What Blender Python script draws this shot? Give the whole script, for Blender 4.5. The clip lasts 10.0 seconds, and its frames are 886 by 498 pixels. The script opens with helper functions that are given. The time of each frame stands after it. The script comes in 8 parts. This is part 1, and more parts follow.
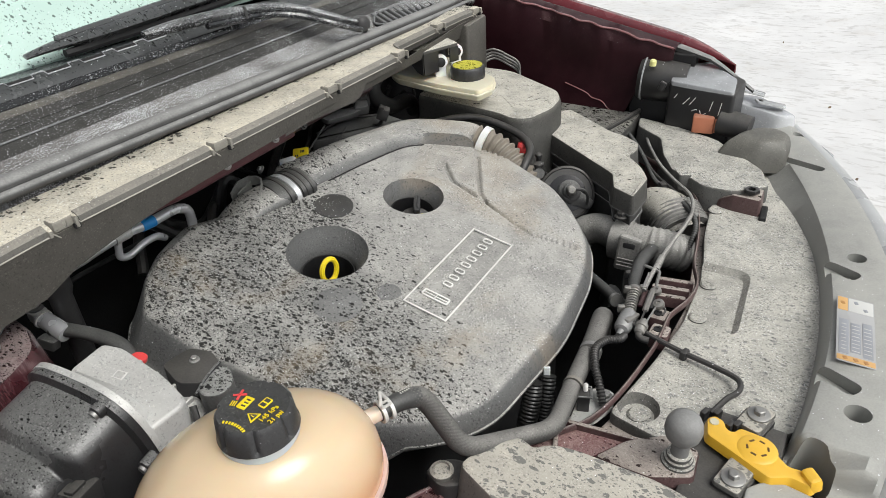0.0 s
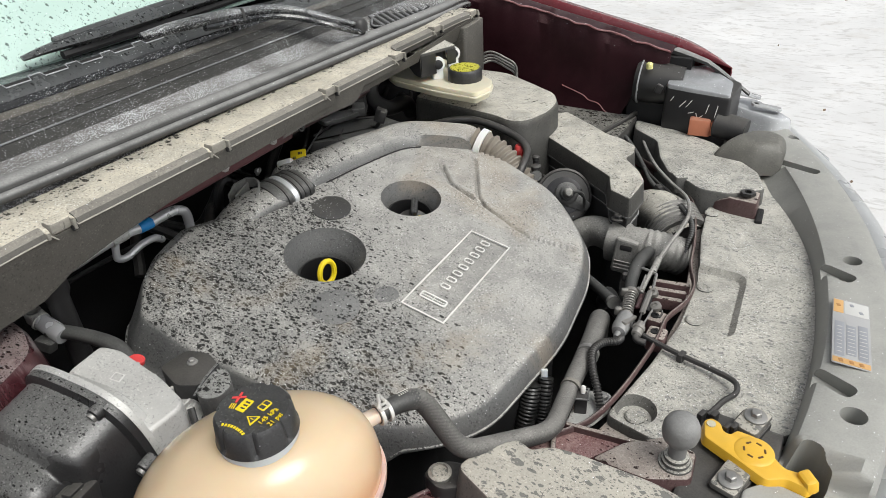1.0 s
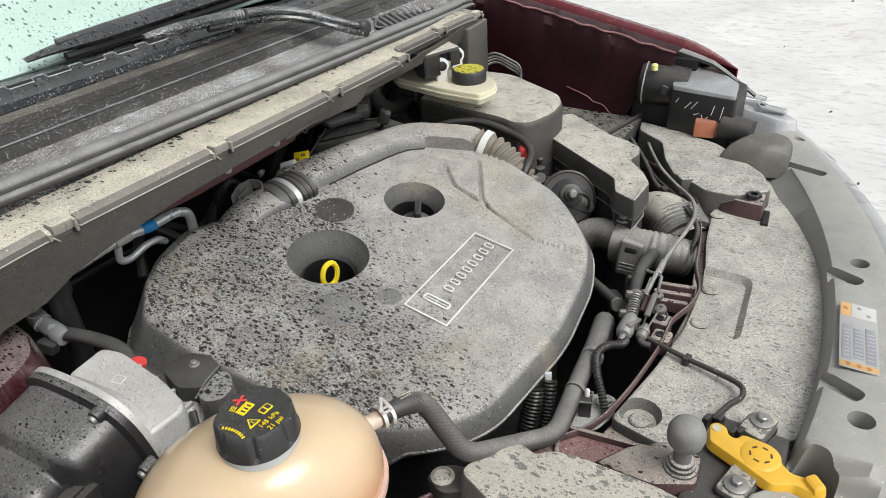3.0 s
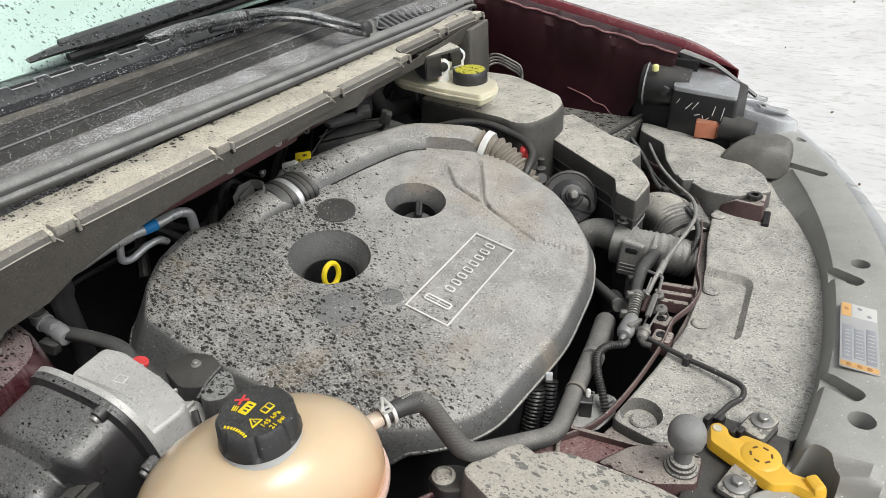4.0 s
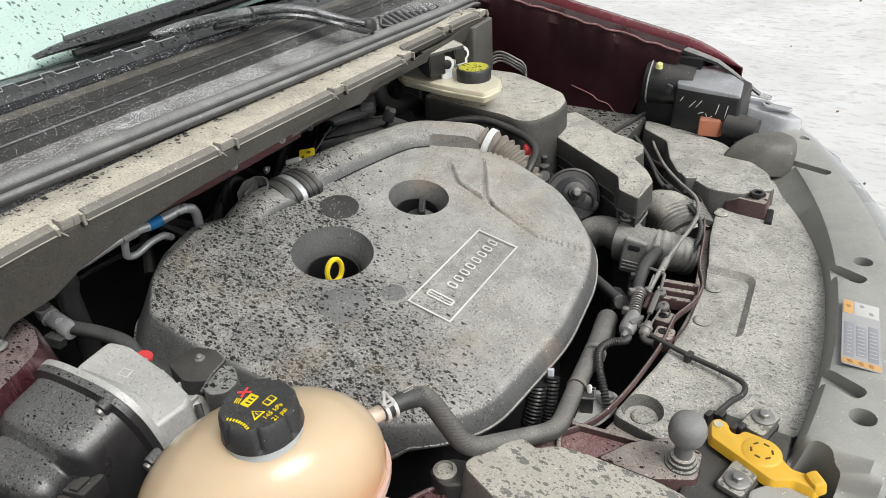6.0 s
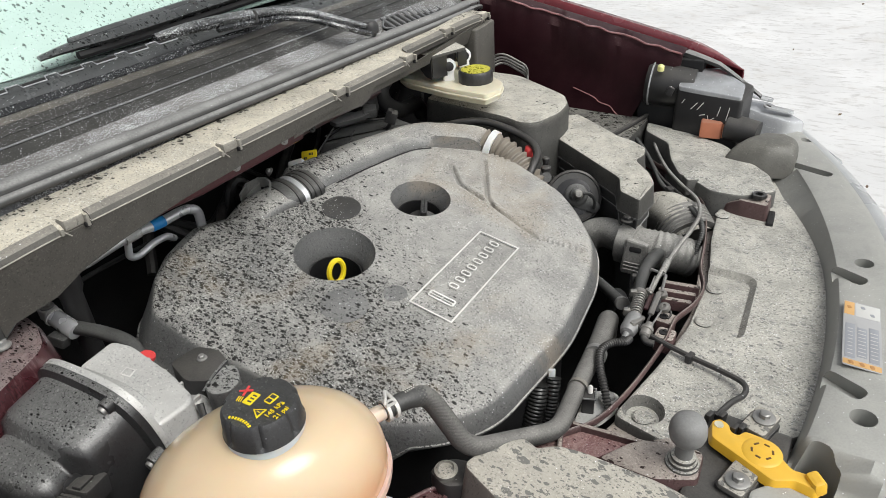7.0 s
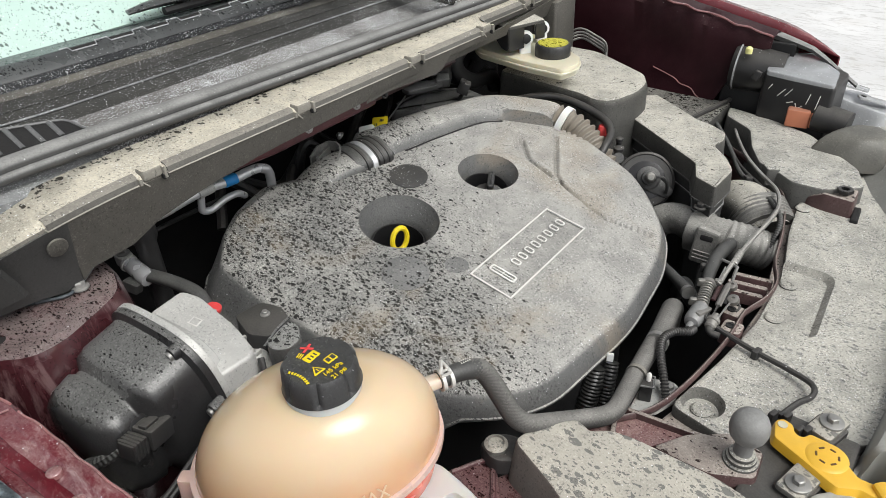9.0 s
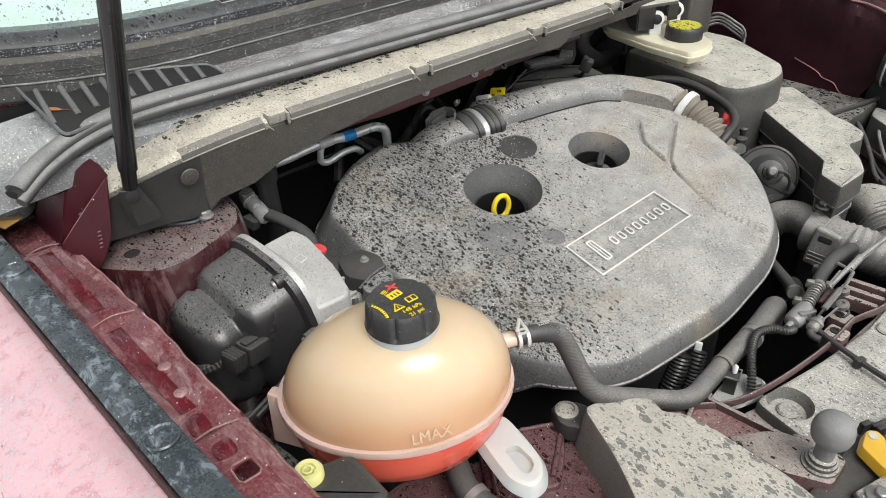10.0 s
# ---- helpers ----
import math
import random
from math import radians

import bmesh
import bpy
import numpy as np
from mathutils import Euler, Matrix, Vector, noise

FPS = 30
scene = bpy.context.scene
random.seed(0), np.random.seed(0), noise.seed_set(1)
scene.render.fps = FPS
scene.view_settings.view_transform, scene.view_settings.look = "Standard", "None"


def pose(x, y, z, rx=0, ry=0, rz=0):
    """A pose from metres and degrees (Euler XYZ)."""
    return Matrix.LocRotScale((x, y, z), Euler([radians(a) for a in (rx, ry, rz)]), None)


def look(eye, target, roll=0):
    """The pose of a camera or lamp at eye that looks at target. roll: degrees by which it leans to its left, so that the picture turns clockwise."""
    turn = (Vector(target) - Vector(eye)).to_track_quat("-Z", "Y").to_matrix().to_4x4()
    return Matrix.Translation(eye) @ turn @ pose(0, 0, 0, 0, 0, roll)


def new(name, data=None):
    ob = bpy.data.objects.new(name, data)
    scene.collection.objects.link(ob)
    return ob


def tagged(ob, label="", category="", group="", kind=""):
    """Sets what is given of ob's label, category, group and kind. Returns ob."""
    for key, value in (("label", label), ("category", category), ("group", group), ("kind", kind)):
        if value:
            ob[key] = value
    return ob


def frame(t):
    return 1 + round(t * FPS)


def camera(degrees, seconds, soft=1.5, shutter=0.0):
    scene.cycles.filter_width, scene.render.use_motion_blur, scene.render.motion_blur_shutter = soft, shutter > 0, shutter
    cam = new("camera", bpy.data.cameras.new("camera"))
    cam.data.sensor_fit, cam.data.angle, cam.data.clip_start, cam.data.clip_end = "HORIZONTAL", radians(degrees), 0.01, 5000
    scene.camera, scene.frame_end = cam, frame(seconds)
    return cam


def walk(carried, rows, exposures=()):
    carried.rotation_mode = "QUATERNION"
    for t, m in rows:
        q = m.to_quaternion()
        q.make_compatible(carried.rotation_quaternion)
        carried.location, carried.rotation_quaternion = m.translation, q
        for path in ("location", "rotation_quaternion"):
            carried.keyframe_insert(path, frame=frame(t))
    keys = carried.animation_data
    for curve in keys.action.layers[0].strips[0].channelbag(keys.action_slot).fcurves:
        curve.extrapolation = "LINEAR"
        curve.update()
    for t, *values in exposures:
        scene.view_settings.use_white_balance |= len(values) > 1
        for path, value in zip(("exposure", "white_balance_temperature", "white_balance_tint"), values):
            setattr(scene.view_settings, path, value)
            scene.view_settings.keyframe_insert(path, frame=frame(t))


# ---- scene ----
cam = camera(65.6, 10.0, soft=0.65)
PATH = [
    (0, (0.551, -0.659, 1.505), (-0.375, 0.757, 0.438), -3.6),
    (0.5, (0.55, -0.661, 1.506), (-0.374, 0.762, 0.447), -3.3),
    (1, (0.549, -0.661, 1.507), (-0.367, 0.763, 0.443), -3.3),
    (1.5, (0.549, -0.657, 1.505), (-0.373, 0.76, 0.437), -3.4),
    (2, (0.549, -0.654, 1.504), (-0.381, 0.759, 0.437), -3.6),
    (2.5, (0.548, -0.655, 1.504), (-0.38, 0.764, 0.443), -3.5),
    (4, (0.549, -0.658, 1.505), (-0.383, 0.761, 0.448), -3.5),
    (4.5, (0.549, -0.659, 1.505), (-0.382, 0.761, 0.448), -3.4),
    (5, (0.551, -0.661, 1.504), (-0.386, 0.754, 0.446), -3.4),
    (5.5, (0.553, -0.66, 1.504), (-0.386, 0.75, 0.443), -3.5),
    (7, (0.557, -0.664, 1.503), (-0.393, 0.747, 0.452), -3.6),
    (7.5, (0.56, -0.663, 1.503), (-0.393, 0.746, 0.451), -3.6),
    (8, (0.559, -0.658, 1.502), (-0.391, 0.749, 0.445), -3.6),
    (8.5, (0.556, -0.653, 1.5), (-0.407, 0.732, 0.426), -3.7),
    (9, (0.551, -0.664, 1.498), (-0.521, 0.612, 0.393), -2.9),
    (9.5, (0.57, -0.672, 1.496), (-0.628, 0.472, 0.375), -2.7),
    (10, (0.594, -0.671, 1.491), (-0.701, 0.349, 0.358), -3.1),
]
walk(cam, [(t, look(eye, target, roll)) for t, eye, target, roll in PATH], exposures=((0.0, 0.03), (8.5, 0.03), (10.0, 0.13)))

# ---- light ----
SUN_DIR = (0.58, -0.10, 0.81)
world = bpy.data.worlds.new("overcast")
scene.world = world
world.use_nodes = True
wn = world.node_tree
sky = wn.nodes.new("ShaderNodeTexSky")
sky.sky_type, sky.sun_disc = "NISHITA", False
sky.sun_elevation, sky.sun_rotation = radians(54), radians(100)
sky.dust_density, sky.air_density, sky.ozone_density = 4.0, 1.0, 1.0
hsv = wn.nodes.new("ShaderNodeHueSaturation")
hsv.inputs["Saturation"].default_value = 0.18
wn.links.new(sky.outputs[0], hsv.inputs["Color"])
wn.links.new(hsv.outputs[0], wn.nodes["Background"].inputs["Color"])
wn.nodes["Background"].inputs["Strength"].default_value = 0.16
sun = new("sun", bpy.data.lights.new("sun", "SUN"))
sun.data.energy, sun.data.angle, sun.data.color = 1.56, radians(32), (0.985, 0.99, 0.94)
sun.matrix_world = look(SUN_DIR, (0, 0, 0))


# ---- materials ----
def surface(name, base, rough=0.5, metal=0.0, dust=0.0, dust_col=(0.30, 0.28, 0.245), specks=0.0,
            drops=0.0, bump=0.15, mottle=0.25, fine=260.0, coarse=9.0, coat=0.0, sub=0.0, drop_scale=85.0, wet=None, gloss=0.5, side_dust=0.12, low_tint=None, cover=0.5, pepper=0.0, frost=0.0, tan=0.0, drop_dark=0.2, streak=None, level=0.15):
    """Base colour with mottling, settled dust on the upper faces, dark water drops and grains of snow."""
    m = bpy.data.materials.new(name)
    m.use_nodes = True
    nt = m.node_tree
    N, L = nt.nodes.new, nt.links.new
    p = nt.nodes["Principled BSDF"]
    co = N("ShaderNodeTexCoord").outputs["Object"]

    def noise_at(scale, detail=4.0, rough_n=0.6, dist=0.0):
        n = N("ShaderNodeTexNoise")
        n.inputs["Scale"].default_value, n.inputs["Detail"].default_value = scale, detail
        n.inputs["Roughness"].default_value, n.inputs["Distortion"].default_value = rough_n, dist
        L(co, n.inputs["Vector"])
        return n.outputs[0]

    def ramp(v, a, b, lo=0.0, hi=1.0):
        r = N("ShaderNodeMapRange")
        r.interpolation_type = "SMOOTHSTEP"
        for k, val in zip(range(1, 5), (a, b, lo, hi)):
            r.inputs[k].default_value = val
        L(v, r.inputs[0])
        return r.outputs[0]

    def calc(op, a, b):
        n = N("ShaderNodeMath")
        n.operation = op
        for k, v in enumerate((a, b)):
            if isinstance(v, (int, float)):
                n.inputs[k].default_value = v
            else:
                L(v, n.inputs[k])
        return n.outputs[0]

    def mix(f, a, b):
        n = N("ShaderNodeMix")
        n.data_type = "RGBA"
        for k, v in ((0, f), (6, a), (7, b)):
            if isinstance(v, (int, float)):
                n.inputs[k].default_value = v
            elif isinstance(v, tuple):
                n.inputs[k].default_value = (*v, 1.0)
            else:
                L(v, n.inputs[k])
        return n.outputs[2]

    big, small = noise_at(coarse), noise_at(fine, 3.0)
    dark = tuple(c * (1 - mottle) for c in base)
    light = tuple(min(1.0, c * (1 + mottle)) for c in base)
    colour = mix(ramp(big, 0.3, 0.7), dark, light)
    colour = mix(calc("MULTIPLY", ramp(small, 0.35, 0.75), mottle), colour, light)
    if low_tint:
        zed = N("ShaderNodeSeparateXYZ")
        L(co, zed.inputs[0])
        edge_s = calc("ADD", zed.outputs[2], calc("MULTIPLY", noise_at(16.0), 0.03))
        colour = mix(ramp(edge_s, low_tint[0], low_tint[1], 1.0, 0.0), colour, low_tint[2])
    r_val = ramp(big, 0.25, 0.75, max(0.02, rough - 0.1), min(1.0, rough + 0.1))
    height = small
    if dust:
        up = N("ShaderNodeSeparateXYZ")
        L(N("ShaderNodeNewGeometry").outputs["Normal"], up.inputs[0])
        top = ramp(up.outputs[2], level, 0.9, side_dust, 1.0)
        grain = calc("ADD", calc("MULTIPLY", noise_at(coarse * 2.3, 6.0, 0.65, 0.4), 0.55), calc("MULTIPLY", noise_at(fine * 1.7, 3.0, 0.7), 0.45))
        f = calc("MULTIPLY", calc("MULTIPLY", ramp(grain, 0.36, 0.62, cover, 1.0), top), dust)
        colour = mix(f, colour, dust_col)
        r_val = calc("MAXIMUM", r_val, calc("MULTIPLY", f, 0.85))
    if drops:
        where = ramp(noise_at(9.0, 5.0, 0.7), 0.30, 0.66)
        if wet:
            sep = N("ShaderNodeSeparateXYZ")
            L(co, sep.inputs[0])
            along = calc("ADD", calc("MULTIPLY", sep.outputs[0], wet[0]), calc("MULTIPLY", sep.outputs[1], wet[1]))
            where = calc("MULTIPLY", where, ramp(along, wet[2], wet[3]))
        wob = N("ShaderNodeTexNoise")
        wob.inputs["Scale"].default_value, wob.inputs["Detail"].default_value = drop_scale * 1.6, 2.0
        L(co, wob.inputs["Vector"])
        shake = N("ShaderNodeMix")
        shake.data_type, shake.blend_type = "RGBA", "ADD"
        shake.inputs[0].default_value = 0.65 / drop_scale
        L(co, shake.inputs[6])
        L(wob.outputs["Color"], shake.inputs[7])
        turn = N("ShaderNodeMapping")
        turn.inputs["Rotation"].default_value = (0.0, 0.0, radians(-40))
        turn.inputs["Scale"].default_value = (0.64, 1.2, 0.9)
        L(shake.outputs[2], turn.inputs["Vector"])
        f = None
        for scale, biggest in ((drop_scale * 0.85, 0.54), (drop_scale * 1.7, 0.46), (drop_scale * 2.9, 0.44)):
            vor = N("ShaderNodeTexVoronoi")
            vor.inputs["Scale"].default_value = scale
            L(turn.outputs[0], vor.inputs["Vector"])
            pick = N("ShaderNodeSeparateColor")
            L(vor.outputs["Color"], pick.inputs[0])
            keep = calc("GREATER_THAN", calc("MULTIPLY", where, 0.80 * drops), pick.outputs[1])
            size = ramp(pick.outputs[0], 0.0, 1.0, 0.15, biggest)
            spot = calc("MULTIPLY", ramp(calc("SUBTRACT", size, vor.outputs["Distance"]), 0.0, 0.05), keep)
            f = calc("MAXIMUM", f, spot) if f else spot
        if dust:
            f = calc("MULTIPLY", f, ramp(up.outputs[2], 0.6, 0.85))
        if wet:
            colour = mix(calc("MULTIPLY", where, 0.6), colour, base)
        colour = mix(calc("MULTIPLY", f, 0.9), colour, tuple(c * drop_dark for c in base))
        r_val = mix(f, r_val, (0.2, 0.2, 0.2))
        wet_drop = f
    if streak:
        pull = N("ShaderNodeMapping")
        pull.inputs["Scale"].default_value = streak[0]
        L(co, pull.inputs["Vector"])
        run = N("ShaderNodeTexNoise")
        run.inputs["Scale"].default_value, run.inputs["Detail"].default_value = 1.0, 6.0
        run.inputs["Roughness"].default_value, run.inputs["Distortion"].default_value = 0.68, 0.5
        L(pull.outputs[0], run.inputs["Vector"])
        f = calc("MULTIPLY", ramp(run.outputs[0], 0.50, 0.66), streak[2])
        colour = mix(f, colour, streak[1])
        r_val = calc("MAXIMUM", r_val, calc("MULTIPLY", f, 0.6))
    if tan:
        colour = mix(calc("MULTIPLY", ramp(noise_at(5.0, 5.0, 0.65, 0.6), 0.52, 0.68), tan), colour, (0.36, 0.29, 0.20))
    if pepper:
        dots = calc("ADD", calc("MULTIPLY", noise_at(330.0, 2.5, 0.65), 0.75), calc("MULTIPLY", noise_at(30.0, 4.0, 0.7), 0.25))
        colour = mix(calc("MULTIPLY", ramp(dots, 0.56, 0.62), pepper), colour, tuple(c * 0.45 for c in base))
        light_dots = calc("ADD", calc("MULTIPLY", noise_at(410.0, 2.0, 0.6, 0.3), 0.75), calc("MULTIPLY", noise_at(24.0, 4.0, 0.7), 0.25))
        colour = mix(calc("MULTIPLY", ramp(light_dots, 0.57, 0.63), calc("MULTIPLY", top, pepper * 0.75) if dust else pepper * 0.4), colour, tuple(min(0.8, c * 1.55) for c in dust_col))
    if frost:
        flakes = calc("ADD", calc("MULTIPLY", noise_at(560.0, 3.0, 0.75), 0.76), calc("MULTIPLY", noise_at(14.0, 5.0, 0.7), 0.24))
        colour = mix(ramp(flakes, 0.60 - 0.16 * frost, 0.67 - 0.16 * frost), colour, (0.72, 0.74, 0.76))
    if specks:
        vor = N("ShaderNodeTexVoronoi")
        vor.inputs["Scale"].default_value = 400.0
        L(co, vor.inputs["Vector"])
        pick = N("ShaderNodeSeparateColor")
        L(vor.outputs["Color"], pick.inputs[0])
        hit = calc("GREATER_THAN", ramp(pick.outputs[0], 0.2, 1.0, 0.06, 0.27), vor.outputs["Distance"])
        gate = calc("GREATER_THAN", calc("MULTIPLY", ramp(noise_at(11.0), 0.35, 0.65), specks), pick.outputs[1])
        f = calc("MULTIPLY", hit, gate)
        if dust:
            f = calc("MULTIPLY", f, ramp(up.outputs[2], 0.2, 0.6))
        colour = mix(f, colour, (0.82, 0.84, 0.86))
    L(colour, p.inputs["Base Color"])
    L(r_val, p.inputs["Roughness"])
    p.inputs["Metallic"].default_value = metal
    p.inputs["Specular IOR Level"].default_value = gloss
    if drops:
        L(ramp(wet_drop, 0.0, 1.0, gloss, 0.08), p.inputs["Specular IOR Level"])
    p.inputs["Coat Weight"].default_value = coat
    p.inputs["Coat Roughness"].default_value = 0.12
    if sub:
        p.inputs["Subsurface Weight"].default_value = sub
        p.inputs["Subsurface Radius"].default_value = (0.03, 0.018, 0.01)
        p.inputs["Subsurface Scale"].default_value = 1.0
    b = N("ShaderNodeBump")
    b.inputs["Strength"].default_value, b.inputs["Distance"].default_value = bump, 0.001
    L(height, b.inputs["Height"])
    L(b.outputs[0], p.inputs["Normal"])
    return m


COVER = surface("cover_plastic", (0.075, 0.077, 0.078), 0.5, dust=0.88, dust_col=(0.45, 0.44, 0.41), specks=0.2, drops=2.1, drop_scale=215.0, bump=0.7, wet=(-0.55, -0.75, -0.05, 0.15), side_dust=0.16, pepper=0.7, cover=0.5, tan=0.35, drop_dark=0.15, level=0.5)
DUSTY = surface("dusty_plastic", (0.030, 0.030, 0.029), 0.55, dust=0.94, dust_col=(0.60, 0.575, 0.50), specks=0.6, drops=0.12, drop_scale=240.0, bump=0.4, side_dust=0.06, pepper=0.7, cover=0.5)
SHIELD = surface("shield_plastic", (0.06, 0.06, 0.058), 0.6, dust=0.95, dust_col=(0.52, 0.505, 0.45), drop_dark=4.2, specks=0.9, drops=0.6, drop_scale=200.0, bump=0.5, side_dust=0.08, pepper=0.7, cover=0.5)
HUMP = surface("brown_grey_plastic", (0.10, 0.097, 0.086), 0.55, dust=0.4, dust_col=(0.28, 0.27, 0.235), specks=0.1, bump=0.25, pepper=0.4, cover=0.3)
SHROUD = surface("smooth_grey_shroud_plastic", (0.275, 0.277, 0.258), 0.5, dust=0.4, dust_col=(0.50, 0.49, 0.45), specks=0.12, bump=0.15, mottle=0.12, cover=0.2)
GUTTER = surface("pale_dusty_plastic", (0.13, 0.125, 0.112), 0.65, dust=1.0, dust_col=(0.62, 0.575, 0.47), specks=0.3, drops=1.15, drop_scale=110.0, bump=0.35, wet=(-1.0, 0.0, 0.010, 0.055), side_dust=0.15, cover=0.5, pepper=0.7)
SPLATTER = surface("splattered_plastic", (0.10, 0.10, 0.095), 0.65, dust=0.95, dust_col=(0.46, 0.435, 0.375), specks=0.15, drops=1.0, drop_scale=115.0, drop_dark=1.6, bump=0.3, cover=0.7, pepper=0.45)
SNOWY = surface("snow_dusted_plastic", (0.05, 0.05, 0.052), 0.45, dust=0.3, specks=0.8, bump=0.3, frost=0.5)
SPRINKLED = surface("snow_sprinkled_plastic", (0.04, 0.04, 0.042), 0.45, dust=0.3, specks=0.8, bump=0.3, frost=0.42)
RIMGREY = surface("grey_rim_plastic", (0.09, 0.087, 0.08), 0.6, dust=0.7, dust_col=(0.30, 0.28, 0.24), specks=0.15, bump=0.3, pepper=0.5)
PALEEDGE = surface("pale_rim_line", (0.30, 0.285, 0.25), 0.5, bump=0.2, mottle=0.3)
CREST = surface("brown_dusty_cowl", (0.05, 0.048, 0.044), 0.4, dust=0.8, dust_col=(0.15, 0.14, 0.118), specks=0.8, bump=0.3, pepper=0.4, cover=0.2, frost=0.10)
GRIMYTRAY = surface("grimy_splashed_tray", (0.03, 0.03, 0.029), 0.55, dust=0.8, dust_col=(0.30, 0.29, 0.26), drops=1.3, drop_scale=150.0, pepper=0.8, bump=0.4, cover=0.2)
WALL = surface("grimy_wall_plastic", (0.042, 0.040, 0.036), 0.6, dust=0.5, specks=0.1, bump=0.3, side_dust=0.28, pepper=0.5)
BLACK = surface("black_plastic", (0.018, 0.018, 0.019), 0.38, dust=0.16, specks=0.03, bump=0.15)
STRUTBLACK = surface("strut_black", (0.012, 0.012, 0.013), 0.18, bump=0.03)
VENTGREY = surface("wet_grey_vent_plastic", (0.075, 0.077, 0.078), 0.35, dust=0.45, dust_col=(0.24, 0.245, 0.245), specks=0.2, bump=0.25, pepper=0.4)
FROSTED = surface("frosted_grey_plastic", (0.10, 0.103, 0.105), 0.4, dust=0.75, dust_col=(0.34, 0.35, 0.35), specks=0.7, bump=0.3, pepper=0.4, cover=0.3, frost=0.22, streak=((20.0, 30.0, 20.0), (0.40, 0.41, 0.41), 0.5))
BEADED = surface("beaded_wet_black", (0.02, 0.021, 0.022), 0.2, dust=0.6, dust_col=(0.15, 0.155, 0.155), specks=1.0, frost=0.36, bump=0.2, cover=0.3)
TRIM = surface("wet_trim_black", (0.062, 0.065, 0.066), 0.28, dust=0.3, dust_col=(0.07, 0.075, 0.075), specks=0.3, drops=0.5, drop_scale=230.0, gloss=0.4, bump=0.06, cover=0.5)
GLOSSY = surface("wet_gloss_black", (0.016, 0.017, 0.018), 0.14, specks=0.6, frost=0.2, bump=0.05)
TOWER = surface("dusty_tower_paint", (0.045, 0.012, 0.015), 0.2, level=0.8, dust=0.8, dust_col=(0.24, 0.205, 0.195), specks=0.04, drops=0.6, drop_scale=270.0, coat=0.7, gloss=0.5, bump=0.1, cover=0.35, side_dust=0.0, pepper=0.5, streak=((42.0, 42.0, 5.0), (0.28, 0.19, 0.19), 0.42))
SPATTEREDBUSH = surface("spattered_rubber", (0.05, 0.05, 0.05), 0.5, dust=0.9, dust_col=(0.30, 0.30, 0.285), drops=1.4, drop_scale=170.0, bump=0.4, pepper=0.6)
CANBLACK = surface("canister_black", (0.02, 0.02, 0.021), 0.3, dust=0.62, dust_col=(0.24, 0.24, 0.23), level=0.5, side_dust=0.05, drops=0.5, pepper=0.6, drop_scale=400.0, bump=0.3)
PALEPAD = surface("pale_smooth_pad", (0.11, 0.11, 0.11), 0.6, dust=0.35, dust_col=(0.3, 0.3, 0.285), specks=0.15, drops=0.5, drop_scale=200.0, bump=0.3, pepper=0.5)
PAD = surface("smooth_grey_pad", (0.028, 0.029, 0.03), 0.4, dust=0.12, specks=0.9, bump=0.2, pepper=0.2)
MATTE = surface("matte_black_plastic", (0.022, 0.022, 0.023), 0.5, dust=0.22, specks=0.05, bump=0.25)
# Near-black colour for unlit gaps and cavities, also on a few black parts.
DEEP = surface("deep_shade_black", (0.006, 0.006, 0.007), 0.7, dust=0.04, bump=0.3)
RUBBER = surface("black_rubber", (0.022, 0.022, 0.022), 0.5, dust=0.4, dust_col=(0.19, 0.19, 0.18), specks=0.05, bump=0.15)
SEALR = surface("worn_grey_rubber", (0.035, 0.035, 0.035), 0.34, dust=0.85, dust_col=(0.32, 0.32, 0.31), specks=0.15, bump=0.15)
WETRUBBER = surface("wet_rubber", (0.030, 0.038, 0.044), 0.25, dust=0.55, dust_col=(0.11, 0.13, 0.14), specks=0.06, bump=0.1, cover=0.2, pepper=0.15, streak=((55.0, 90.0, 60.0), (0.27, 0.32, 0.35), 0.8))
RIBBLACK = surface("black_conduit", (0.012, 0.012, 0.012), 0.35, dust=0.2, dust_col=(0.2, 0.2, 0.19), bump=0.1)
HOSE = surface("braided_hose", (0.045, 0.044, 0.042), 0.7, dust=0.7, dust_col=(0.28, 0.27, 0.25), bump=0.4, fine=620.0, pepper=0.35)
COWL = surface("wet_cowl_plastic", (0.018, 0.019, 0.019), 0.4, dust=0.6, dust_col=(0.062, 0.06, 0.054), specks=0.7, bump=0.35, pepper=0.5, frost=0.08, gloss=0.35)
WORNMAROON = surface("worn_pink_maroon", (0.16, 0.055, 0.06), 0.45, dust=0.7, dust_col=(0.40, 0.30, 0.27), specks=0.1, drops=0.5, drop_scale=200.0, bump=0.3, pepper=0.5, cover=0.1)
WETPANEL = surface("wet_dark_maroon_panel", (0.075, 0.022, 0.027), 0.3, dust=0.5, dust_col=(0.22, 0.15, 0.14), specks=0.12, drops=0.5, drop_scale=210.0, coat=0.5, bump=0.15, pepper=0.4, cover=0.1)
MAROON = surface("maroon_paint", (0.17, 0.018, 0.028), 0.26, dust=0.4, dust_col=(0.36, 0.24, 0.23), specks=0.3, cover=0.0, coat=0.6, bump=0.06, mottle=0.12)
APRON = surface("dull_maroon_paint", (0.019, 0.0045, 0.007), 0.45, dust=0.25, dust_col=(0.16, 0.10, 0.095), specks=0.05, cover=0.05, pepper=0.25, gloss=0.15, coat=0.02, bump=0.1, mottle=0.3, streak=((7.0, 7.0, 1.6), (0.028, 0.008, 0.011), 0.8))
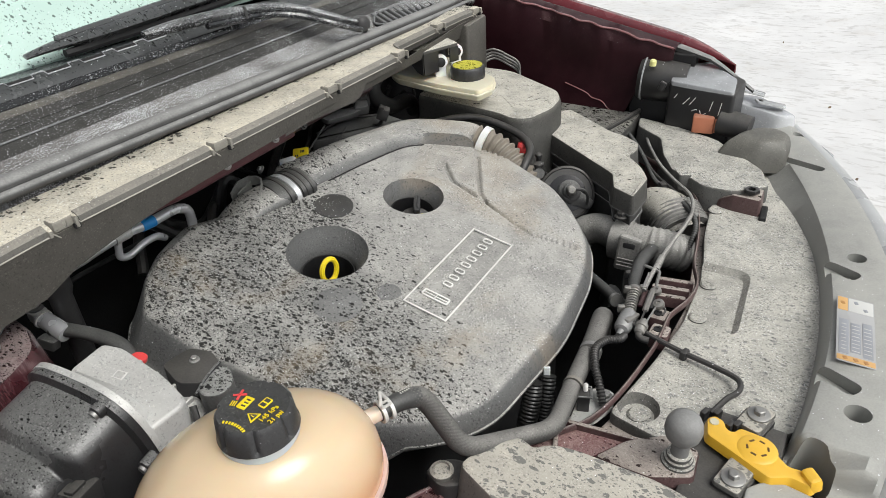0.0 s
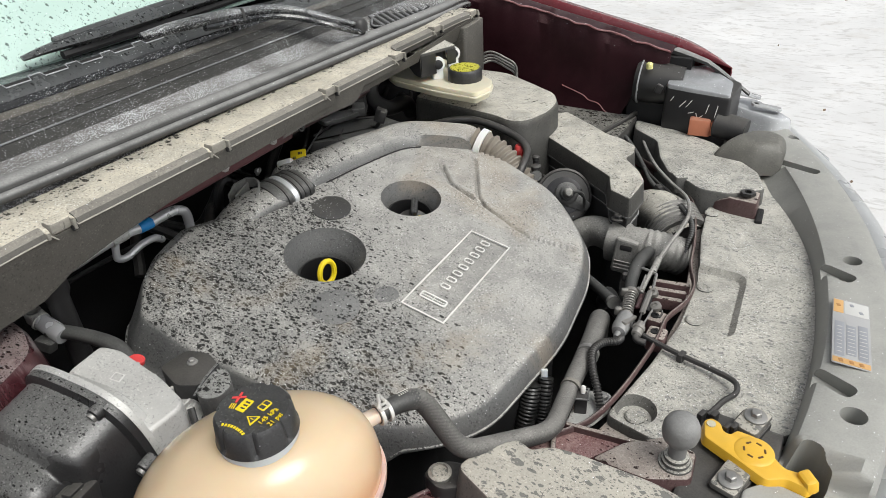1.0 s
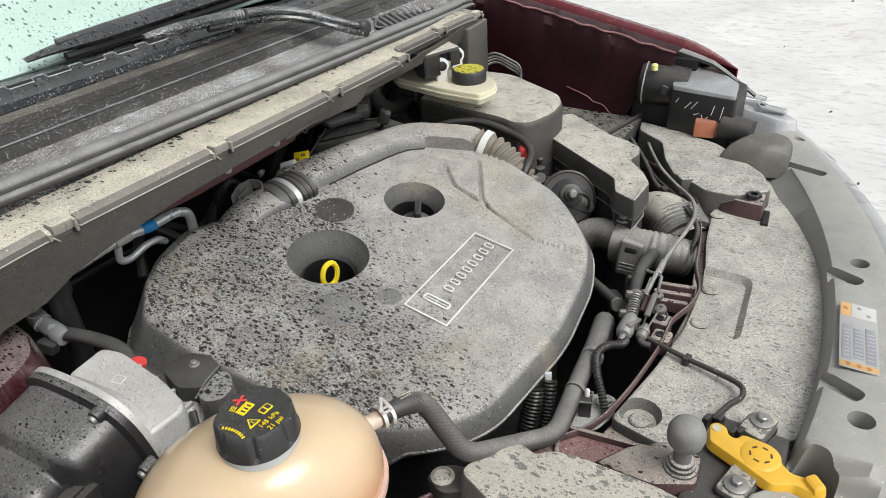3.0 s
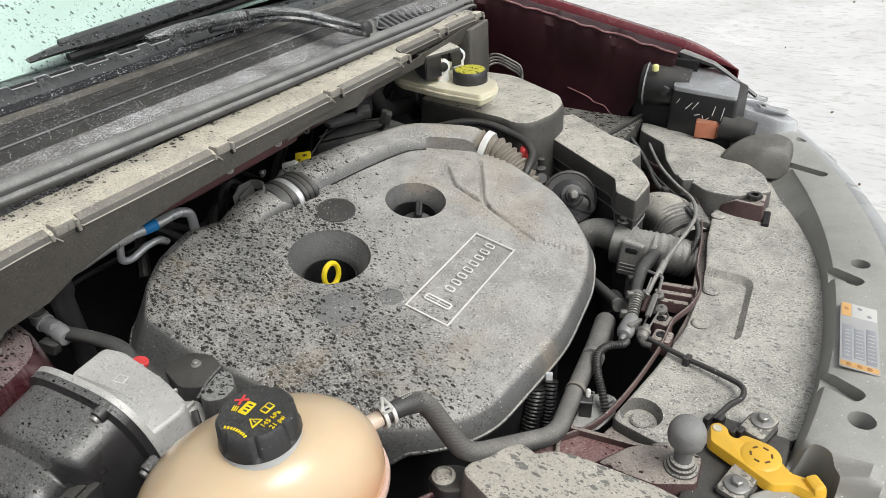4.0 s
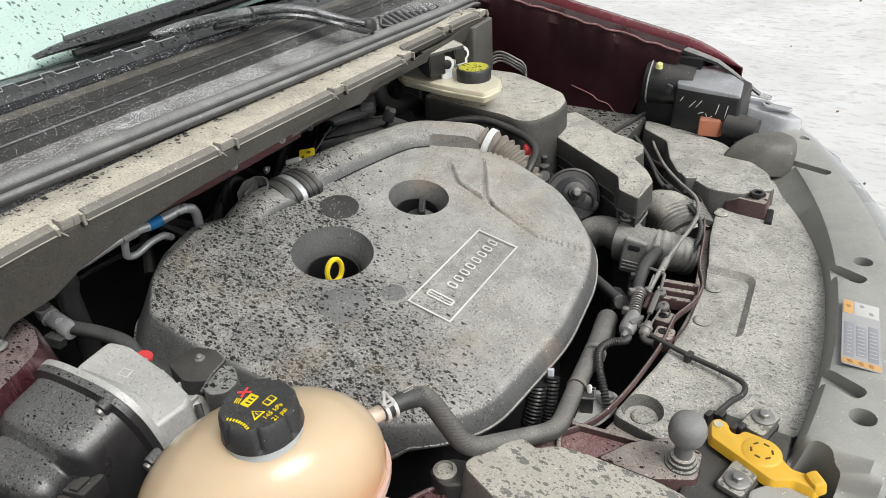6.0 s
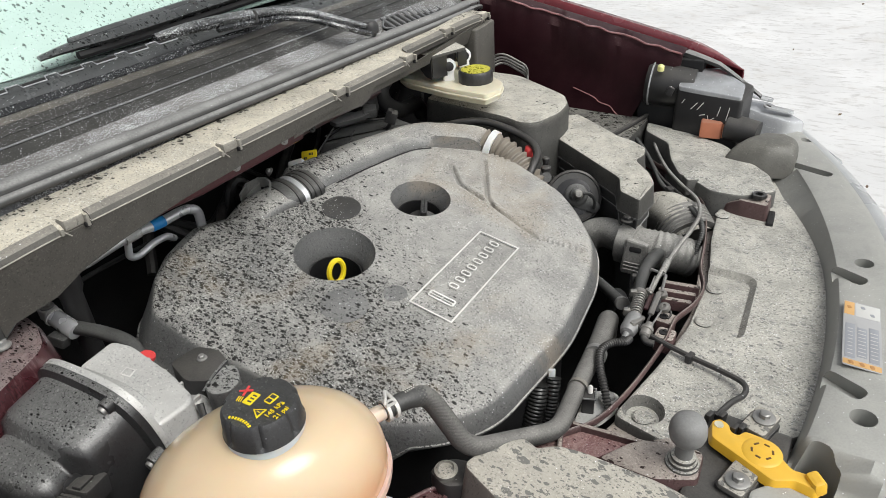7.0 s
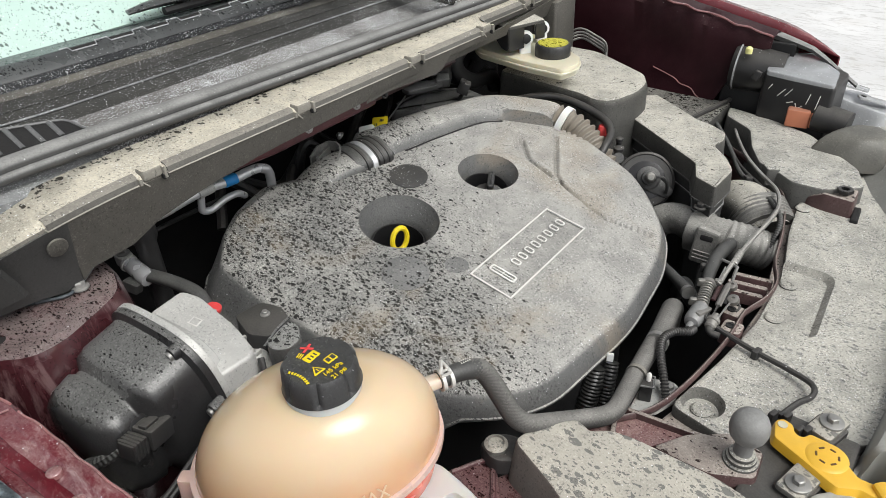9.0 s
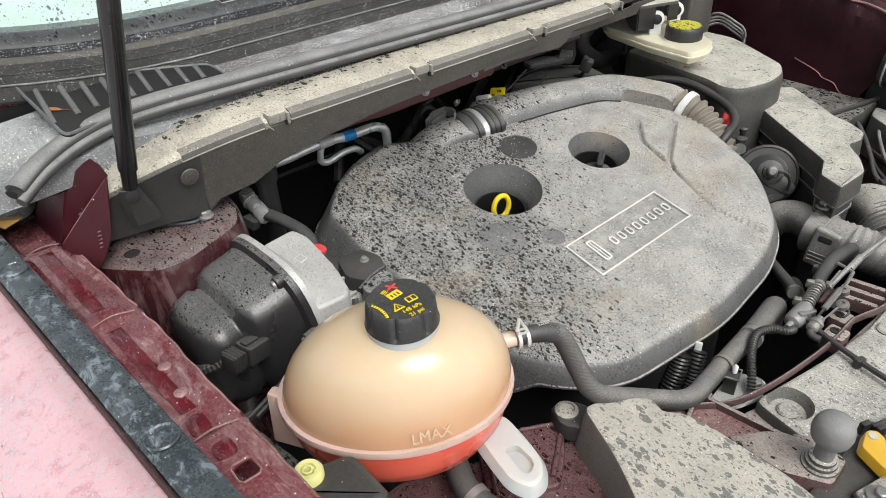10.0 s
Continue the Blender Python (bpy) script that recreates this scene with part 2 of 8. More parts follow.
# Pale streaks stand for sky highlights and milky film on the rail.
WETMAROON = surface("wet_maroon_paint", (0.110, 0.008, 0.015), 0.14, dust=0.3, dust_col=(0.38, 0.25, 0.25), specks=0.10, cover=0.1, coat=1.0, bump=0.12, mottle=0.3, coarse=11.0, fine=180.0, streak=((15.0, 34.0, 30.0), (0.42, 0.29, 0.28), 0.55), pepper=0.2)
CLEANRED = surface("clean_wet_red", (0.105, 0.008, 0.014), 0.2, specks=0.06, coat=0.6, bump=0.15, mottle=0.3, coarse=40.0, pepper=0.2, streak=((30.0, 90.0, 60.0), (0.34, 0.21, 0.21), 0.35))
# Pale tone for edge tubes that stand for highlights on wet paint.
RAILEDGE = surface("edge_highlight_maroon", (0.24, 0.10, 0.10), 0.2, dust=0.4, dust_col=(0.46, 0.34, 0.33), cover=0.0, specks=0.3, coat=0.8, bump=0.2, mottle=0.4)
# Maroon paint's sky sheen as pale pink; darker streaks as blurred reflections.
FENDER = surface("maroon_paint_sky_sheen", (0.96, 0.58, 0.62), 0.3, metal=0.35, specks=0.3, frost=0.40, fine=120.0, pepper=0.22, coat=1.0, bump=0.02, mottle=0.1, streak=((70.0, 70.0, 70.0), (0.70, 0.27, 0.31), 0.55))
GRIMYMAROON = surface("grimy_maroon_paint", (0.060, 0.022, 0.025), 0.45, level=0.5, dust=0.9, dust_col=(0.42, 0.38, 0.335), specks=0.15, drops=0.4, drop_scale=140.0, bump=0.2, pepper=0.5)
DARKMAROON = surface("dirty_shaded_maroon", (0.035, 0.010, 0.013), 0.4, dust=0.3, dust_col=(0.16, 0.12, 0.11), bump=0.2, pepper=0.4)
FLANGERED = surface("grimy_red_flange", (0.065, 0.014, 0.018), 0.4, dust=0.12, dust_col=(0.2, 0.13, 0.12), bump=0.2, pepper=0.5)
PALEWEB = surface("pale_grey_web", (0.22, 0.22, 0.21), 0.5, dust=0.5, dust_col=(0.3, 0.3, 0.285), side_dust=0.5, bump=0.2, pepper=0.3)
DARKDUCT = surface("grimy_duct_plastic", (0.03, 0.03, 0.03), 0.5, dust=0.5, dust_col=(0.2, 0.2, 0.19), bump=0.3, pepper=0.4)
LABELORANGE = surface("faded_orange_print", (0.55, 0.33, 0.13), 0.45, bump=0.05, mottle=0.15)
LABELRUST = surface("rust_print", (0.36, 0.18, 0.06), 0.45, bump=0.05)
LABELWHITE = surface("faded_white_print", (0.52, 0.52, 0.50), 0.45, bump=0.05, mottle=0.12)
CAPBLACK = surface("dusty_cap_black", (0.022, 0.022, 0.023), 0.42, dust=0.35, dust_col=(0.14, 0.14, 0.135), bump=0.2, pepper=0.4, specks=0.06)
GUSSET = surface("glossy_dark_maroon", (0.042, 0.006, 0.010), 0.4, gloss=0.25, coat=0.12, bump=0.08, specks=0.03, mottle=0.25)
INTAKE = surface("dusty_grey_rubber", (0.035, 0.035, 0.034), 0.55, dust=0.85, dust_col=(0.42, 0.41, 0.38), side_dust=0.3, specks=0.1, bump=0.2, pepper=0.4)
ALU = surface("cast_aluminium", (0.56, 0.56, 0.54), 0.5, metal=0.25, dust=0.4, dust_col=(0.48, 0.47, 0.44), specks=0.1, pepper=0.6, bump=0.5, mottle=0.22)
BRIGHT = surface("bright_zinc", (0.72, 0.73, 0.74), 0.3, metal=0.5, bump=0.1, mottle=0.1)
LENSGREY = surface("wet_lens_grey", (0.38, 0.39, 0.40), 0.15, specks=0.4, coat=1.0, bump=0.05)
STEEL = surface("steel", (0.30, 0.30, 0.29), 0.45, metal=0.6, dust=0.7, dust_col=(0.34, 0.33, 0.31), bump=0.15)
WHITE = surface("white_plastic", (0.74, 0.74, 0.72), 0.4, dust=0.12, bump=0.1, mottle=0.08, sub=0.2)
CREAM = surface("cream_plastic", (0.66, 0.61, 0.46), 0.4, dust=0.2, dust_col=(0.4, 0.37, 0.3), bump=0.12, mottle=0.1, sub=0.2)
YELLOW = surface("yellow_plastic", (0.80, 0.46, 0.03), 0.4, dust=0.25, dust_col=(0.6, 0.42, 0.14), bump=0.12, mottle=0.12)
BROWNSLOT = surface("brown_slot", (0.12, 0.06, 0.015), 0.6, bump=0.1)
LEMON = surface("lemon_plastic", (0.80, 0.62, 0.02), 0.35, bump=0.08, mottle=0.08)
LIME = surface("lime_plastic", (0.75, 0.73, 0.30), 0.4, dust=0.1, bump=0.08, mottle=0.1)
RED = surface("red_plastic", (0.70, 0.07, 0.07), 0.4, bump=0.05, mottle=0.1)
BLUELEAD = surface("pale_blue_lead", (0.25, 0.42, 0.55), 0.4, bump=0.05)
ZINC = surface("zinc_plate", (0.62, 0.61, 0.58), 0.45, metal=0.25, bump=0.08, mottle=0.1)
SPRINGSTEEL = surface("spring_steel", (0.27, 0.26, 0.24), 0.45, metal=0.6, dust=0.3, dust_col=(0.3, 0.29, 0.27), bump=0.1)
BLUE = surface("blue_tape", (0.02, 0.25, 0.62), 0.4, bump=0.05, mottle=0.1)
ORANGE = surface("orange_plastic", (0.48, 0.17, 0.09), 0.5, dust=0.3, bump=0.1, mottle=0.12)
LABELDARK = surface("label_slate", (0.28, 0.29, 0.31), 0.35, bump=0.03, mottle=0.08)
PRINT = surface("white_print", (0.72, 0.71, 0.68), 0.5, dust=0.1, bump=0.05, mottle=0.1)
SNOW = surface("packed_snow", (0.66, 0.66, 0.655), 0.8, tan=0.12, bump=1.0, mottle=0.09, fine=60.0, coarse=1.3, streak=((9.0, 26.0, 10.0), (0.40, 0.39, 0.375), 0.6))
CHROME = surface("grey_bumper", (0.45, 0.46, 0.46), 0.3, metal=0.3, specks=0.4, bump=0.05, mottle=0.1)
GRIT = surface("brown_grit", (0.22, 0.16, 0.11), 0.8, bump=0.3)
LEAF = surface("dry_leaf", (0.55, 0.33, 0.09), 0.7, bump=0.3)

PALESCREEN = surface("pale_green_glass", (0.50, 0.66, 0.60), 0.12, specks=0.5, drops=0.42, drop_scale=230.0, coat=1.0, bump=0.02, mottle=0.05)
# Orange fade at the bottom paints light passing through shell and coolant.
TANK = surface("amber_polythene", (0.64, 0.50, 0.335), 0.2, bump=0.03, mottle=0.0, sub=0.5, coat=0.35, coarse=6.0, low_tint=(0.085, 0.165, (0.66, 0.36, 0.20)))
TANKMARK = surface("moulded_mark", (0.60, 0.43, 0.27), 0.3, bump=0.02, mottle=0.05, sub=0.4)
COOLANT = surface("red_polythene", (0.78, 0.13, 0.08), 0.28, bump=0.03, mottle=0.1, sub=0.5, coat=0.3)
PINKISH = surface("pinkish_polythene", (0.66, 0.45, 0.39), 0.3, bump=0.03, mottle=0.08, sub=0.4)
SPOUT = surface("peach_polythene", (0.62, 0.50, 0.40), 0.25, bump=0.03, mottle=0.1, sub=0.4)
MILKY = surface("milky_polythene", (0.52, 0.52, 0.50), 0.35, bump=0.05, mottle=0.08, sub=0.5)


# ---- building helpers ----
def thing(name, at, label, category, kind="", group=""):
    ob = new(name)
    ob.location = at
    ob.empty_display_size = 0.05
    return tagged(ob, label, category, group, kind)


def base_of(ob):
    v = Vector(ob.location)
    while ob.parent:
        ob = ob.parent
        v += Vector(ob.location)
    return v


def part(name, bm, mat, parent=None, label="", sharp=38):
    """Links a bmesh, given in world metres, as one mesh under a thing or a part."""
    me = bpy.data.meshes.new(name)
    if parent:
        bmesh.ops.translate(bm, verts=bm.verts, vec=-base_of(parent))
    bmesh.ops.recalc_face_normals(bm, faces=bm.faces)
    bm.to_mesh(me)
    bm.free()
    for f in me.polygons:
        f.use_smooth = True
    me.set_sharp_from_angle(angle=radians(sharp))
    me.materials.append(mat)
    ob = new(name, me)
    ob.parent = parent
    return tagged(ob, label) if label else ob


def fillet(poly, r, n=4):
    """A 2D polygon with its corners rounded by r (one number or one for each corner)."""
    out = []
    k = len(poly)
    for i in range(k):
        p, a, b = Vector(poly[i]), Vector(poly[i - 1]), Vector(poly[(i + 1) % k])
        rr = r[i] if isinstance(r, (list, tuple)) else r
        d = min(rr, (a - p).length * 0.49, (b - p).length * 0.49)
        s, e = p + (a - p).normalized() * d, p + (b - p).normalized() * d
        for j in range(n + 1):
            t = j / n
            q = s * (1 - t) ** 2 + p * 2 * t * (1 - t) + e * t * t
            out.append((q.x, q.y))
    return out


def area2(poly):
    return sum(a[0] * b[1] - b[0] * a[1] for a, b in zip(poly, poly[1:] + poly[:1]))


def offset(poly, d):
    """The polygon moved outwards by d."""
    s = 1 if area2(poly) > 0 else -1
    out = []
    for i, p in enumerate(poly):
        p, a, b = Vector(p), Vector(poly[i - 1]), Vector(poly[(i + 1) % len(poly)])
        u, v = (p - a), (b - p)
        if u.length < 1e-7:
            u = v
        if v.length < 1e-7:
            v = u
        n1, n2 = Vector((u.y, -u.x)).normalized(), Vector((v.y, -v.x)).normalized()
        n = (n1 + n2)
        n = n.normalized() if n.length > 1e-4 else n1
        q = p + n * (s * d / max(0.5, n.dot(n1)))
        out.append((q.x, q.y))
    return out


def slab(poly, z0, z1, edge=0.004, draft=0.0, top=None, into=None, m=None):
    """A plate or box on a plan outline, with a rounded upper edge and drafted sides; top(x, y) tilts it."""
    bm = into or bmesh.new()
    f = top or (lambda x, y: 0.0)
    rows = [(draft, z0), (0.0, z1 - edge), (-edge * 0.3, z1 - edge * 0.3), (-edge, z1)] + ([(-edge - 0.0008, z1)] if edge >= 0.003 else [])
    loops = []
    for d, z in rows:
        loops.append([bm.verts.new((x, y, z + f(x, y))) for x, y in offset(poly, d)])
    k = len(poly)
    for a, b in zip(loops, loops[1:]):
        for i in range(k):
            bm.faces.new((a[i], a[(i + 1) % k], b[(i + 1) % k], b[i]))
    bm.faces.new(loops[-1])
    bm.faces.new(list(reversed(loops[0])))
    if m:
        bmesh.ops.transform(bm, matrix=m, verts=[v for lp in loops for v in lp])
    return bm


def mound(poly, z0, z1, lean=(0.0, 0.0), n=9, flat=0.35):
    """A rounded hump over a plan outline; lean moves its crown sideways, flat is the crown's share of the plan."""
    bm = bmesh.new()
    c = sum((Vector(p) for p in poly), Vector((0, 0))) / len(poly)
    rings = []
    for k in range(n):
        t = k / (n - 1)
        share, rise = flat + (1 - flat) * math.cos(t * math.pi / 2), math.sin(t * math.pi / 2)
        rings.append([bm.verts.new((*(c + (Vector(p) - c) * share + Vector(lean) * rise), z0 + (z1 - z0) * rise)) for p in poly])
    for a, b in zip(rings, rings[1:]):
        for i in range(len(poly)):
            bm.faces.new((a[i], a[(i + 1) % len(poly)], b[(i + 1) % len(poly)], b[i]))
    bm.faces.new(rings[-1])
    bm.faces.new(list(reversed(rings[0])))
    return bm


def box(size, m, edge=0.003, into=None):
    x, y, z = (s / 2 for s in size)
    e = min(edge, x * 0.6, y * 0.6)
    return slab(fillet([(-x, -y), (x, -y), (x, y), (-x, y)], e, 2), -z, z, min(edge, z), into=into, m=m)


def lathe(profile, m, seg=28, into=None, wave=None):
    """A turned body: (radius, height) pairs from bottom to top about m's z axis. wave(angle, j) scales the radius."""
    bm = into or bmesh.new()
    rings = []
    for j, (r, z) in enumerate(profile):
        ring = []
        for i in range(seg):
            a = 2 * math.pi * i / seg
            rr = r * (wave(a, j) if wave else 1)
            ring.append(bm.verts.new(m @ Vector((rr * math.cos(a), rr * math.sin(a), z))))
        rings.append(ring)
    for a, b in zip(rings, rings[1:]):
        for i in range(seg):
            bm.faces.new((a[i], a[(i + 1) % seg], b[(i + 1) % seg], b[i]))
    if profile[0][0] > 1e-5:
        bm.faces.new(list(reversed(rings[0])))
    if profile[-1][0] > 1e-5:
        bm.faces.new(rings[-1])
    if profile[0][0] <= 1e-5 or profile[-1][0] <= 1e-5:
        bmesh.ops.remove_doubles(bm, verts=bm.verts, dist=1e-6)
    return bm


def spline(pts, steps=8):
    pts = [Vector(p) for p in pts]
    ext = [pts[0] * 2 - pts[1], *pts, pts[-1] * 2 - pts[-2]]
    out = []
    for a, b, c, d in zip(ext, ext[1:], ext[2:], ext[3:]):
        for j in range(steps):
            t = j / steps
            out.append(0.5 * ((2 * b) + (c - a) * t + (2 * a - 5 * b + 4 * c - d) * t * t + (3 * b - a - 3 * c + d) * t ** 3))
    out.append(pts[-1])
    return out


def tube(pts, r, seg=12, steps=8, ribs=0.0, depth=0.0, flat=1.0, into=None, up=(0, 0, 1), smooth=True):
    """A hose, pipe or wire along points. ribs: spacing of rings; depth: their height; flat: height over width."""
    bm = into or bmesh.new()
    path = spline(pts, steps) if smooth else [Vector(p) for p in pts]
    run = [0.0]
    for a, b in zip(path, path[1:]):
        run.append(run[-1] + (b - a).length)
    if ribs:
        n = max(8, int(run[-1] / ribs * 6))
        xs = np.linspace(0, run[-1], n)
        path = [Vector([float(np.interp(x, run, [p[k] for p in path])) for k in range(3)]) for x in xs]
        run = list(xs)
    radii = np.interp(run, np.linspace(0, run[-1], len(r)), r) if isinstance(r, (list, tuple)) else [r] * len(path)
    rings = []
    side = None
    for i, p in enumerate(path):
        t = (path[min(i + 1, len(path) - 1)] - path[max(i - 1, 0)]).normalized()
        if side is None:
            side = t.cross(Vector(up))
            side = side.normalized() if side.length > 1e-3 else Vector((1, 0, 0))
        side = (side - t * side.dot(t)).normalized()
        nrm = side.cross(t)
        rr = radii[i] + (depth * (0.5 + 0.5 * math.cos(2 * math.pi * run[i] / ribs)) if ribs else 0)
        rings.append([bm.verts.new(p + side * rr * math.cos(a) + nrm * rr * flat * math.sin(a)) for a in (2 * math.pi * k / seg for k in range(seg))])
    for a, b in zip(rings, rings[1:]):
        for i in range(seg):
            bm.faces.new((a[i], a[(i + 1) % seg], b[(i + 1) % seg], b[i]))
    bm.faces.new(list(reversed(rings[0])))
    bm.faces.new(rings[-1])
    return bm


def bent(points, r, n=6):
    """A polyline with its corners rounded over r, for hoses with straight runs."""
    pts = [Vector(p) for p in points]
    out = [pts[0]]
    for a, p, b in zip(pts, pts[1:], pts[2:]):
        s = p + (a - p).normalized() * min(r, (a - p).length * 0.48)
        e = p + (b - p).normalized() * min(r, (b - p).length * 0.48)
        out += [s * (1 - t) ** 2 + p * 2 * t * (1 - t) + e * t * t for t in (k / n for k in range(n + 1))]
    return out + [pts[-1]]


def braided(points, r, weave=0.00042, around=13, pitch=0.0046, seg=64, step=0.00105):
    """A hose in a woven sleeve: crossing strands stand proud of the rubber."""
    run = [0.0]
    for a, b in zip(points, points[1:]):
        run.append(run[-1] + (b - a).length)
    xs = np.linspace(0, run[-1], int(run[-1] / step))
    cols = [np.interp(xs, run, [p[k] for p in points]) for k in range(3)]
    path = [Vector((float(x), float(y), float(z))) for x, y, z in zip(*cols)]
    radii = np.interp(xs, np.linspace(0, run[-1], len(r)), r)
    verts, faces, side = [], [], None
    for i, p in enumerate(path):
        t = (path[min(i + 3, len(path) - 1)] - path[max(i - 3, 0)]).normalized()
        side = t.cross(Vector((0, 0, 1))) if side is None else side
        side = (side - t * side.dot(t)).normalized()
        nrm = side.cross(t)
        for k in range(seg):
            a = 2 * math.pi * k / seg
            h = abs(math.cos(around * a * 0.5 + math.pi * xs[i] / pitch)) * abs(math.cos(around * a * 0.5 - math.pi * xs[i] / pitch))
            rr = float(radii[i]) + weave * (h - 0.4)
            verts.append(p + side * rr * math.cos(a) + nrm * rr * math.sin(a))
    for i in range(len(path) - 1):
        for k in range(seg):
            j = (k + 1) % seg
            faces.append((i * seg + k, i * seg + j, (i + 1) * seg + j, (i + 1) * seg + k))
    me = bpy.data.meshes.new("braid")
    me.from_pydata(verts, [], faces)
    bm = bmesh.new()
    bm.from_mesh(me)
    bpy.data.meshes.remove(me)
    return bm


def panel_strip(points, wide, thick=0.0016):
    """A narrow metal strip along points, its width upright."""
    bm = bmesh.new()
    rows = [[bm.verts.new((x, y, z - wide / 2)), bm.verts.new((x, y, z + wide / 2))] for x, y, z in points]
    for a, b in zip(rows, rows[1:]):
        bm.faces.new((a[0], b[0], b[1], a[1]))
    return solid(bm, thick)


def sweep(section, ys, shift=None):
    """A sheet of (x, z) section points carried along y; shift(y) moves the section by (dx, dz)."""
    bm = bmesh.new()
    rows = []
    for y in ys:
        dx, dz = shift(y) if shift else (0, 0)
        rows.append([bm.verts.new((x + dx, y, z + dz)) for x, z in section])
    for a, b in zip(rows, rows[1:]):
        for i in range(len(section) - 1):
            bm.faces.new((a[i], a[i + 1], b[i + 1], b[i]))
    return bm


def solid(bm, thick):
    """Gives a sheet a thickness, downwards or inwards."""
    bmesh.ops.recalc_face_normals(bm, faces=bm.faces)
    bmesh.ops.solidify(bm, geom=bm.faces[:] , thickness=thick)
    return bm


def cut(ob, bm):
    """Takes the shape bm (world metres) out of the mesh object ob."""
    me = bpy.data.meshes.new("cutter")
    bmesh.ops.recalc_face_normals(bm, faces=bm.faces)
    bm.to_mesh(me)
    bm.free()
    tool = new("cutter", me)
    mod = ob.modifiers.new("cut", "BOOLEAN")
    mod.operation, mod.object, mod.solver = "DIFFERENCE", tool, "EXACT"
    bpy.context.view_layer.update()
    done = bpy.data.meshes.new_from_object(ob.evaluated_get(bpy.context.evaluated_depsgraph_get()))
    ob.modifiers.clear()
    ob.data = done
    for f in done.polygons:
        f.use_smooth = True
    done.set_sharp_from_angle(angle=radians(35))
    bpy.data.objects.remove(tool)
    return ob


def bolt(parent, at, r=0.007, m=None, mat=None, name="bolt"):
    """A flanged hexagon bolt head."""
    m = (Matrix.Translation(at) @ m) if m else Matrix.Translation(at)
    bm = lathe([(r * 1.5, 0), (r * 1.5, r * 0.3), (r * 1.2, r * 0.5)], m, 14)
    lathe([(r, r * 0.4), (r, r * 1.2), (r * 0.8, r * 1.4)], m, 6, into=bm)
    return part(name, bm, mat or STEEL, parent)


def writing(text, size, m, mat, parent, name="lettering", depth=0.0004):
    c = bpy.data.curves.new("text", "FONT")
    c.body, c.size, c.extrude, c.align_x, c.align_y = text, size, depth, "CENTER", "CENTER"
    tmp = new("text", c)
    bpy.context.view_layer.update()
    me = bpy.data.meshes.new_from_object(tmp.evaluated_get(bpy.context.evaluated_depsgraph_get()))
    bpy.data.objects.remove(tmp)
    bm = bmesh.new()
    bm.from_mesh(me)
    bmesh.ops.transform(bm, matrix=m, verts=bm.verts)
    return part(name, bm, mat, parent)


def aim(at, ahead, up=(0, 0, 1)):
    """A pose at a place whose z axis points ahead and whose y axis leans to up."""
    z = Vector(ahead).normalized()
    x = Vector(up).cross(z)
    x = x.normalized() if x.length > 1e-4 else Vector((1, 0, 0))
    y = z.cross(x)
    return Matrix.Translation(at) @ Matrix((x, y, z)).transposed().to_4x4()


# ---- ground ----
def rough_ground():
    """Trodden snow, one sheet out to the horizon."""
    bm = bmesh.new()
    radii = [0.0, *np.geomspace(0.6, 900.0, 70)]
    rings = []
    for r in radii:
        ring = []
        for k in range(96):
            a = 2 * math.pi * k / 96
            x, y = r * math.cos(a), r * math.sin(a)
            h = 0.05 * noise.fractal((x * 0.9, y * 0.9, 0), 1.0, 2.0, 5) if r < 60 else 0
            ring.append(bm.verts.new((x, y, h - 0.03)))
        rings.append(ring)
    for a, b in zip(rings, rings[1:]):
        for k in range(96):
            bm.faces.new((a[k], a[(k + 1) % 96], b[(k + 1) % 96], b[k]))
    bmesh.ops.remove_doubles(bm, verts=bm.verts, dist=1e-5)
    return part("ground", bm, SNOW, sharp=80)


tagged(rough_ground(), "trodden white snow over a parking lot", "ground", kind="structure")

# ---- car body ----
MID = 0.12                      # the car's middle line
car = thing("car_body", (0.0, MID, 0.0), "maroon car body with open bonnet, wet paint and melting snow", "car")


def front_line(y, add=0.0):
    """The bowed inner line of the front shroud."""
    return 0.584 - 0.40 * (y - MID) ** 2 + add


def cowl_bow(y):
    """The cowl bends back and down towards both ends."""
    d = max(0.0, abs(y - MID) - 0.45)
    return (-0.9 * d * d, -0.7 * d * d) if y > MID else (0.0, 0.36 * d * d)


def gutter_bow(y):
    """The gutter dips away at both ends."""
    d = max(0.0, abs(y - MID) - 0.45)
    return (-0.54 * d * d, -0.7 * d * d)


# bay floor and walls, the shade of the deep bay painted near-black
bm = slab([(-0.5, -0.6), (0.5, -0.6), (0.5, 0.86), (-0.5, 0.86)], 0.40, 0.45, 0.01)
part("bay_floor", bm, DEEP, car, "near-black underside of the engine bay, shade in its colour")
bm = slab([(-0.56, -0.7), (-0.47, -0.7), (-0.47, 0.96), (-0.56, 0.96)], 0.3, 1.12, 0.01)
part("firewall", bm, DEEP, car, "near-black bulkhead, shade behind the engine in its colour")
bm = sweep([(-0.235, 1.076), (-0.222, 1.078), (-0.206, 1.092), (-0.215, 1.12)], np.linspace(-0.10, 0.30, 12), cowl_bow)
part("cowl_crossmember", solid(bm, 0.004), DARKMAROON, car, "dull maroon sheet under the cowl")
for y in (0.02, 0.11, 0.24):
    bolt(car, (-0.208, y, 1.090), 0.0045, aim((0, 0, 0), (0.8, 0, 0.35)), MATTE, "crossmember_bolt")


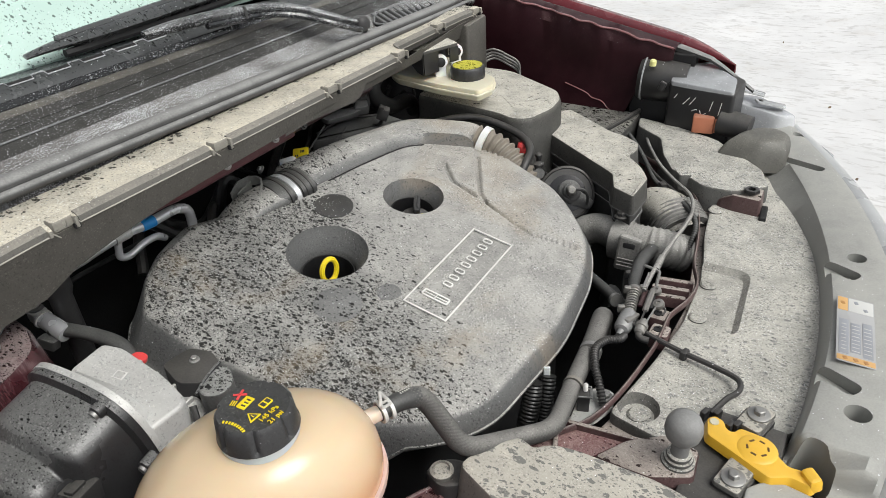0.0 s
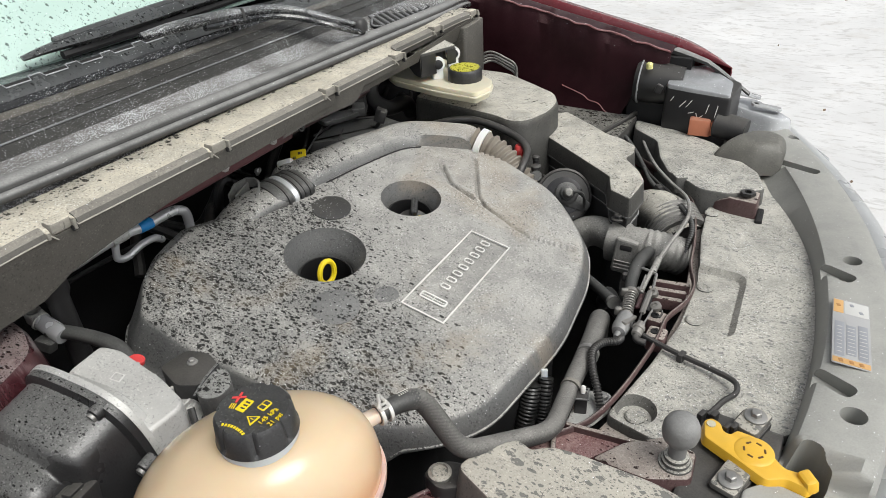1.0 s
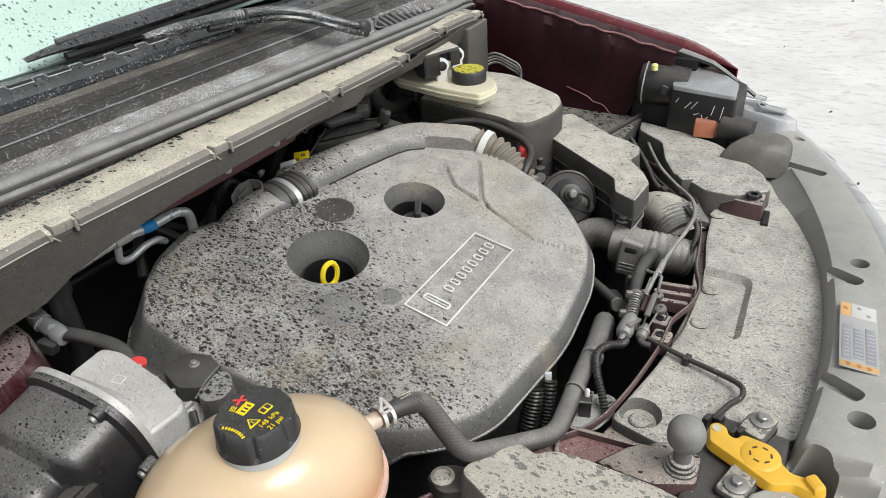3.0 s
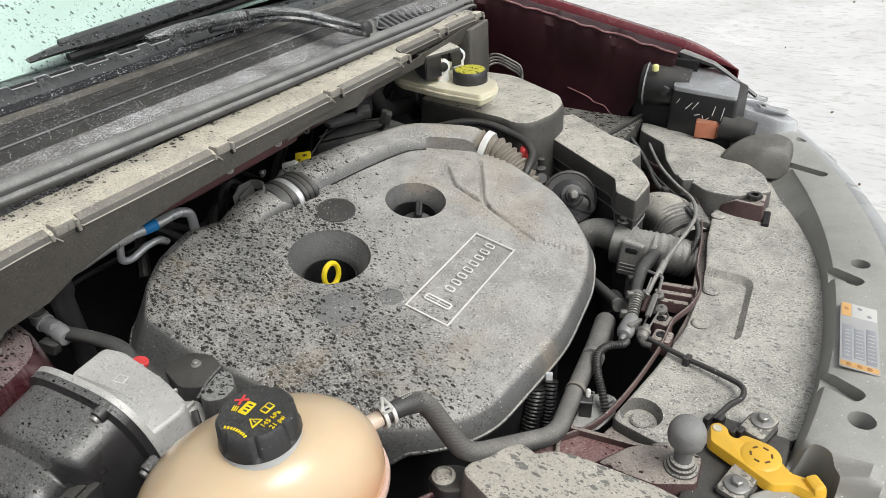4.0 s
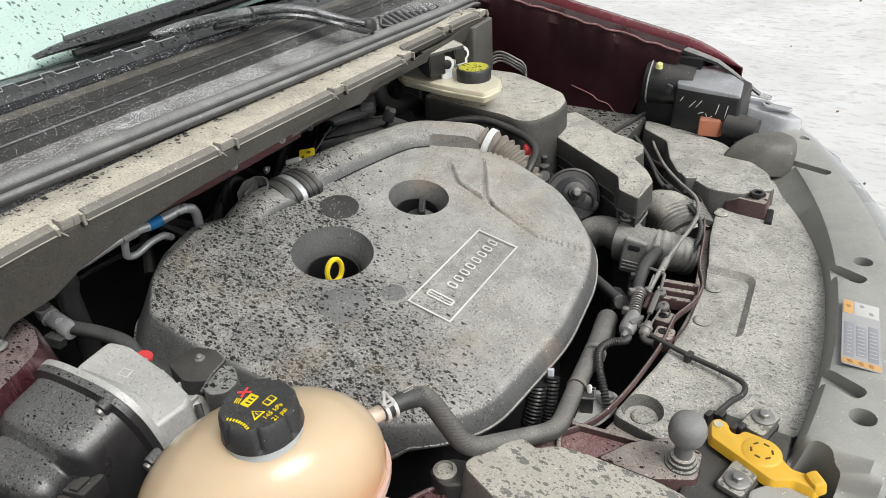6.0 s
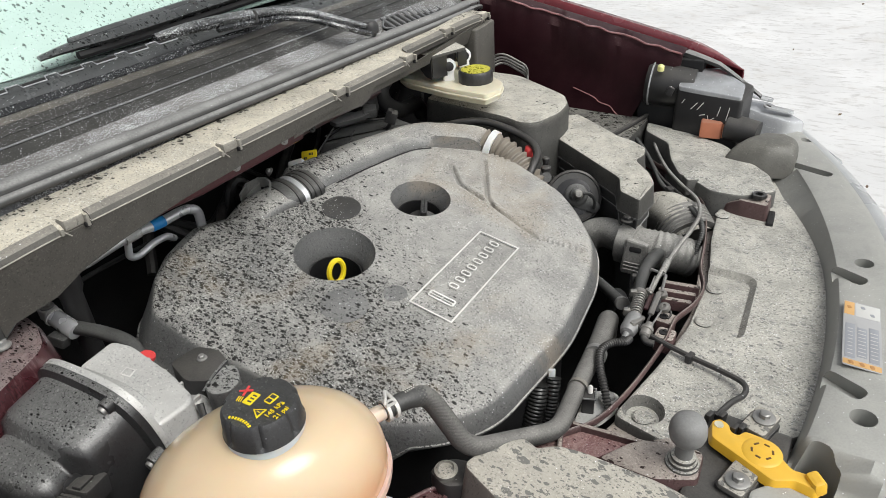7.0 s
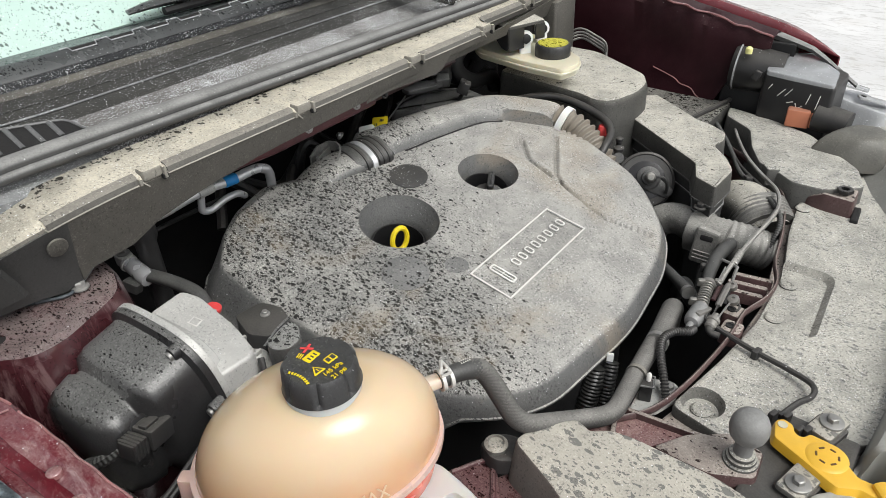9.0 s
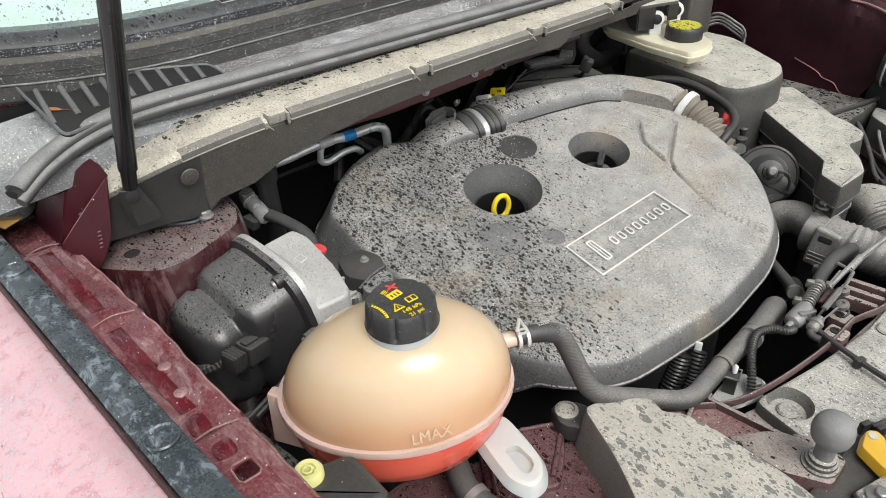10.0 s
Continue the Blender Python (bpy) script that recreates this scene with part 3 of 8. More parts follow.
def far_apron():
    """The inner wing behind the battery, its upper edge falling towards the headlamp, with a jagged front end."""
    bm = bmesh.new()
    xs = np.linspace(-0.34, 0.20, 60)
    rows = []
    for x in xs:
        top = 1.098 - 0.200 * x
        notch = 0.010 * max(0, math.sin((x + 0.3) * 38)) ** 3 + 0.003 * math.sin(x * 140)
        torn = lambda z: min(x, float(np.interp(z, (0.70, 0.91, 0.936, 0.984, 1.008, 1.045), (0.09, 0.102, 0.118, 0.138, 0.130, 0.146))))
        rows.append([bm.verts.new(p) for p in ((x, 0.862, top + 0.004), (x, 0.845, top + 0.012), (x, 0.812 + notch, top + 0.006),
                                              (x, 0.802, top - 0.014), (torn(1.04), 0.800, min(top - 0.03, 1.045)), (torn(1.008), 0.796, 1.008), (torn(0.984), 0.792, 0.984), (torn(0.936), 0.782, 0.936), (torn(0.90), 0.775, 0.90), (torn(0.7), 0.77, 0.7))])
    for a, b in zip(rows, rows[1:]):
        for i in range(9):
            if (a[i + 1].co - b[i + 1].co).length > 1e-5 or (a[i].co - b[i].co).length > 1e-5:
                bm.faces.new((a[i], a[i + 1], b[i + 1], b[i]))
    bmesh.ops.remove_doubles(bm, verts=bm.verts, dist=1e-6)
    return solid(bm, 0.003)


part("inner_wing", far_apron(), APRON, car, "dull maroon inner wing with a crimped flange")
part("flange_lip", tube([(x, 0.808 + 0.010 * max(0, math.sin((x + 0.3) * 38)) ** 3 + 0.003 * math.sin(x * 140), 1.1065 - 0.200 * x + 0.0012 * math.sin(x * 90)) for x in np.linspace(-0.34, 0.198, 70)], 0.0022, 6, 1), RAILEDGE, car, "pale highlight painted along the crimped flange")
part("wing_crease", tube([(-0.03, 0.785, 0.972), (0.02, 0.783, 0.957), (0.035, 0.782, 0.947), (0.06, 0.781, 0.942), (0.075, 0.780, 0.928), (0.10, 0.779, 0.916)], 0.0012, 6, 4), RAILEDGE, car)
# Solid near-black blocks here stand for the shade of open hollows.
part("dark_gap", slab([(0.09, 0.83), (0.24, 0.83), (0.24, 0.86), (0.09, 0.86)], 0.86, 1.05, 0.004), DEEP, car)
part("cowl_corner", slab(fillet([(-0.40, -0.67), (-0.298, -0.665), (-0.298, -0.60), (-0.20, -0.575), (-0.20, -0.54), (-0.40, -0.50)], 0.01), 1.05, 1.066, 0.003), DEEP, car, "black slab standing for the shaded hollow at the cowl end")
part("corner_frame", slab(fillet([(-0.40, -0.68), (-0.292, -0.672), (-0.278, -0.640), (-0.282, -0.615), (-0.305, -0.600), (-0.40, -0.60)], 0.012), 1.074, 1.086, 0.004), FROSTED, car, "grey frosted plastic at the corner of the cowl")
part("corner_rim", tube([(-0.40, -0.600, 1.088), (-0.315, -0.600, 1.087), (-0.298, -0.594, 1.088), (-0.285, -0.578, 1.095), (-0.280, -0.560, 1.108)], 0.0028, 8, 5), WETRUBBER, car)



def ribbon(line, rows, name, mat, label, thick=0.003, sharp=38, taper=0.0):
    """A long pressing: at each (x, y, z) of the line a row of (out, up) points, out pointing away from the bay."""
    bm = bmesh.new()
    prev = None
    for (x, y, z), side in line:
        s = 1.0 - taper * max(0.0, min(1.0, (x - 0.20) / 0.12))
        row = [bm.verts.new((x, y + side * d * s, z + h * s)) for d, h in rows]
        if prev:
            for i in range(len(row) - 1):
                bm.faces.new((prev[i], prev[i + 1], row[i + 1], row[i]))
        prev = row
    return part(name, solid(bm, thick), mat, car, label, sharp=sharp)


STRIP = ((-0.016, -0.012), (-0.016, 0.0), (-0.009, 0.005), (0.009, 0.005), (0.016, 0.0), (0.016, -0.014))
SKIN = ((0.0, -0.03), (0.0, -0.004), (0.006, 0.002), (0.03, 0.001), (0.07, -0.012), (0.105, -0.04), (0.13, -0.09), (0.145, -0.17), (0.15, -0.30), (0.13, -0.5))
FAR = [((x, 0.858 - 0.35 * max(0, x - 0.08) ** 2, 1.100 - 0.20 * x - 0.4 * max(0, x - 0.2) ** 2), 1) for x in np.linspace(-0.42, 0.27, 26)] + [((0.30, 0.838, 1.030), 1), ((0.335, 0.828, 1.012), 1), ((0.365, 0.822, 0.995), 1)]
ribbon(FAR, [(d * 0.8, h * 0.7) for d, h in STRIP], "wing_seal", SEALR, "wet black rubber strip on the far wing", taper=0.5)
FARSKIN = [((x, 0.880 - 0.12 * max(0, x - 0.08) ** 2, 1.112 - 0.205 * x - 1.3 * max(0, x - 0.19) ** 2), 1) for x in np.linspace(-0.75, 0.315, 34)]
ribbon(FARSKIN, [(d * 0.8, h * (1.6 if d else 1)) for d, h in SKIN], "outer_wing", MAROON, "glossy wet maroon wing panel", sharp=60, taper=0.97)
NEAR = [((x, -0.643 + 0.10 * x, 1.086), -1) for x in np.linspace(-0.42, 0.34, 26)]
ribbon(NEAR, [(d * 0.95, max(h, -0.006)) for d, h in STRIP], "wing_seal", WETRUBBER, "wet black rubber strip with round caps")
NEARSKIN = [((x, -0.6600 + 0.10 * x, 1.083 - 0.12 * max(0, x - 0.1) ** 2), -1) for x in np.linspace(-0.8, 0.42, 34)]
ribbon(NEARSKIN, SKIN, "outer_wing", FENDER, "maroon wing panel, sky sheen painted pale pink, beaded with snow", sharp=60)


# Dark tube painted in for the shadow line beside the seal.
part("seal_shadow_line", tube([(x, -0.6610 + 0.10 * x, 1.0815) for x in np.linspace(-0.40, 0.33, 14)], 0.0026, 8, 3), DARKMAROON, car)


def near_rail():
    """The pressed rail inside the near wing: flat steps, shallow dips and a scalloped flange over a dark recess."""
    bm = bmesh.new()
    rows = []
    for x in np.linspace(-0.36, 0.285, 130):
        z = 1.062
        o = 0.10 * x if x < 0 else 0.06 * x
        scallop = 0.0011 * max(0.0, math.sin(x * 48)) ** 2 + 0.0006 * math.sin(x * 150)
        step = 0.007 * (1 / (1 + math.exp(-(x + 0.208) / 0.003)) - 1 / (1 + math.exp(-(x + 0.025) / 0.003)) + 1 / (1 + math.exp(-(x - 0.178) / 0.003)))
        dip = -0.004 * math.exp(-((x - 0.195) / 0.016) ** 2) - 0.003 * math.exp(-((x - 0.09) / 0.03) ** 2)
        rows.append([bm.verts.new((x, y + o, h)) for y, h in ((-0.642, z - 0.012), (-0.630, z + 0.004), (-0.622, z + 0.004),
                    (-0.618, z + step), (-0.606, z + step + dip), (-0.594, z + step + dip), (-0.586, z + step), (-0.584, z + 0.0015),
                    (-0.575 + scallop, z + 0.0015), (-0.571 + scallop, z - 0.003), (-0.572 + scallop, z - 0.010), (-0.585, z - 0.016), (-0.615, z - 0.05), (-0.62, 0.7))])
    for a, b in zip(rows, rows[1:]):
        for i in range(13):
            bm.faces.new((a[i], a[i + 1], b[i + 1], b[i]))
    return solid(bm, 0.002)


rail = part("wing_rail", near_rail(), WETMAROON, car, "maroon pressed wing rail with painted highlight streaks, milky film and snow grains")
# Black box below the opening paints its unlit inside.
part("rail_opening", box((0.030, 0.026, 0.01), pose(0.234, -0.586, 1.038, 0, 0, 8), 0.002), DEEP, car)
cut(rail, box((0.018, 0.016, 0.08), pose(0.234, -0.586, 1.06, 0, 0, 8), 0.004))

for x in (-0.208, -0.025, 0.178):
    y = 0.10 * x if x < 0 else 0.06 * x
    part("rail_rib", tube([(x, -0.619 + y, 1.0650), (x + 0.001, -0.600 + y, 1.0695), (x + 0.001, -0.578 + y, 1.0650)], 0.0009, 8, 5), RAILEDGE, car)
# cleaner red channel and pads pressed into the rail
for x0, x1, h in ((-0.190, -0.040, 1.0695), (-0.010, 0.140, 1.0625)):
    mid = lambda x: -0.6055 + 0.085 * x
    w = lambda x: 0.0068 + 0.0004 * math.sin(x * 70) + 0.0003 * math.sin(x * 190 + 1)
    xs = np.linspace(x0, x1, 26)
    edge = [(x, mid(x) - w(x)) for x in xs] + [(x, mid(x) + w(x + 0.03)) for x in reversed(xs)]
    part("rail_channel", slab(edge, h - 0.002, h + 0.0006, 0.0003), CLEANRED, car, "clean dark red channel in the rail")
for x, y, a, b in ((0.160, -0.594, 0.012, 0.0085), (0.204, -0.590, 0.009, 0.0085)):
    part("rail_pad", slab(fillet([(x - a, y - b), (x + a, y - b), (x + a, y + b), (x - a, y + b)], 0.006), 1.060, 1.0636 if x < 0.18 else 1.0705, 0.0006), CLEANRED, car)
for x, y in ((0.074, -0.5885), (0.116, -0.5905)):
    part("rail_dimple", lathe([(0.0065, 1.060), (0.0062, 1.0640), (0.0045, 1.0655), (0.0, 1.0658)], pose(x, y, 0), 20), RAILEDGE, car)
part("opening_rim", tube([(0.234 + 0.0100 * u, -0.586 + 0.0090 * v, 1.0703) for u, v in ((-0.7, -1), (0.7, -1), (1, -0.7), (1, 0.7), (0.7, 1), (-0.7, 1), (-1, 0.7), (-1, -0.7), (-0.7, -1))], 0.0011, 6, 1, smooth=False), RAILEDGE, car, "pale highlight painted round the opening")

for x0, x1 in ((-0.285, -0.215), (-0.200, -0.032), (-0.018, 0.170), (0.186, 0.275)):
    part("rail_lip", tube([(x, -0.5735 + 0.0011 * max(0.0, math.sin(x * 48)) ** 2 + 0.0006 * math.sin(x * 150) + (0.10 * x if x < 0 else 0.06 * x), 1.0628 + 0.0008 * math.sin(x * 130)) for x in np.linspace(x0, x1, 40)], 0.0014, 6, 1), RAILEDGE, car, "pale highlight painted on the flange edge")

# strut tower: a flat top that breaks over a rounded edge into steep walls
bm = slab(fillet([(-0.175, -0.588), (-0.150, -0.567), (-0.111, -0.530), (-0.109, -0.495), (-0.128, -0.446), (-0.145, -0.410), (-0.20, -0.388), (-0.29, -0.388), (-0.31, -0.590)], [0.03, 0.04, 0.035, 0.03, 0.03, 0.03, 0.02, 0.02, 0.02], 6), 0.72, 1.042, 0.014, draft=0.045)
tower = part("strut_tower", bm, TOWER, car, "dull maroon strut tower with a drilled hole", sharp=55)
cut(tower, lathe([(0.0095, 0.9), (0.0095, 1.2)], pose(-0.167, -0.540, 0), 16))
bolt(car, (-0.180, -0.440, 1.0445), 0.0065, None, STEEL, "tower_bolt")
# Black disc just under the rim stands for the unlit hole.
part("tower_hole", lathe([(0.0094, 1.020), (0.0094, 1.0402), (0, 1.0402)], pose(-0.167, -0.540, 0), 16), DEEP, car)
bm = slab(fillet([(-0.255, -0.56), (-0.243, -0.537), (-0.213, -0.511), (-0.193, -0.483), (-0.176, -0.453), (-0.196, -0.424), (-0.213, -0.405), (-0.27, -0.40), (-0.275, -0.56)], 0.006), 1.040, 1.0445, 0.002)
part("tower_plate", bm, BLACK, car, "black plate on the strut tower")
part("plate_lip", tube([(-0.243, -0.537, 1.0455), (-0.213, -0.511, 1.0455), (-0.193, -0.483, 1.0455), (-0.177, -0.454, 1.0455), (-0.196, -0.424, 1.0455), (-0.212, -0.406, 1.0455)], 0.0020, 6, 6), WETRUBBER, car)

# folded gusset between the rail and the cowl
def panel(points, name, mat, thick=0.003, label="", parent=None):
    """A flat sheet-metal panel on its corner points."""
    bm = bmesh.new()
    bm.faces.new([bm.verts.new(p) for p in points])
    return part(name, solid(bm, thick), mat, parent or car, label, sharp=20)


panel(((-0.169, -0.536, 1.143), (-0.200, -0.600, 1.066), (-0.190, -0.577, 1.131), (-0.187, -0.570, 1.137), (-0.183, -0.563, 1.154), (-0.180, -0.554, 1.161), (-0.177, -0.546, 1.165), (-0.172, -0.540, 1.157)), "gusset", GUSSET, label="folded maroon gusset plate")
panel(((-0.200, -0.600, 1.066), (-0.284, -0.609, 1.064), (-0.284, -0.596, 1.089), (-0.225, -0.584, 1.115), (-0.190, -0.577, 1.131)), "gusset_wing", GUSSET)
panel(((-0.166, -0.537, 1.144), (-0.164, -0.547, 1.101), (-0.162, -0.553, 1.078), (-0.158, -0.569, 1.054), (-0.150, -0.588, 1.042), (-0.172, -0.593, 1.060), (-0.198, -0.601, 1.067)), "gusset_fold", GUSSET, label="folded maroon gusset plate")
part("gusset_edge", tube(((-0.196, -0.600, 1.070), (-0.180, -0.568, 1.109), (-0.165, -0.538, 1.144)), 0.0010, 6, 2, smooth=False), RAILEDGE, car, "pale highlight painted on the fold")
for k in range(5):
    part("stamped_bar", box((0.0012, 0.004, 0.0012), pose(-0.1595, -0.5655 - 0.0008 * k, 1.088 - 0.0048 * k, 0, 0, 0), 0.0004), WORNMAROON, car)

# windscreen and raised bonnet
bm = bmesh.new()
rows = []
for s in np.linspace(0, 1, 14):
    row = []
    for y in np.linspace(-0.68, 0.92, 30):
        d = (y - MID)
        row.append(bm.verts.new((-0.428 - 0.50 * s - 0.15 * d * d, y, 1.243 + 0.38 * s - 0.05 * d * d)))
    rows.append(row)
for a, b in zip(rows, rows[1:]):
    for i in range(len(a) - 1):
        bm.faces.new((a[i], a[i + 1], b[i + 1], b[i]))
part("windscreen", solid(bm, 0.005), PALESCREEN, car, "pale green windscreen with beads of water", sharp=80)
bm = slab(fillet([(0.0, -0.62), (0.95, -0.55), (0.98, -0.2), (0.98, 0.44), (0.95, 0.79), (0.0, 0.86)], 0.05), -0.02, 0.02, 0.01, m=pose(-0.52, 0, 1.48, 0, -76, 0))
part("bonnet", bm, MATTE, car, "raised bonnet seen from below")

# radiator support
bm = slab([(0.33, -0.16), (0.375, -0.09), (0.392, -0.02), (0.402, 0.08), (0.406, 0.21), (0.378, 0.376), (0.36, 0.50), (0.27, 0.62), (0.20, 0.68), (0.30, 0.80), (0.50, 0.70), (0.58, 0.40), (0.59, -0.05), (0.55, -0.20)], 0.70, 0.868, 0.004)
part("radiator_support", bm, GRIMYMAROON, car, "dull maroon radiator support panel")
bm = tube([(0.315, -0.165, 0.885), (0.345, -0.125, 0.888), (0.372, -0.085, 0.889), (0.388, -0.02, 0.889), (0.398, 0.08, 0.889), (0.397, 0.140, 0.889), (0.400, 0.160, 0.889), (0.411, 0.20, 0.889), (0.411, 0.245, 0.889), (0.393, 0.30, 0.889), (0.378, 0.385, 0.889), (0.355, 0.475, 0.889), (0.33, 0.53, 0.887), (0.262, 0.606, 0.885), (0.20, 0.665, 0.88)], 0.0028, 8, up=(0, 0, 1), flat=2.2)
part("support_lip", bm, GRIMYMAROON, car, "thin maroon upturned lip")
bm = slab(fillet([(0.20, -0.62), (0.60, -0.62), (0.62, -0.25), (0.45, -0.20), (0.335, -0.15), (0.27, -0.285), (0.20, -0.42)], 0.02), 0.70, 0.885, 0.004)
part("wing_closing_panel", bm, WETPANEL, car, "wet maroon closing panel with pressed steps")


def bumper():
    """The pale bumper and grille edge in front of the shroud."""
    bm = bmesh.new()
    rows = []
    for y in np.linspace(-0.50, 0.98, 50):
        x = front_line(y, 0.102)
        rows.append([bm.verts.new((x + d, y, z)) for d, z in ((-0.03, 0.84), (-0.012, 0.895), (0.006, 0.902), (0.026, 0.895), (0.042, 0.87), (0.055, 0.80), (0.06, 0.6), (0.05, 0.35))])
    for a, b in zip(rows, rows[1:]):
        for i in range(7):
            bm.faces.new((a[i], a[i + 1], b[i + 1], b[i]))
    return solid(bm, 0.003)


part("bumper", bumper(), CHROME, car, "pale grey bumper and grille edge wet with snow", sharp=60)

# ---- cowl ----
cowl = thing("windscreen_cowl", (-0.30, MID, 1.16), "wet black plastic cowl panel with vent grilles and melting snow", "cowl panel")
YS = np.linspace(-0.70, 0.84, 60)
NEARYS, MIDYS, FARYS = np.linspace(-0.70, -0.335, 20), np.linspace(-0.335, 0.46, 40), np.linspace(0.46, 0.84, 16)
tray = part("tray", solid(sweep([(-0.318, 1.194), (-0.319, 1.1975), (-0.334, 1.205), (-0.348, 1.2115), (-0.350, 1.2125)], YS, cowl_bow), 0.003), COWL, cowl)
part("tray_crest", solid(sweep([(-0.350, 1.2130), (-0.357, 1.2162), (-0.364, 1.2178), (-0.370, 1.2165), (-0.374, 1.209)], YS, cowl_bow), 0.003), CREST, cowl, "brown dusty crest of the cowl tray")
part("tray_fold", tube([(-0.3335 + cowl_bow(y)[0], y, 1.2055 + cowl_bow(y)[1]) for y in YS], 0.0009, 6, 1), COWL, cowl)
part("tray_edge", tube([(-0.3175 + cowl_bow(y)[0], y, 1.1975 + cowl_bow(y)[1]) for y in np.linspace(-0.70, 0.33, 50)] + [(-0.300, 0.36, 1.190), (-0.276, 0.375, 1.182)], 0.0013, 6, 1), FROSTED, cowl, "thin pale edge of the tray")
part("groove", solid(sweep([(-0.300, 1.1835), (-0.303, 1.184), (-0.3175, 1.1955)], YS, cowl_bow), 0.003), COWL, cowl, "dark groove below the tray edge")
bm = sweep([(-0.251, 1.150), (-0.258, 1.164), (-0.284, 1.178), (-0.302, 1.1845)], MIDYS, cowl_bow)
part("snow_channel", solid(bm, 0.003), SNOWY, cowl, "black channel dusted with grains of snow")
for ys in (NEARYS, FARYS):
    bm = sweep(([(-0.215, 1.120), (-0.225, 1.145)] if ys is NEARYS else []) + [(-0.251, 1.150), (-0.258, 1.164), (-0.284, 1.178), (-0.302, 1.1845)], ys, cowl_bow if ys is FARYS else lambda y: (cowl_bow(y)[0], cowl_bow(y)[1] - 0.25 * max(0.0, -0.50 - y)))
    part("channel_end", solid(bm, 0.003), FROSTED if ys is NEARYS else SPRINKLED, cowl, "grey frosted end of the channel")


def trim_shift(y):
    return (cowl_bow(y)[0], cowl_bow(y)[1] - 0.06 * max(0, y - 0.15))


part("black_gap", solid(sweep([(-0.372, 1.206), (-0.378, 1.206), (-0.3805, 1.222), (-0.383, 1.227)], YS, trim_shift), 0.003), GLOSSY, cowl, "wet black gap below the trim")
bm = sweep([(-0.3795, 1.2245), (-0.382, 1.2290), (-0.392, 1.2350), (-0.402, 1.2390), (-0.410, 1.238), (-0.45, 1.236)], YS, trim_shift)
trim = part("screen_trim", solid(bm, 0.003), TRIM, cowl, "glossy wet dark grey trim under the windscreen")
for k in range(6):
    y = -0.255 + 0.055 * k
    part("trim_slot", box((0.0065, 0.034, 0.0024), pose(-0.3975, y, 1.2378, 0, 20, 1), 0.001), DEEP, trim)
    # Pale grey tube draws the glint along the slot edge.
    part("trim_edge", tube([(-0.4030, y - 0.030, 1.2402), (-0.4030, y - 0.019, 1.2402), (-0.3935, y - 0.018, 1.2370), (-0.3935, y + 0.016, 1.2370), (-0.4030, y + 0.019, 1.2402), (-0.4030, y + 0.024, 1.2402)], 0.0010, 6, 1, smooth=False), LENSGREY, trim, "pale edge painted for its wet shine")


def vent(outline, bars, z, name):
    """A slotted air grille let into the cowl: a dark well, a rim and cross bars."""
    w = part(name, slab(fillet(outline, 0.010), -0.004, 0.0015, 0.001, top=z), DEEP, cowl, "dark slotted vent")
    for (x0, y0), (x1, y1) in bars:
        part("vent_bar", tube([(x, y, z(x, y) + 0.0022) for x, y in ((x0 + (x1 - x0) * t, y0 + (y1 - y0) * t) for t in (0.02, 0.5, 0.90))], 0.0036, 8, 2, flat=0.6), VENTGREY, w)
    edge = fillet(outline, 0.010)
    part("vent_rim", tube([(x, y, z(x, y) + 0.0016) for x, y in edge + edge[:1]], 0.0022, 6, 1, smooth=False), VENTGREY, w)
    return w


NEARTOP = lambda x, y: 1.1865 + 0.36 * max(0.0, -0.33 - y) ** 2 - 0.36 * max(-0.02, x + 0.302)
vent([(-0.330, -0.572), (-0.341, -0.552), (-0.303, -0.346), (-0.266, -0.333), (-0.247, -0.492), (-0.226, -0.553)],
     [((-0.338, -0.552), (-0.237, -0.556)), ((-0.335, -0.527), (-0.249, -0.526)), ((-0.331, -0.502), (-0.258, -0.503)), ((-0.327, -0.478), (-0.262, -0.479)), ((-0.323, -0.456), (-0.266, -0.457)), ((-0.319, -0.434), (-0.270, -0.435)), ((-0.315, -0.410), (-0.272, -0.410)), ((-0.311, -0.387), (-0.272, -0.387)), ((-0.306, -0.364), (-0.274, -0.364))], NEARTOP, "vent")
LEAFM = pose(-0.272, -0.548, NEARTOP(-0.272, -0.548) + 0.0022, 0, 12, 62) @ Matrix.Scale(0.7, 4)
leaf = thing("dry_leaf", (-0.272, -0.548, 1.19), "small dry orange-brown leaf lying in the vent", "leaf")
bm = slab(fillet([(-0.013, -0.001), (-0.004, -0.006), (0.006, -0.005), (0.014, 0.0), (0.005, 0.006), (-0.005, 0.005)], 0.003), 0.0, 0.0012, 0.0004, top=lambda x, y: 0.12 * abs(y) + 2.0 * x * x, m=LEAFM)
part("blade", bm, surface("dry_leaf", (0.42, 0.17, 0.06), 0.6, bump=0.3, mottle=0.35, coarse=60.0), leaf)
part("stalk", tube([LEAFM @ Vector(q) for q in ((0.013, 0, 0.001), (0.020, 0.002, 0.001), (0.026, 0.001, 0.0015))], 0.0006, 6, 3), BROWNSLOT, leaf)
FARTOP = lambda x, y: 1.186 - 0.36 * (x + 0.302) - 0.04 * max(0.0, y - 0.42)
vent([(-0.270, 0.405), (-0.292, 0.44), (-0.300, 0.60), (-0.262, 0.61), (-0.246, 0.44)],
     [((-0.296, 0.435 + 0.018 * k), (-0.250, 0.428 + 0.018 * k)) for k in range(9)], FARTOP, "vent")

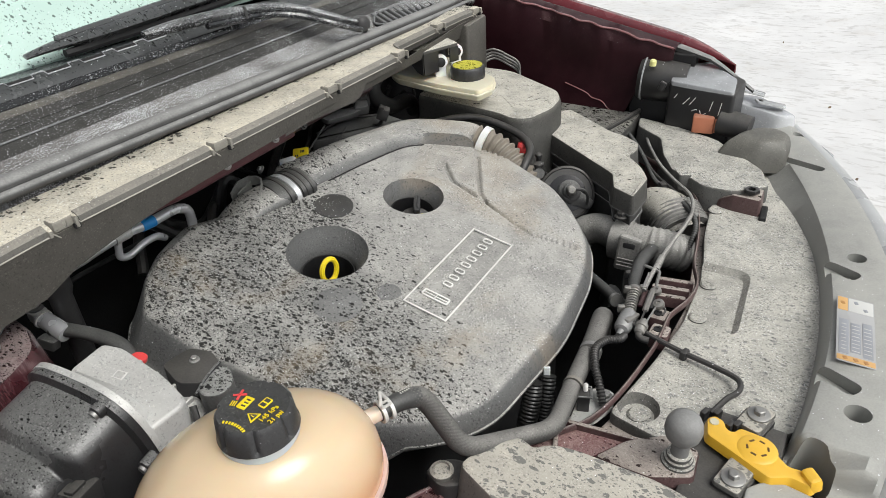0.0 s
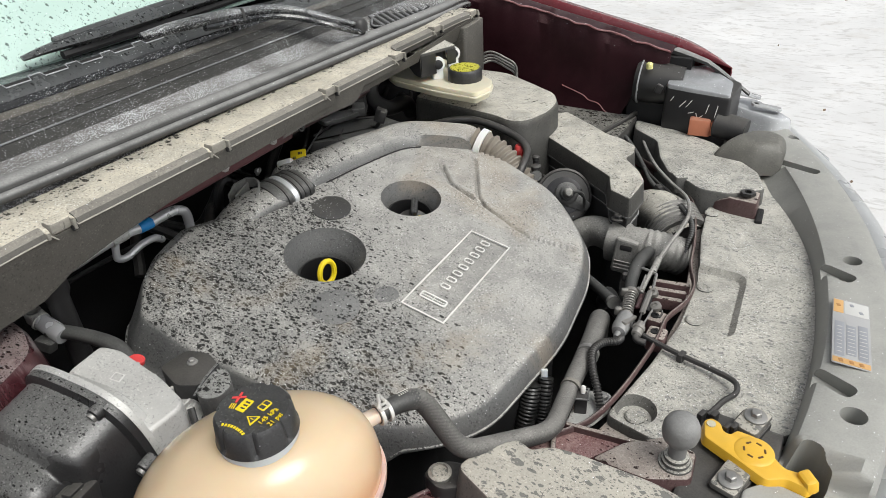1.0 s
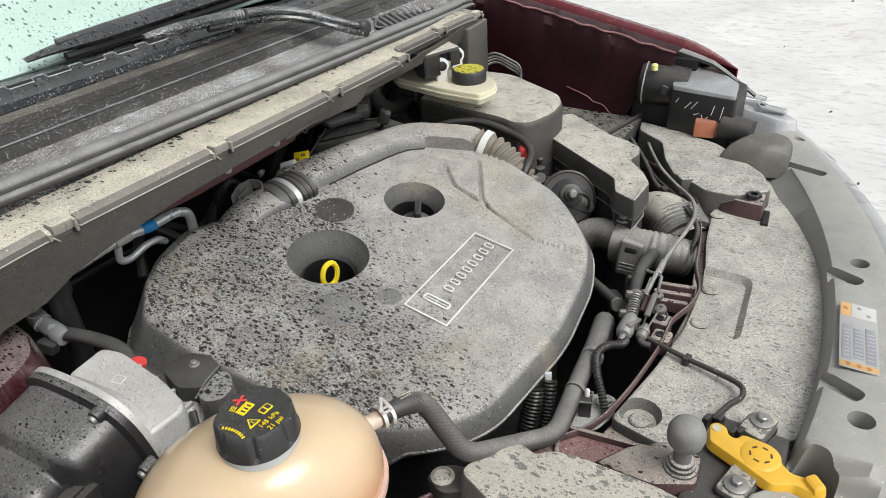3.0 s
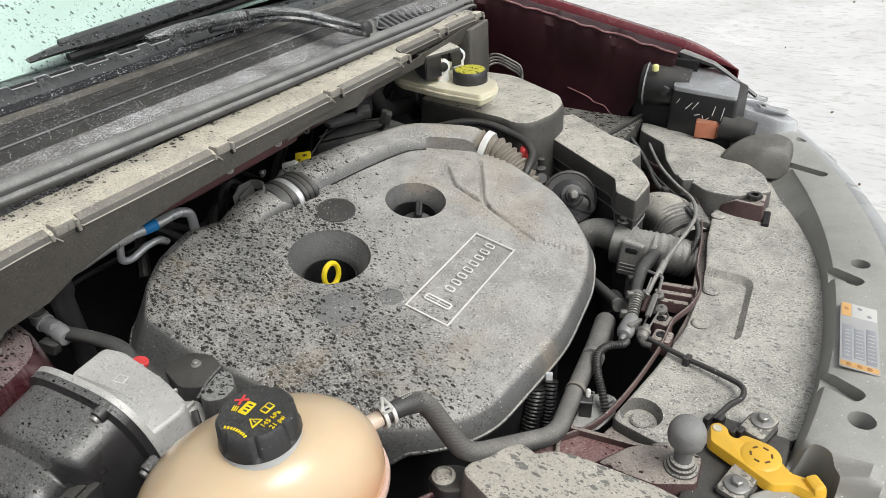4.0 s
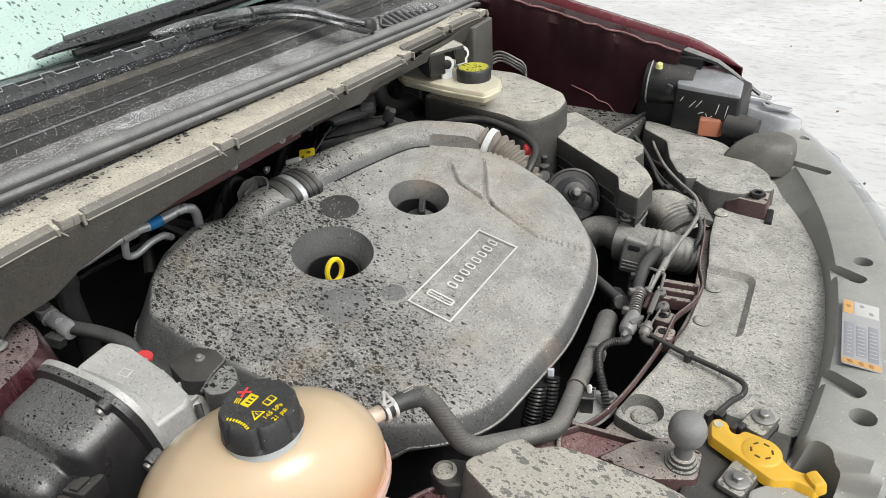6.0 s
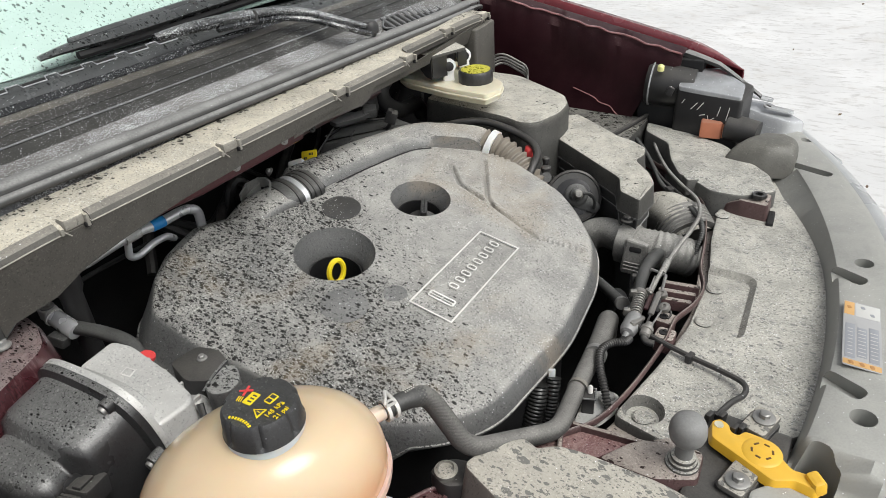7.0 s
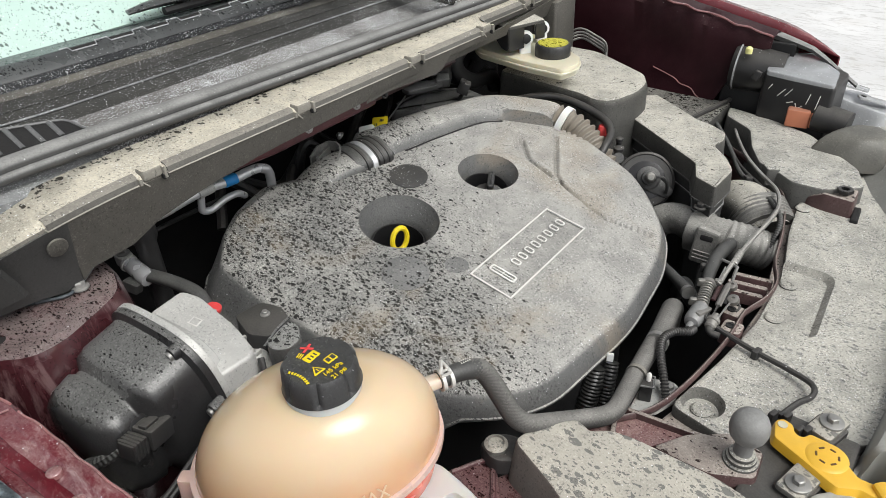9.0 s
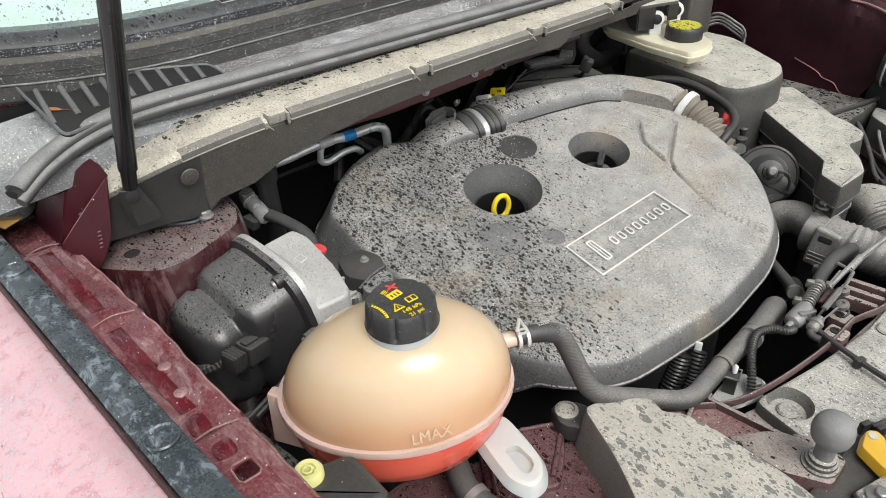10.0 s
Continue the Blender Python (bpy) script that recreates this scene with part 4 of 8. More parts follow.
lip = thing("cowl_gutter", (-0.18, MID, 1.10), "dusty beige plastic gutter with clips along the cowl", "cowl trim")
GUT = [(-0.250, 1.150), (-0.232, 1.158), (-0.205, 1.1585), (-0.170, 1.1565), (-0.157, 1.1545), (-0.1525, 1.150), (-0.1525, 1.146), (-0.157, 1.1445)]
GUT_FAR = lambda y: (gutter_bow(y)[0] - 0.034 * max(0.0, min(1.0, (y - 0.335) / 0.02)), gutter_bow(y)[1])
bm = sweep(GUT, np.linspace(-0.560, 0.70, 70), GUT_FAR)
part("gutter", solid(bm, 0.003), GUTTER, lip)
def front_face(ys):
    """The wall that hangs from the gutter, its lower edge rising and falling along the cowl."""
    bm = bmesh.new()
    prev = None
    for y in ys:
        low = float(np.interp(y, (-0.575, -0.486, -0.455, -0.434, -0.424, -0.372, -0.333, -0.278, -0.193, -0.146, -0.075, 0.041, 0.183, 0.200, 0.212, 0.70), (1.056, 1.056, 1.050, 1.055, 1.067, 1.073, 1.092, 1.103, 1.114, 1.117, 1.120, 1.124, 1.114, 1.114, 1.137, 1.138)))
        dx, dz = GUT_FAR(y)
        row = [bm.verts.new((-0.1532 - 0.25 * (1.1462 - z) + dx, y, z + dz)) for z in np.linspace(1.1462, low - dz, 5)] + [bm.verts.new((-0.190 + dx, y, low - 0.004))]
        if prev:
            for i in range(5):
                bm.faces.new((prev[i], prev[i + 1], row[i + 1], row[i]))
        prev = row
    return solid(bm, 0.003)


part("front_face", front_face(np.linspace(-0.435, 0.70, 90)), WALL, lip, "grimy grey face below the gutter")
part("end_face", front_face(np.linspace(-0.575, -0.435, 24)), DARKDUCT, lip, "black end of the face below the gutter")
part("far_bracket", slab(fillet([(-0.26, 0.60), (-0.175, 0.60), (-0.185, 0.70), (-0.26, 0.70)], 0.01), 1.0, 1.132, 0.004), WALL, lip, "grey bracket under the far end of the gutter")
for y in (-0.332, -0.103, 0.130, 0.320, 0.505, 0.66):
    dx, dz = GUT_FAR(y)
    bm = box((0.018, 0.026, 0.012), pose(-0.158 + dx, y, 1.1545 + dz), 0.004)
    box((0.012, 0.004, 0.014), pose(-0.150 + dx, y + 0.012, 1.1515 + dz), 0.0015, into=bm)
    box((0.008, 0.004, 0.008), pose(-0.150 + dx, y - 0.018, 1.1500 + dz), 0.0015, into=bm)
    clip = part("clip", bm, GUTTER, lip)
    part("clip_slot", box((0.006, 0.007, 0.006), pose(-0.1480 + dx, y + 0.012, 1.1462 + dz), 0.001), DEEP, clip)
for y0, y1 in ((-0.455, -0.351), (-0.314, -0.121), (-0.086, 0.113), (0.148, 0.304), (0.338, 0.488), (0.522, 0.644)):
    ys = np.linspace(y0, y1, 14)
    rim = solid(sweep([(-0.1625, 1.1566), (-0.1615, 1.1578), (-0.1555, 1.1565), (-0.1512, 1.1532), (-0.1502, 1.1485), (-0.1502, 1.1460)], ys, GUT_FAR), 0.002)
    rim = part("rim", rim, RIMGREY, lip, "grey raised rim of the gutter")
    line = [Vector((-0.1497 + GUT_FAR(y)[0], y, 1.1462 + GUT_FAR(y)[1])) for y in ys]
    part("rim_edge", tube([line[0] + Vector((0.0, -0.004, 0.006))] + line + [line[-1] + Vector((0.001, 0.004, 0.002)), line[-1] + Vector((0.002, 0.010, -0.005))], 0.0009, 6, 1), PALEEDGE, rim, "thin pale edge")
part("face_plug", lathe([(0.011, -0.001), (0.011, 0.002), (0.008, 0.003), (0, 0.0035)], aim((-0.1605, -0.452, 1.114), (1, 0, -0.25)), 20), WALL, lip, "round grey plug")
rail = thing("cowl_flange", (-0.22, 0.05, 1.07), "dark maroon steel flange with bolts below the gutter", "flange")
bm = bmesh.new()
line = [(-0.196, -0.23, 1.095), (-0.196, -0.182, 1.095), (-0.196, -0.126, 1.092), (-0.196, -0.082, 1.093), (-0.196, -0.016, 1.094), (-0.196, 0.033, 1.095), (-0.196, 0.075, 1.096)]
rows = [[bm.verts.new((x + dx, y, z + dz)) for dx, dz in ((-0.018, 0.020), (0.0, 0.0060), (0.0020, 0.0), (0.0010, -0.007), (-0.006, -0.012))] for x, y, z in spline(line, 5)]
for a, b in zip(rows, rows[1:]):
    for k in range(4):
        bm.faces.new((a[k], b[k], b[k + 1], a[k + 1]))
part("flange", solid(bm, 0.002), FLANGERED, rail)
for at in ((-0.194, -0.068, 1.099), (-0.194, 0.032, 1.101)):
    bolt(rail, at, 0.0045, aim((0, 0, 0), (0.9, -0.2, 0.35)))
seal = thing("cowl_seal", (-0.235, MID, 1.17), "long black rubber weather strip along the cowl", "rubber seal")
SEAL = [(-0.190, -0.622, 1.148), (-0.214, -0.588, 1.160), (-0.233, -0.545, 1.170), (-0.245, -0.498, 1.176), (-0.250, -0.45, 1.178), (-0.249, -0.38, 1.178), (-0.246, -0.28, 1.177), (-0.242, -0.15, 1.176), (-0.237, 0.0, 1.175), (-0.231, 0.18, 1.174), (-0.228, 0.36, 1.172), (-0.230, 0.52, 1.168), (-0.246, 0.64, 1.160), (-0.268, 0.74, 1.150), (-0.30, 0.84, 1.13)]
strip = part("strip", tube([(x - 0.006, y, z) for x, y, z in SEAL], 0.0125, 14, 8, flat=0.72), SEALR, seal)
part("strip_foot", tube([(x + 0.008, y, z - 0.009) for x, y, z in SEAL], 0.0062, 10, 8), SEALR, seal)
part("strip_groove", tube([(x + 0.0045, y, z - 0.0035) for x, y, z in SEAL], 0.0026, 6, 8), BLACK, seal)
part("strip_end", tube([(-0.1975, -0.6195, 1.1470), (-0.1935, -0.6255, 1.1450)], 0.0105, 12, 2, flat=0.6), DEEP, seal)

# ---- wiper ----
wiper = thing("wiper", (-0.33, 0.47, 1.18), "black windscreen wiper parked on the wet glass", "wiper")
ARM = [(-0.240, 0.338, 1.196), (-0.246, 0.310, 1.206), (-0.268, 0.276, 1.222), (-0.306, 0.252, 1.235), (-0.334, 0.213, 1.245), (-0.341, 0.151, 1.252), (-0.346, 0.080, 1.257), (-0.352, 0.000, 1.259), (-0.356, -0.03, 1.258)]
part("arm", tube(ARM, [0.006, 0.008, 0.009, 0.0105, 0.012, 0.013, 0.0135, 0.0125, 0.008], 12, 8, flat=0.7), BEADED, wiper, "arm covered in melting beads")
part("arm_side", tube([(x + 0.007, y - 0.006, z - 0.010) for x, y, z in ARM[:7]], 0.0055, 8, 8), GLOSSY, wiper, "wet black underside of the arm")
part("blade", tube([(-0.452, 0.34, 1.266), (-0.432, 0.107, 1.266), (-0.424, 0.018, 1.265), (-0.418, -0.063, 1.264), (-0.420, -0.130, 1.262), (-0.427, -0.168, 1.257)], [0.026, 0.026, 0.026, 0.025, 0.022, 0.008], 6, 8, flat=0.42), TRIM, wiper)
part("blade_rib", tube([(-0.456, 0.34, 1.275), (-0.436, 0.107, 1.275), (-0.428, 0.018, 1.274), (-0.423, -0.063, 1.272), (-0.424, -0.12, 1.269)], 0.005, 6, 8), TRIM, wiper)
# Near-black tube stands for the shadow under the blade.
part("blade_shadow", tube([(-0.434, 0.30, 1.252), (-0.414, 0.018, 1.251), (-0.412, -0.12, 1.250)], 0.006, 6, 8), DEEP, wiper)
part("blade_joint", box((0.040, 0.010, 0.020), pose(-0.434, 0.105, 1.267, 0, 0, -5), 0.004), BLACK, wiper)
part("arm_joint", box((0.026, 0.006, 0.020), pose(-0.341, 0.150, 1.251, 0, 0, -8), 0.004), BLACK, wiper)
part("spindle_cap", lathe([(0.016, 0), (0.017, 0.012), (0.012, 0.02), (0, 0.022)], pose(-0.243, 0.332, 1.188), 18), BLACK, wiper)

# ---- bonnet strut ----
strut = thing("gas_strut", (-0.20, -0.508, 1.06), "black gas strut holding the bonnet up", "gas strut")
STRUT = ((-0.158, -0.521, 1.120), (-0.06, -0.488, 1.44))
A, B = Vector(STRUT[0]), Vector(STRUT[1])
part("cylinder", lathe([(0.0, 0), (0.008, 0.0), (0.008, 0.008), (0.0085, 0.03), (0.0085, 0.034), (0.0102, 0.036), (0.0102, (B - A).length)], aim(A, B - A), 20), STRUTBLACK, strut)
part("ball_socket", lathe([(0.0, -0.012), (0.009, -0.008), (0.011, 0.002), (0.008, 0.010), (0.0, 0.012)], aim(A, B - A), 16), MATTE, strut)
part("foot", lathe([(0.0, -0.018), (0.006, -0.016), (0.006, 0.0)], aim(A + Vector((0, 0, -0.004)), B - A), 12), STEEL, strut)


bracket = thing("strut_bracket", (-0.16, -0.515, 1.05), "black pressed bracket below the gas strut", "bracket")
bm = bmesh.new()
rows = [[bm.verts.new((-0.150 - 0.24 * (1.146 - z) + d, y, z)) for y, d in ((y0, 0.0), (y0 + 0.006, 0.005), (y1 - 0.006, 0.005), (y1, 0.0))] for z, y0, y1 in ((1.128, -0.534, -0.512), (1.112, -0.534, -0.506), (1.097, -0.532, -0.500), (1.076, -0.530, -0.493))]
for a, b in zip(rows, rows[1:]):
    for k in range(3):
        bm.faces.new((a[k], a[k + 1], b[k + 1], b[k]))
part("web", solid(bm, 0.002), DARKDUCT, bracket)


# ---- engine ----
def plane(x, y):
    """The tilted top of the engine cover."""
    return 0.963 - 0.19 * x + 0.05 * y


block = thing("engine_block", (0.02, 0.05, 0.45), "near-black engine block, shade below the cover in its colour", "engine")
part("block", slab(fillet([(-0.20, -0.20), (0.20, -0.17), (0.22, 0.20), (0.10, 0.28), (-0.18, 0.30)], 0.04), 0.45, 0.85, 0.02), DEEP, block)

OUT = fillet([(-0.278, 0.05), (-0.300, -0.075), (-0.281, -0.165), (-0.225, -0.225), (-0.174, -0.274), (-0.085, -0.278), (-0.02, -0.272), (0.118, -0.254), (0.172, -0.238), (0.223, -0.198), (0.261, -0.140), (0.272, -0.040), (0.280, 0.034), (0.266, 0.168), (0.240, 0.240), (0.180, 0.304), (0.138, 0.335), (0.04, 0.366), (-0.03, 0.392), (-0.115, 0.418), (-0.185, 0.375), (-0.24, 0.22)],
             [0.03, 0.02, 0.015, 0.02, 0.015, 0.03, 0.04, 0.03, 0.03, 0.04, 0.04, 0.03, 0.05, 0.03, 0.03, 0.03, 0.02, 0.03, 0.04, 0.05, 0.05, 0.04], 5)


def near_line(x, y, line):
    best = 9.0
    p = Vector((x, y))
    for a, b in zip(line, line[1:]):
        a, b = Vector(a), Vector(b)
        t = max(0.0, min(1.0, (p - a).dot(b - a) / (b - a).length_squared))
        best = min(best, (p - a - (b - a) * t).length)
    return best


CREASES = (((-0.045, 0.275), (-0.007, 0.237), (0.056, 0.221), (0.164, 0.188), (0.235, 0.20)), ((-0.01, 0.330), (0.05, 0.232), (0.066, 0.220)))


def relief(x, y):
    """Steps, creases and dishes pressed into the cover."""
    h = 0.0
    for line in CREASES:
        d = near_line(x, y, line)
        h -= 0.0050 * math.exp(-(d / 0.0030) ** 2)
        h += 0.0012 * math.exp(-((d - 0.007) / 0.003) ** 2)
    h += 0.0014 * math.exp(-(near_line(x, y, ((-0.02, -0.20), (0.10, -0.02), (0.18, -0.09))) / 0.012) ** 2)
    h += 0.0008 * noise.noise((x * 6, y * 6, 3.0))
    d1 = -0.894 * (x + 0.200) + 0.447 * (y + 0.01)
    d2 = -0.977 * (x + 0.250) - 0.212 * (y + 0.11)
    h -= 0.62 * max(0.0, d1, d2) * max(0.0, min(1.0, (0.09 - y) / 0.05))
    return h


def cover_shell():
    bm = bmesh.new()
    cx, cy = 0.02, 0.04
    levels = [*np.linspace(0.03, 0.955, 140)]
    rings = []
    edge = [Vector(p) for p in OUT]
    fine_edge = []
    for a, b in zip(edge, edge[1:] + edge[:1]):
        n = max(1, int((b - a).length / 0.0055))
        for k in range(n):
            fine_edge.append(a + (b - a) * k / n)
    fine_edge = [p for i, p in enumerate(fine_edge) if (p - fine_edge[i - 1]).length > 1e-4]
    c = Vector((cx, cy))
    for s in levels:
        rings.append([bm.verts.new((*(c + (p - c) * s), plane(*(c + (p - c) * s)) + relief(*(c + (p - c) * s)))) for p in fine_edge])
    loop = [(p.x, p.y) for p in fine_edge]
    for d, drop in ((-0.008, 0.001), (-0.004, 0.003), (-0.001, 0.007), (0.0015, 0.012), (0.005, 0.040), (0.007, 0.060), (0.0090, 0.0612), (0.0092, 0.066)):
        ring = []
        for (x, y), (wx, wy), (ox, oy) in zip(offset(loop, d), offset(loop, d + 0.45 * max(0.0, drop - 0.010)), loop):
            lean = max(0.0, min(1.0, (-0.19 - oy) / 0.05)) * max(0.0, min(1.0, (0.03 - ox) / 0.08))
            x, y = x + (wx - x) * lean, y + (wy - y) * lean
            shallow = 1.0 - 0.55 * max(0.0, min(1.0, (ox - 0.160) / 0.035)) if drop > 0.02 else 1.0
            ring.append(bm.verts.new((x, y, plane(x, y) + min(0.0, relief(ox, oy)) - drop * shallow)))
        rings.append(ring)
    k = len(fine_edge)
    for a, b in zip(rings, rings[1:]):
        for i in range(k):
            bm.faces.new((a[i], a[(i + 1) % k], b[(i + 1) % k], b[i]))
    bm.faces.new(rings[0])
    bm.faces.new(rings[-1])
    return bm


cover = thing("engine_cover", (0.02, 0.04, 0.86), "dusty grey plastic engine cover spotted with dark water drops", "engine cover")
shell = part("shell", cover_shell(), COVER, cover, sharp=50)
TILT = Matrix.Rotation(math.atan(0.19), 4, "Y") @ Matrix.Rotation(math.atan(0.05), 4, "X")
WELLS = (((-0.060, -0.034), 0.060, 0.043, 0.036), ((-0.036, 0.160), 0.050, 0.040, 0.026))
for (x, y), r1, r0, deep in WELLS:
    at = Matrix.Translation((x, y, plane(x, y))) @ TILT
    cut(shell, lathe([(r0 - 0.002, -0.30), (r0, -deep), (r0 + 0.002, -deep + 0.003), (r1 - 0.005, -0.007), (r1, -0.001), (r1 + 0.002, 0.02)], at, 48))
# Near-black linings stand for the unlit depth below the wells.
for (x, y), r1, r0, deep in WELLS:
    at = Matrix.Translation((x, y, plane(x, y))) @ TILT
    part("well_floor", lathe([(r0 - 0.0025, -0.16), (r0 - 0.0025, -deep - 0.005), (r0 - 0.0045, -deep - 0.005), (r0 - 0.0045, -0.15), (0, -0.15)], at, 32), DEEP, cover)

# raised air duct along the rear of the cover
DUCT = (((-0.174, 0.087), (-0.230, 0.074)), ((-0.171, 0.108), (-0.222, 0.098)), ((-0.156, 0.183), (-0.200, 0.193)), ((-0.133, 0.268), (-0.174, 0.300)),
        ((-0.108, 0.303), (-0.138, 0.356)), ((-0.075, 0.325), (-0.092, 0.385)), ((-0.045, 0.343), (-0.052, 0.402)), ((-0.030, 0.349), (-0.034, 0.406)))


def duct_loft():
    """A flat-topped duct with a crisp front edge that turns into an elbow."""
    bm = bmesh.new()
    front, rear = spline([(*f, 0) for f, r in DUCT], 6), spline([(*r, 0) for f, r in DUCT], 6)
    rings = []
    n = len(front)
    for i, (f, r) in enumerate(zip(front, rear)):
        sag = 0.012 * max(0.0, (i / (n - 1) - 0.8) / 0.2) ** 1.5
        turn = max(0.0, min(1.0, (i / (n - 1) - 0.56) / 0.12))
        bevel, lift = 0.26 - 0.15 * turn, 0.0165 + 0.006 * turn
        rings.append([bm.verts.new((f.x + (r.x - f.x) * s, f.y + (r.y - f.y) * s, plane(f.x, f.y) + h - sag)) for s, h in
                      ((-0.02, -0.03), (0.0, -0.0015), (0.03, 0.003), (bevel - 0.03, lift - 0.001), (bevel, lift), (0.5, 0.0225), (0.86, 0.0265), (0.95, 0.0250), (1.05, 0.012), (1.14, -0.005), (1.16, -0.035))])
    for a, b in zip(rings, rings[1:]):
        for k in range(len(a)):
            bm.faces.new((a[k], a[(k + 1) % len(a)], b[(k + 1) % len(a)], b[k]))
    bm.faces.new(rings[0])
    bm.faces.new(list(reversed(rings[-1])))
    return bm


bm = duct_loft()
part("air_duct", bm, COVER, cover, "raised moulded air duct", sharp=24)
part("duct_groove", tube([(x + 0.003, y - 0.001, plane(x, y) - 0.0002) for (x, y), _ in DUCT[1:5]], 0.0016, 6, 6), DEEP, cover)

# badge: a thin pale frame with a row of plain marks
BADGE = Matrix.Translation((0.120, 0.043, plane(0.120, 0.043) + 0.0035)) @ TILT
for sx, sy, w, l in ((-0.0335, 0, 0.0024, 0.194), (0.0335, 0, 0.0024, 0.194), (0, -0.0975, 0.069, 0.0024), (0, 0.0975, 0.069, 0.0024)):
    part("badge_edge", box((w, l, 0.0016), BADGE @ pose(sx, sy, 0), 0.0005), PRINT, cover, "pale raised badge border")
for k in range(8):
    mark = slab(fillet([(-0.0078, -0.0048), (0.0078, -0.0048), (0.0078, 0.0048), (-0.0078, 0.0048)], 0.0042), -0.0006, 0.0006, 0.0002)
    mark = part("badge_mark", (bmesh.ops.transform(mark, matrix=BADGE @ pose(-0.001, -0.034 + k * 0.0168, 0), verts=mark.verts), mark)[1], PRINT, cover)
    cut(mark, slab(fillet([(-0.0058, -0.0030), (0.0058, -0.0030), (0.0058, 0.0030), (-0.0058, 0.0030)], 0.0025), -0.01, 0.01, 0.0001, m=BADGE @ pose(-0.001, -0.034 + k * 0.0168, 0)))
emblem = part("badge_emblem", slab(fillet([(-0.021, -0.0065), (0.021, -0.0065), (0.021, 0.0065), (-0.021, 0.0065)], 0.004), -0.0006, 0.0008, 0.0002, m=BADGE @ pose(-0.001, -0.066, 0)), PRINT, cover)
cut(emblem, slab(fillet([(-0.0185, -0.004), (0.0185, -0.004), (0.0185, 0.004), (-0.0185, 0.004)], 0.002), -0.01, 0.01, 0.0001, m=BADGE @ pose(-0.001, -0.066, 0)))
part("badge_emblem", box((0.037, 0.0016, 0.0014), BADGE @ pose(-0.001, -0.066, 0), 0.0005), PRINT, cover)
part("badge_emblem", box((0.0016, 0.008, 0.0014), BADGE @ pose(-0.001, -0.066, 0.0002), 0.0005), PRINT, cover)
for x, y, r in ((-0.120, 0.058, 0.031), (-0.214, -0.029, 0.0125), (0.018, -0.112, 0.033), (0.060, -0.052, 0.017)):
    part("round_pad", lathe([(r, -0.003), (r, 0.0022), (r - 0.003, 0.003), (0, 0.003)], Matrix.Translation((x, y, plane(x, y) - 0.001)) @ TILT, 40), PAD if x < 0 else PALEPAD, cover, "smooth round pad")

dip = thing("dipstick", (-0.055, -0.040, 0.90), "bright yellow oil dipstick ring handle", "dipstick")
bm = bmesh.new()
ring = [(0.0, 0.0140 * math.cos(a), 0.0185 * math.sin(a)) for a in np.linspace(0, 2 * math.pi, 25)]
m = Matrix.Translation((-0.050, -0.047, 0.950)) @ Matrix.Rotation(radians(-8), 4, "Z")
part("ring", tube([m @ Vector(p) for p in ring], 0.0040, 8, 2), LEMON, dip)
part("stem", tube([(-0.050, -0.047, 0.934), (-0.049, -0.046, 0.91), (-0.045, -0.04, 0.82)], 0.004, 8), LEMON, dip)
oil = thing("oil_filler_cap", (-0.055, 0.188, 0.88), "black oil filler cap with a yellow mark", "oil cap")
m = Matrix.Translation((-0.040, 0.168, 0.934)) @ TILT
part("cap", lathe([(0.026, -0.04), (0.026, -0.002), (0.022, 0.002), (0, 0.003)], m, 28), MATTE, oil)
part("grip", slab(fillet([(-0.024, -0.005), (-0.012, -0.006), (0.012, -0.006), (0.018, -0.005), (0.018, 0.005), (0.012, 0.006), (-0.012, 0.006), (-0.024, 0.005)], 0.003), 0.0, 0.026, 0.004, m=m @ pose(0, 0, 0, 0, 0, -58)), CAPBLACK, oil, "raised grip bar")
face = m @ pose(0.016, -0.012, 0.008, 0, 24, -38)
part("grip_end", lathe([(0.016, -0.014), (0.0165, 0.004), (0.0145, 0.007), (0, 0.007)], face, 22), CAPBLACK, oil)
part("mark", box((0.006, 0.012, 0.001), face @ pose(0, 0, 0.0075, 0, 0, 10), 0.0015), LEMON, oil)
for dx, dy in ((-0.0045, 0.003), (-0.0035, -0.005)):
    part("mark", box((0.004, 0.004, 0.001), face @ pose(dx, dy, 0.0076), 0.0008), LEMON, oil)
part("filler_label", box((0.005, 0.008, 0.001), m @ pose(-0.004, -0.020, 0.003), 0.0008), LEMON, oil)

# ---- coolant reservoir ----
tankm = pose(0.180, -0.412, 0, 0, 0, 56)
res = thing("coolant_reservoir", (0.182, -0.405, 0.92), "translucent amber coolant expansion tank, red coolant below the seam", "coolant tank")


def egg(profile, a, b, seg=56):
    bm = bmesh.new()
    rings = []
    for s, z, dx, dy in profile:
        rings.append([bm.verts.new(tankm @ Vector((a * s * math.cos(t) + dx, b * s * math.sin(t) + dy, z))) for t in (2 * math.pi * k / seg for k in range(seg))])
    for p, q in zip(rings, rings[1:]):
        for i in range(seg):
            bm.faces.new((p[i], p[(i + 1) % seg], q[(i + 1) % seg], q[i]))
    bm.faces.new(list(reversed(rings[0])))
    bm.faces.new(rings[-1])
    return bm


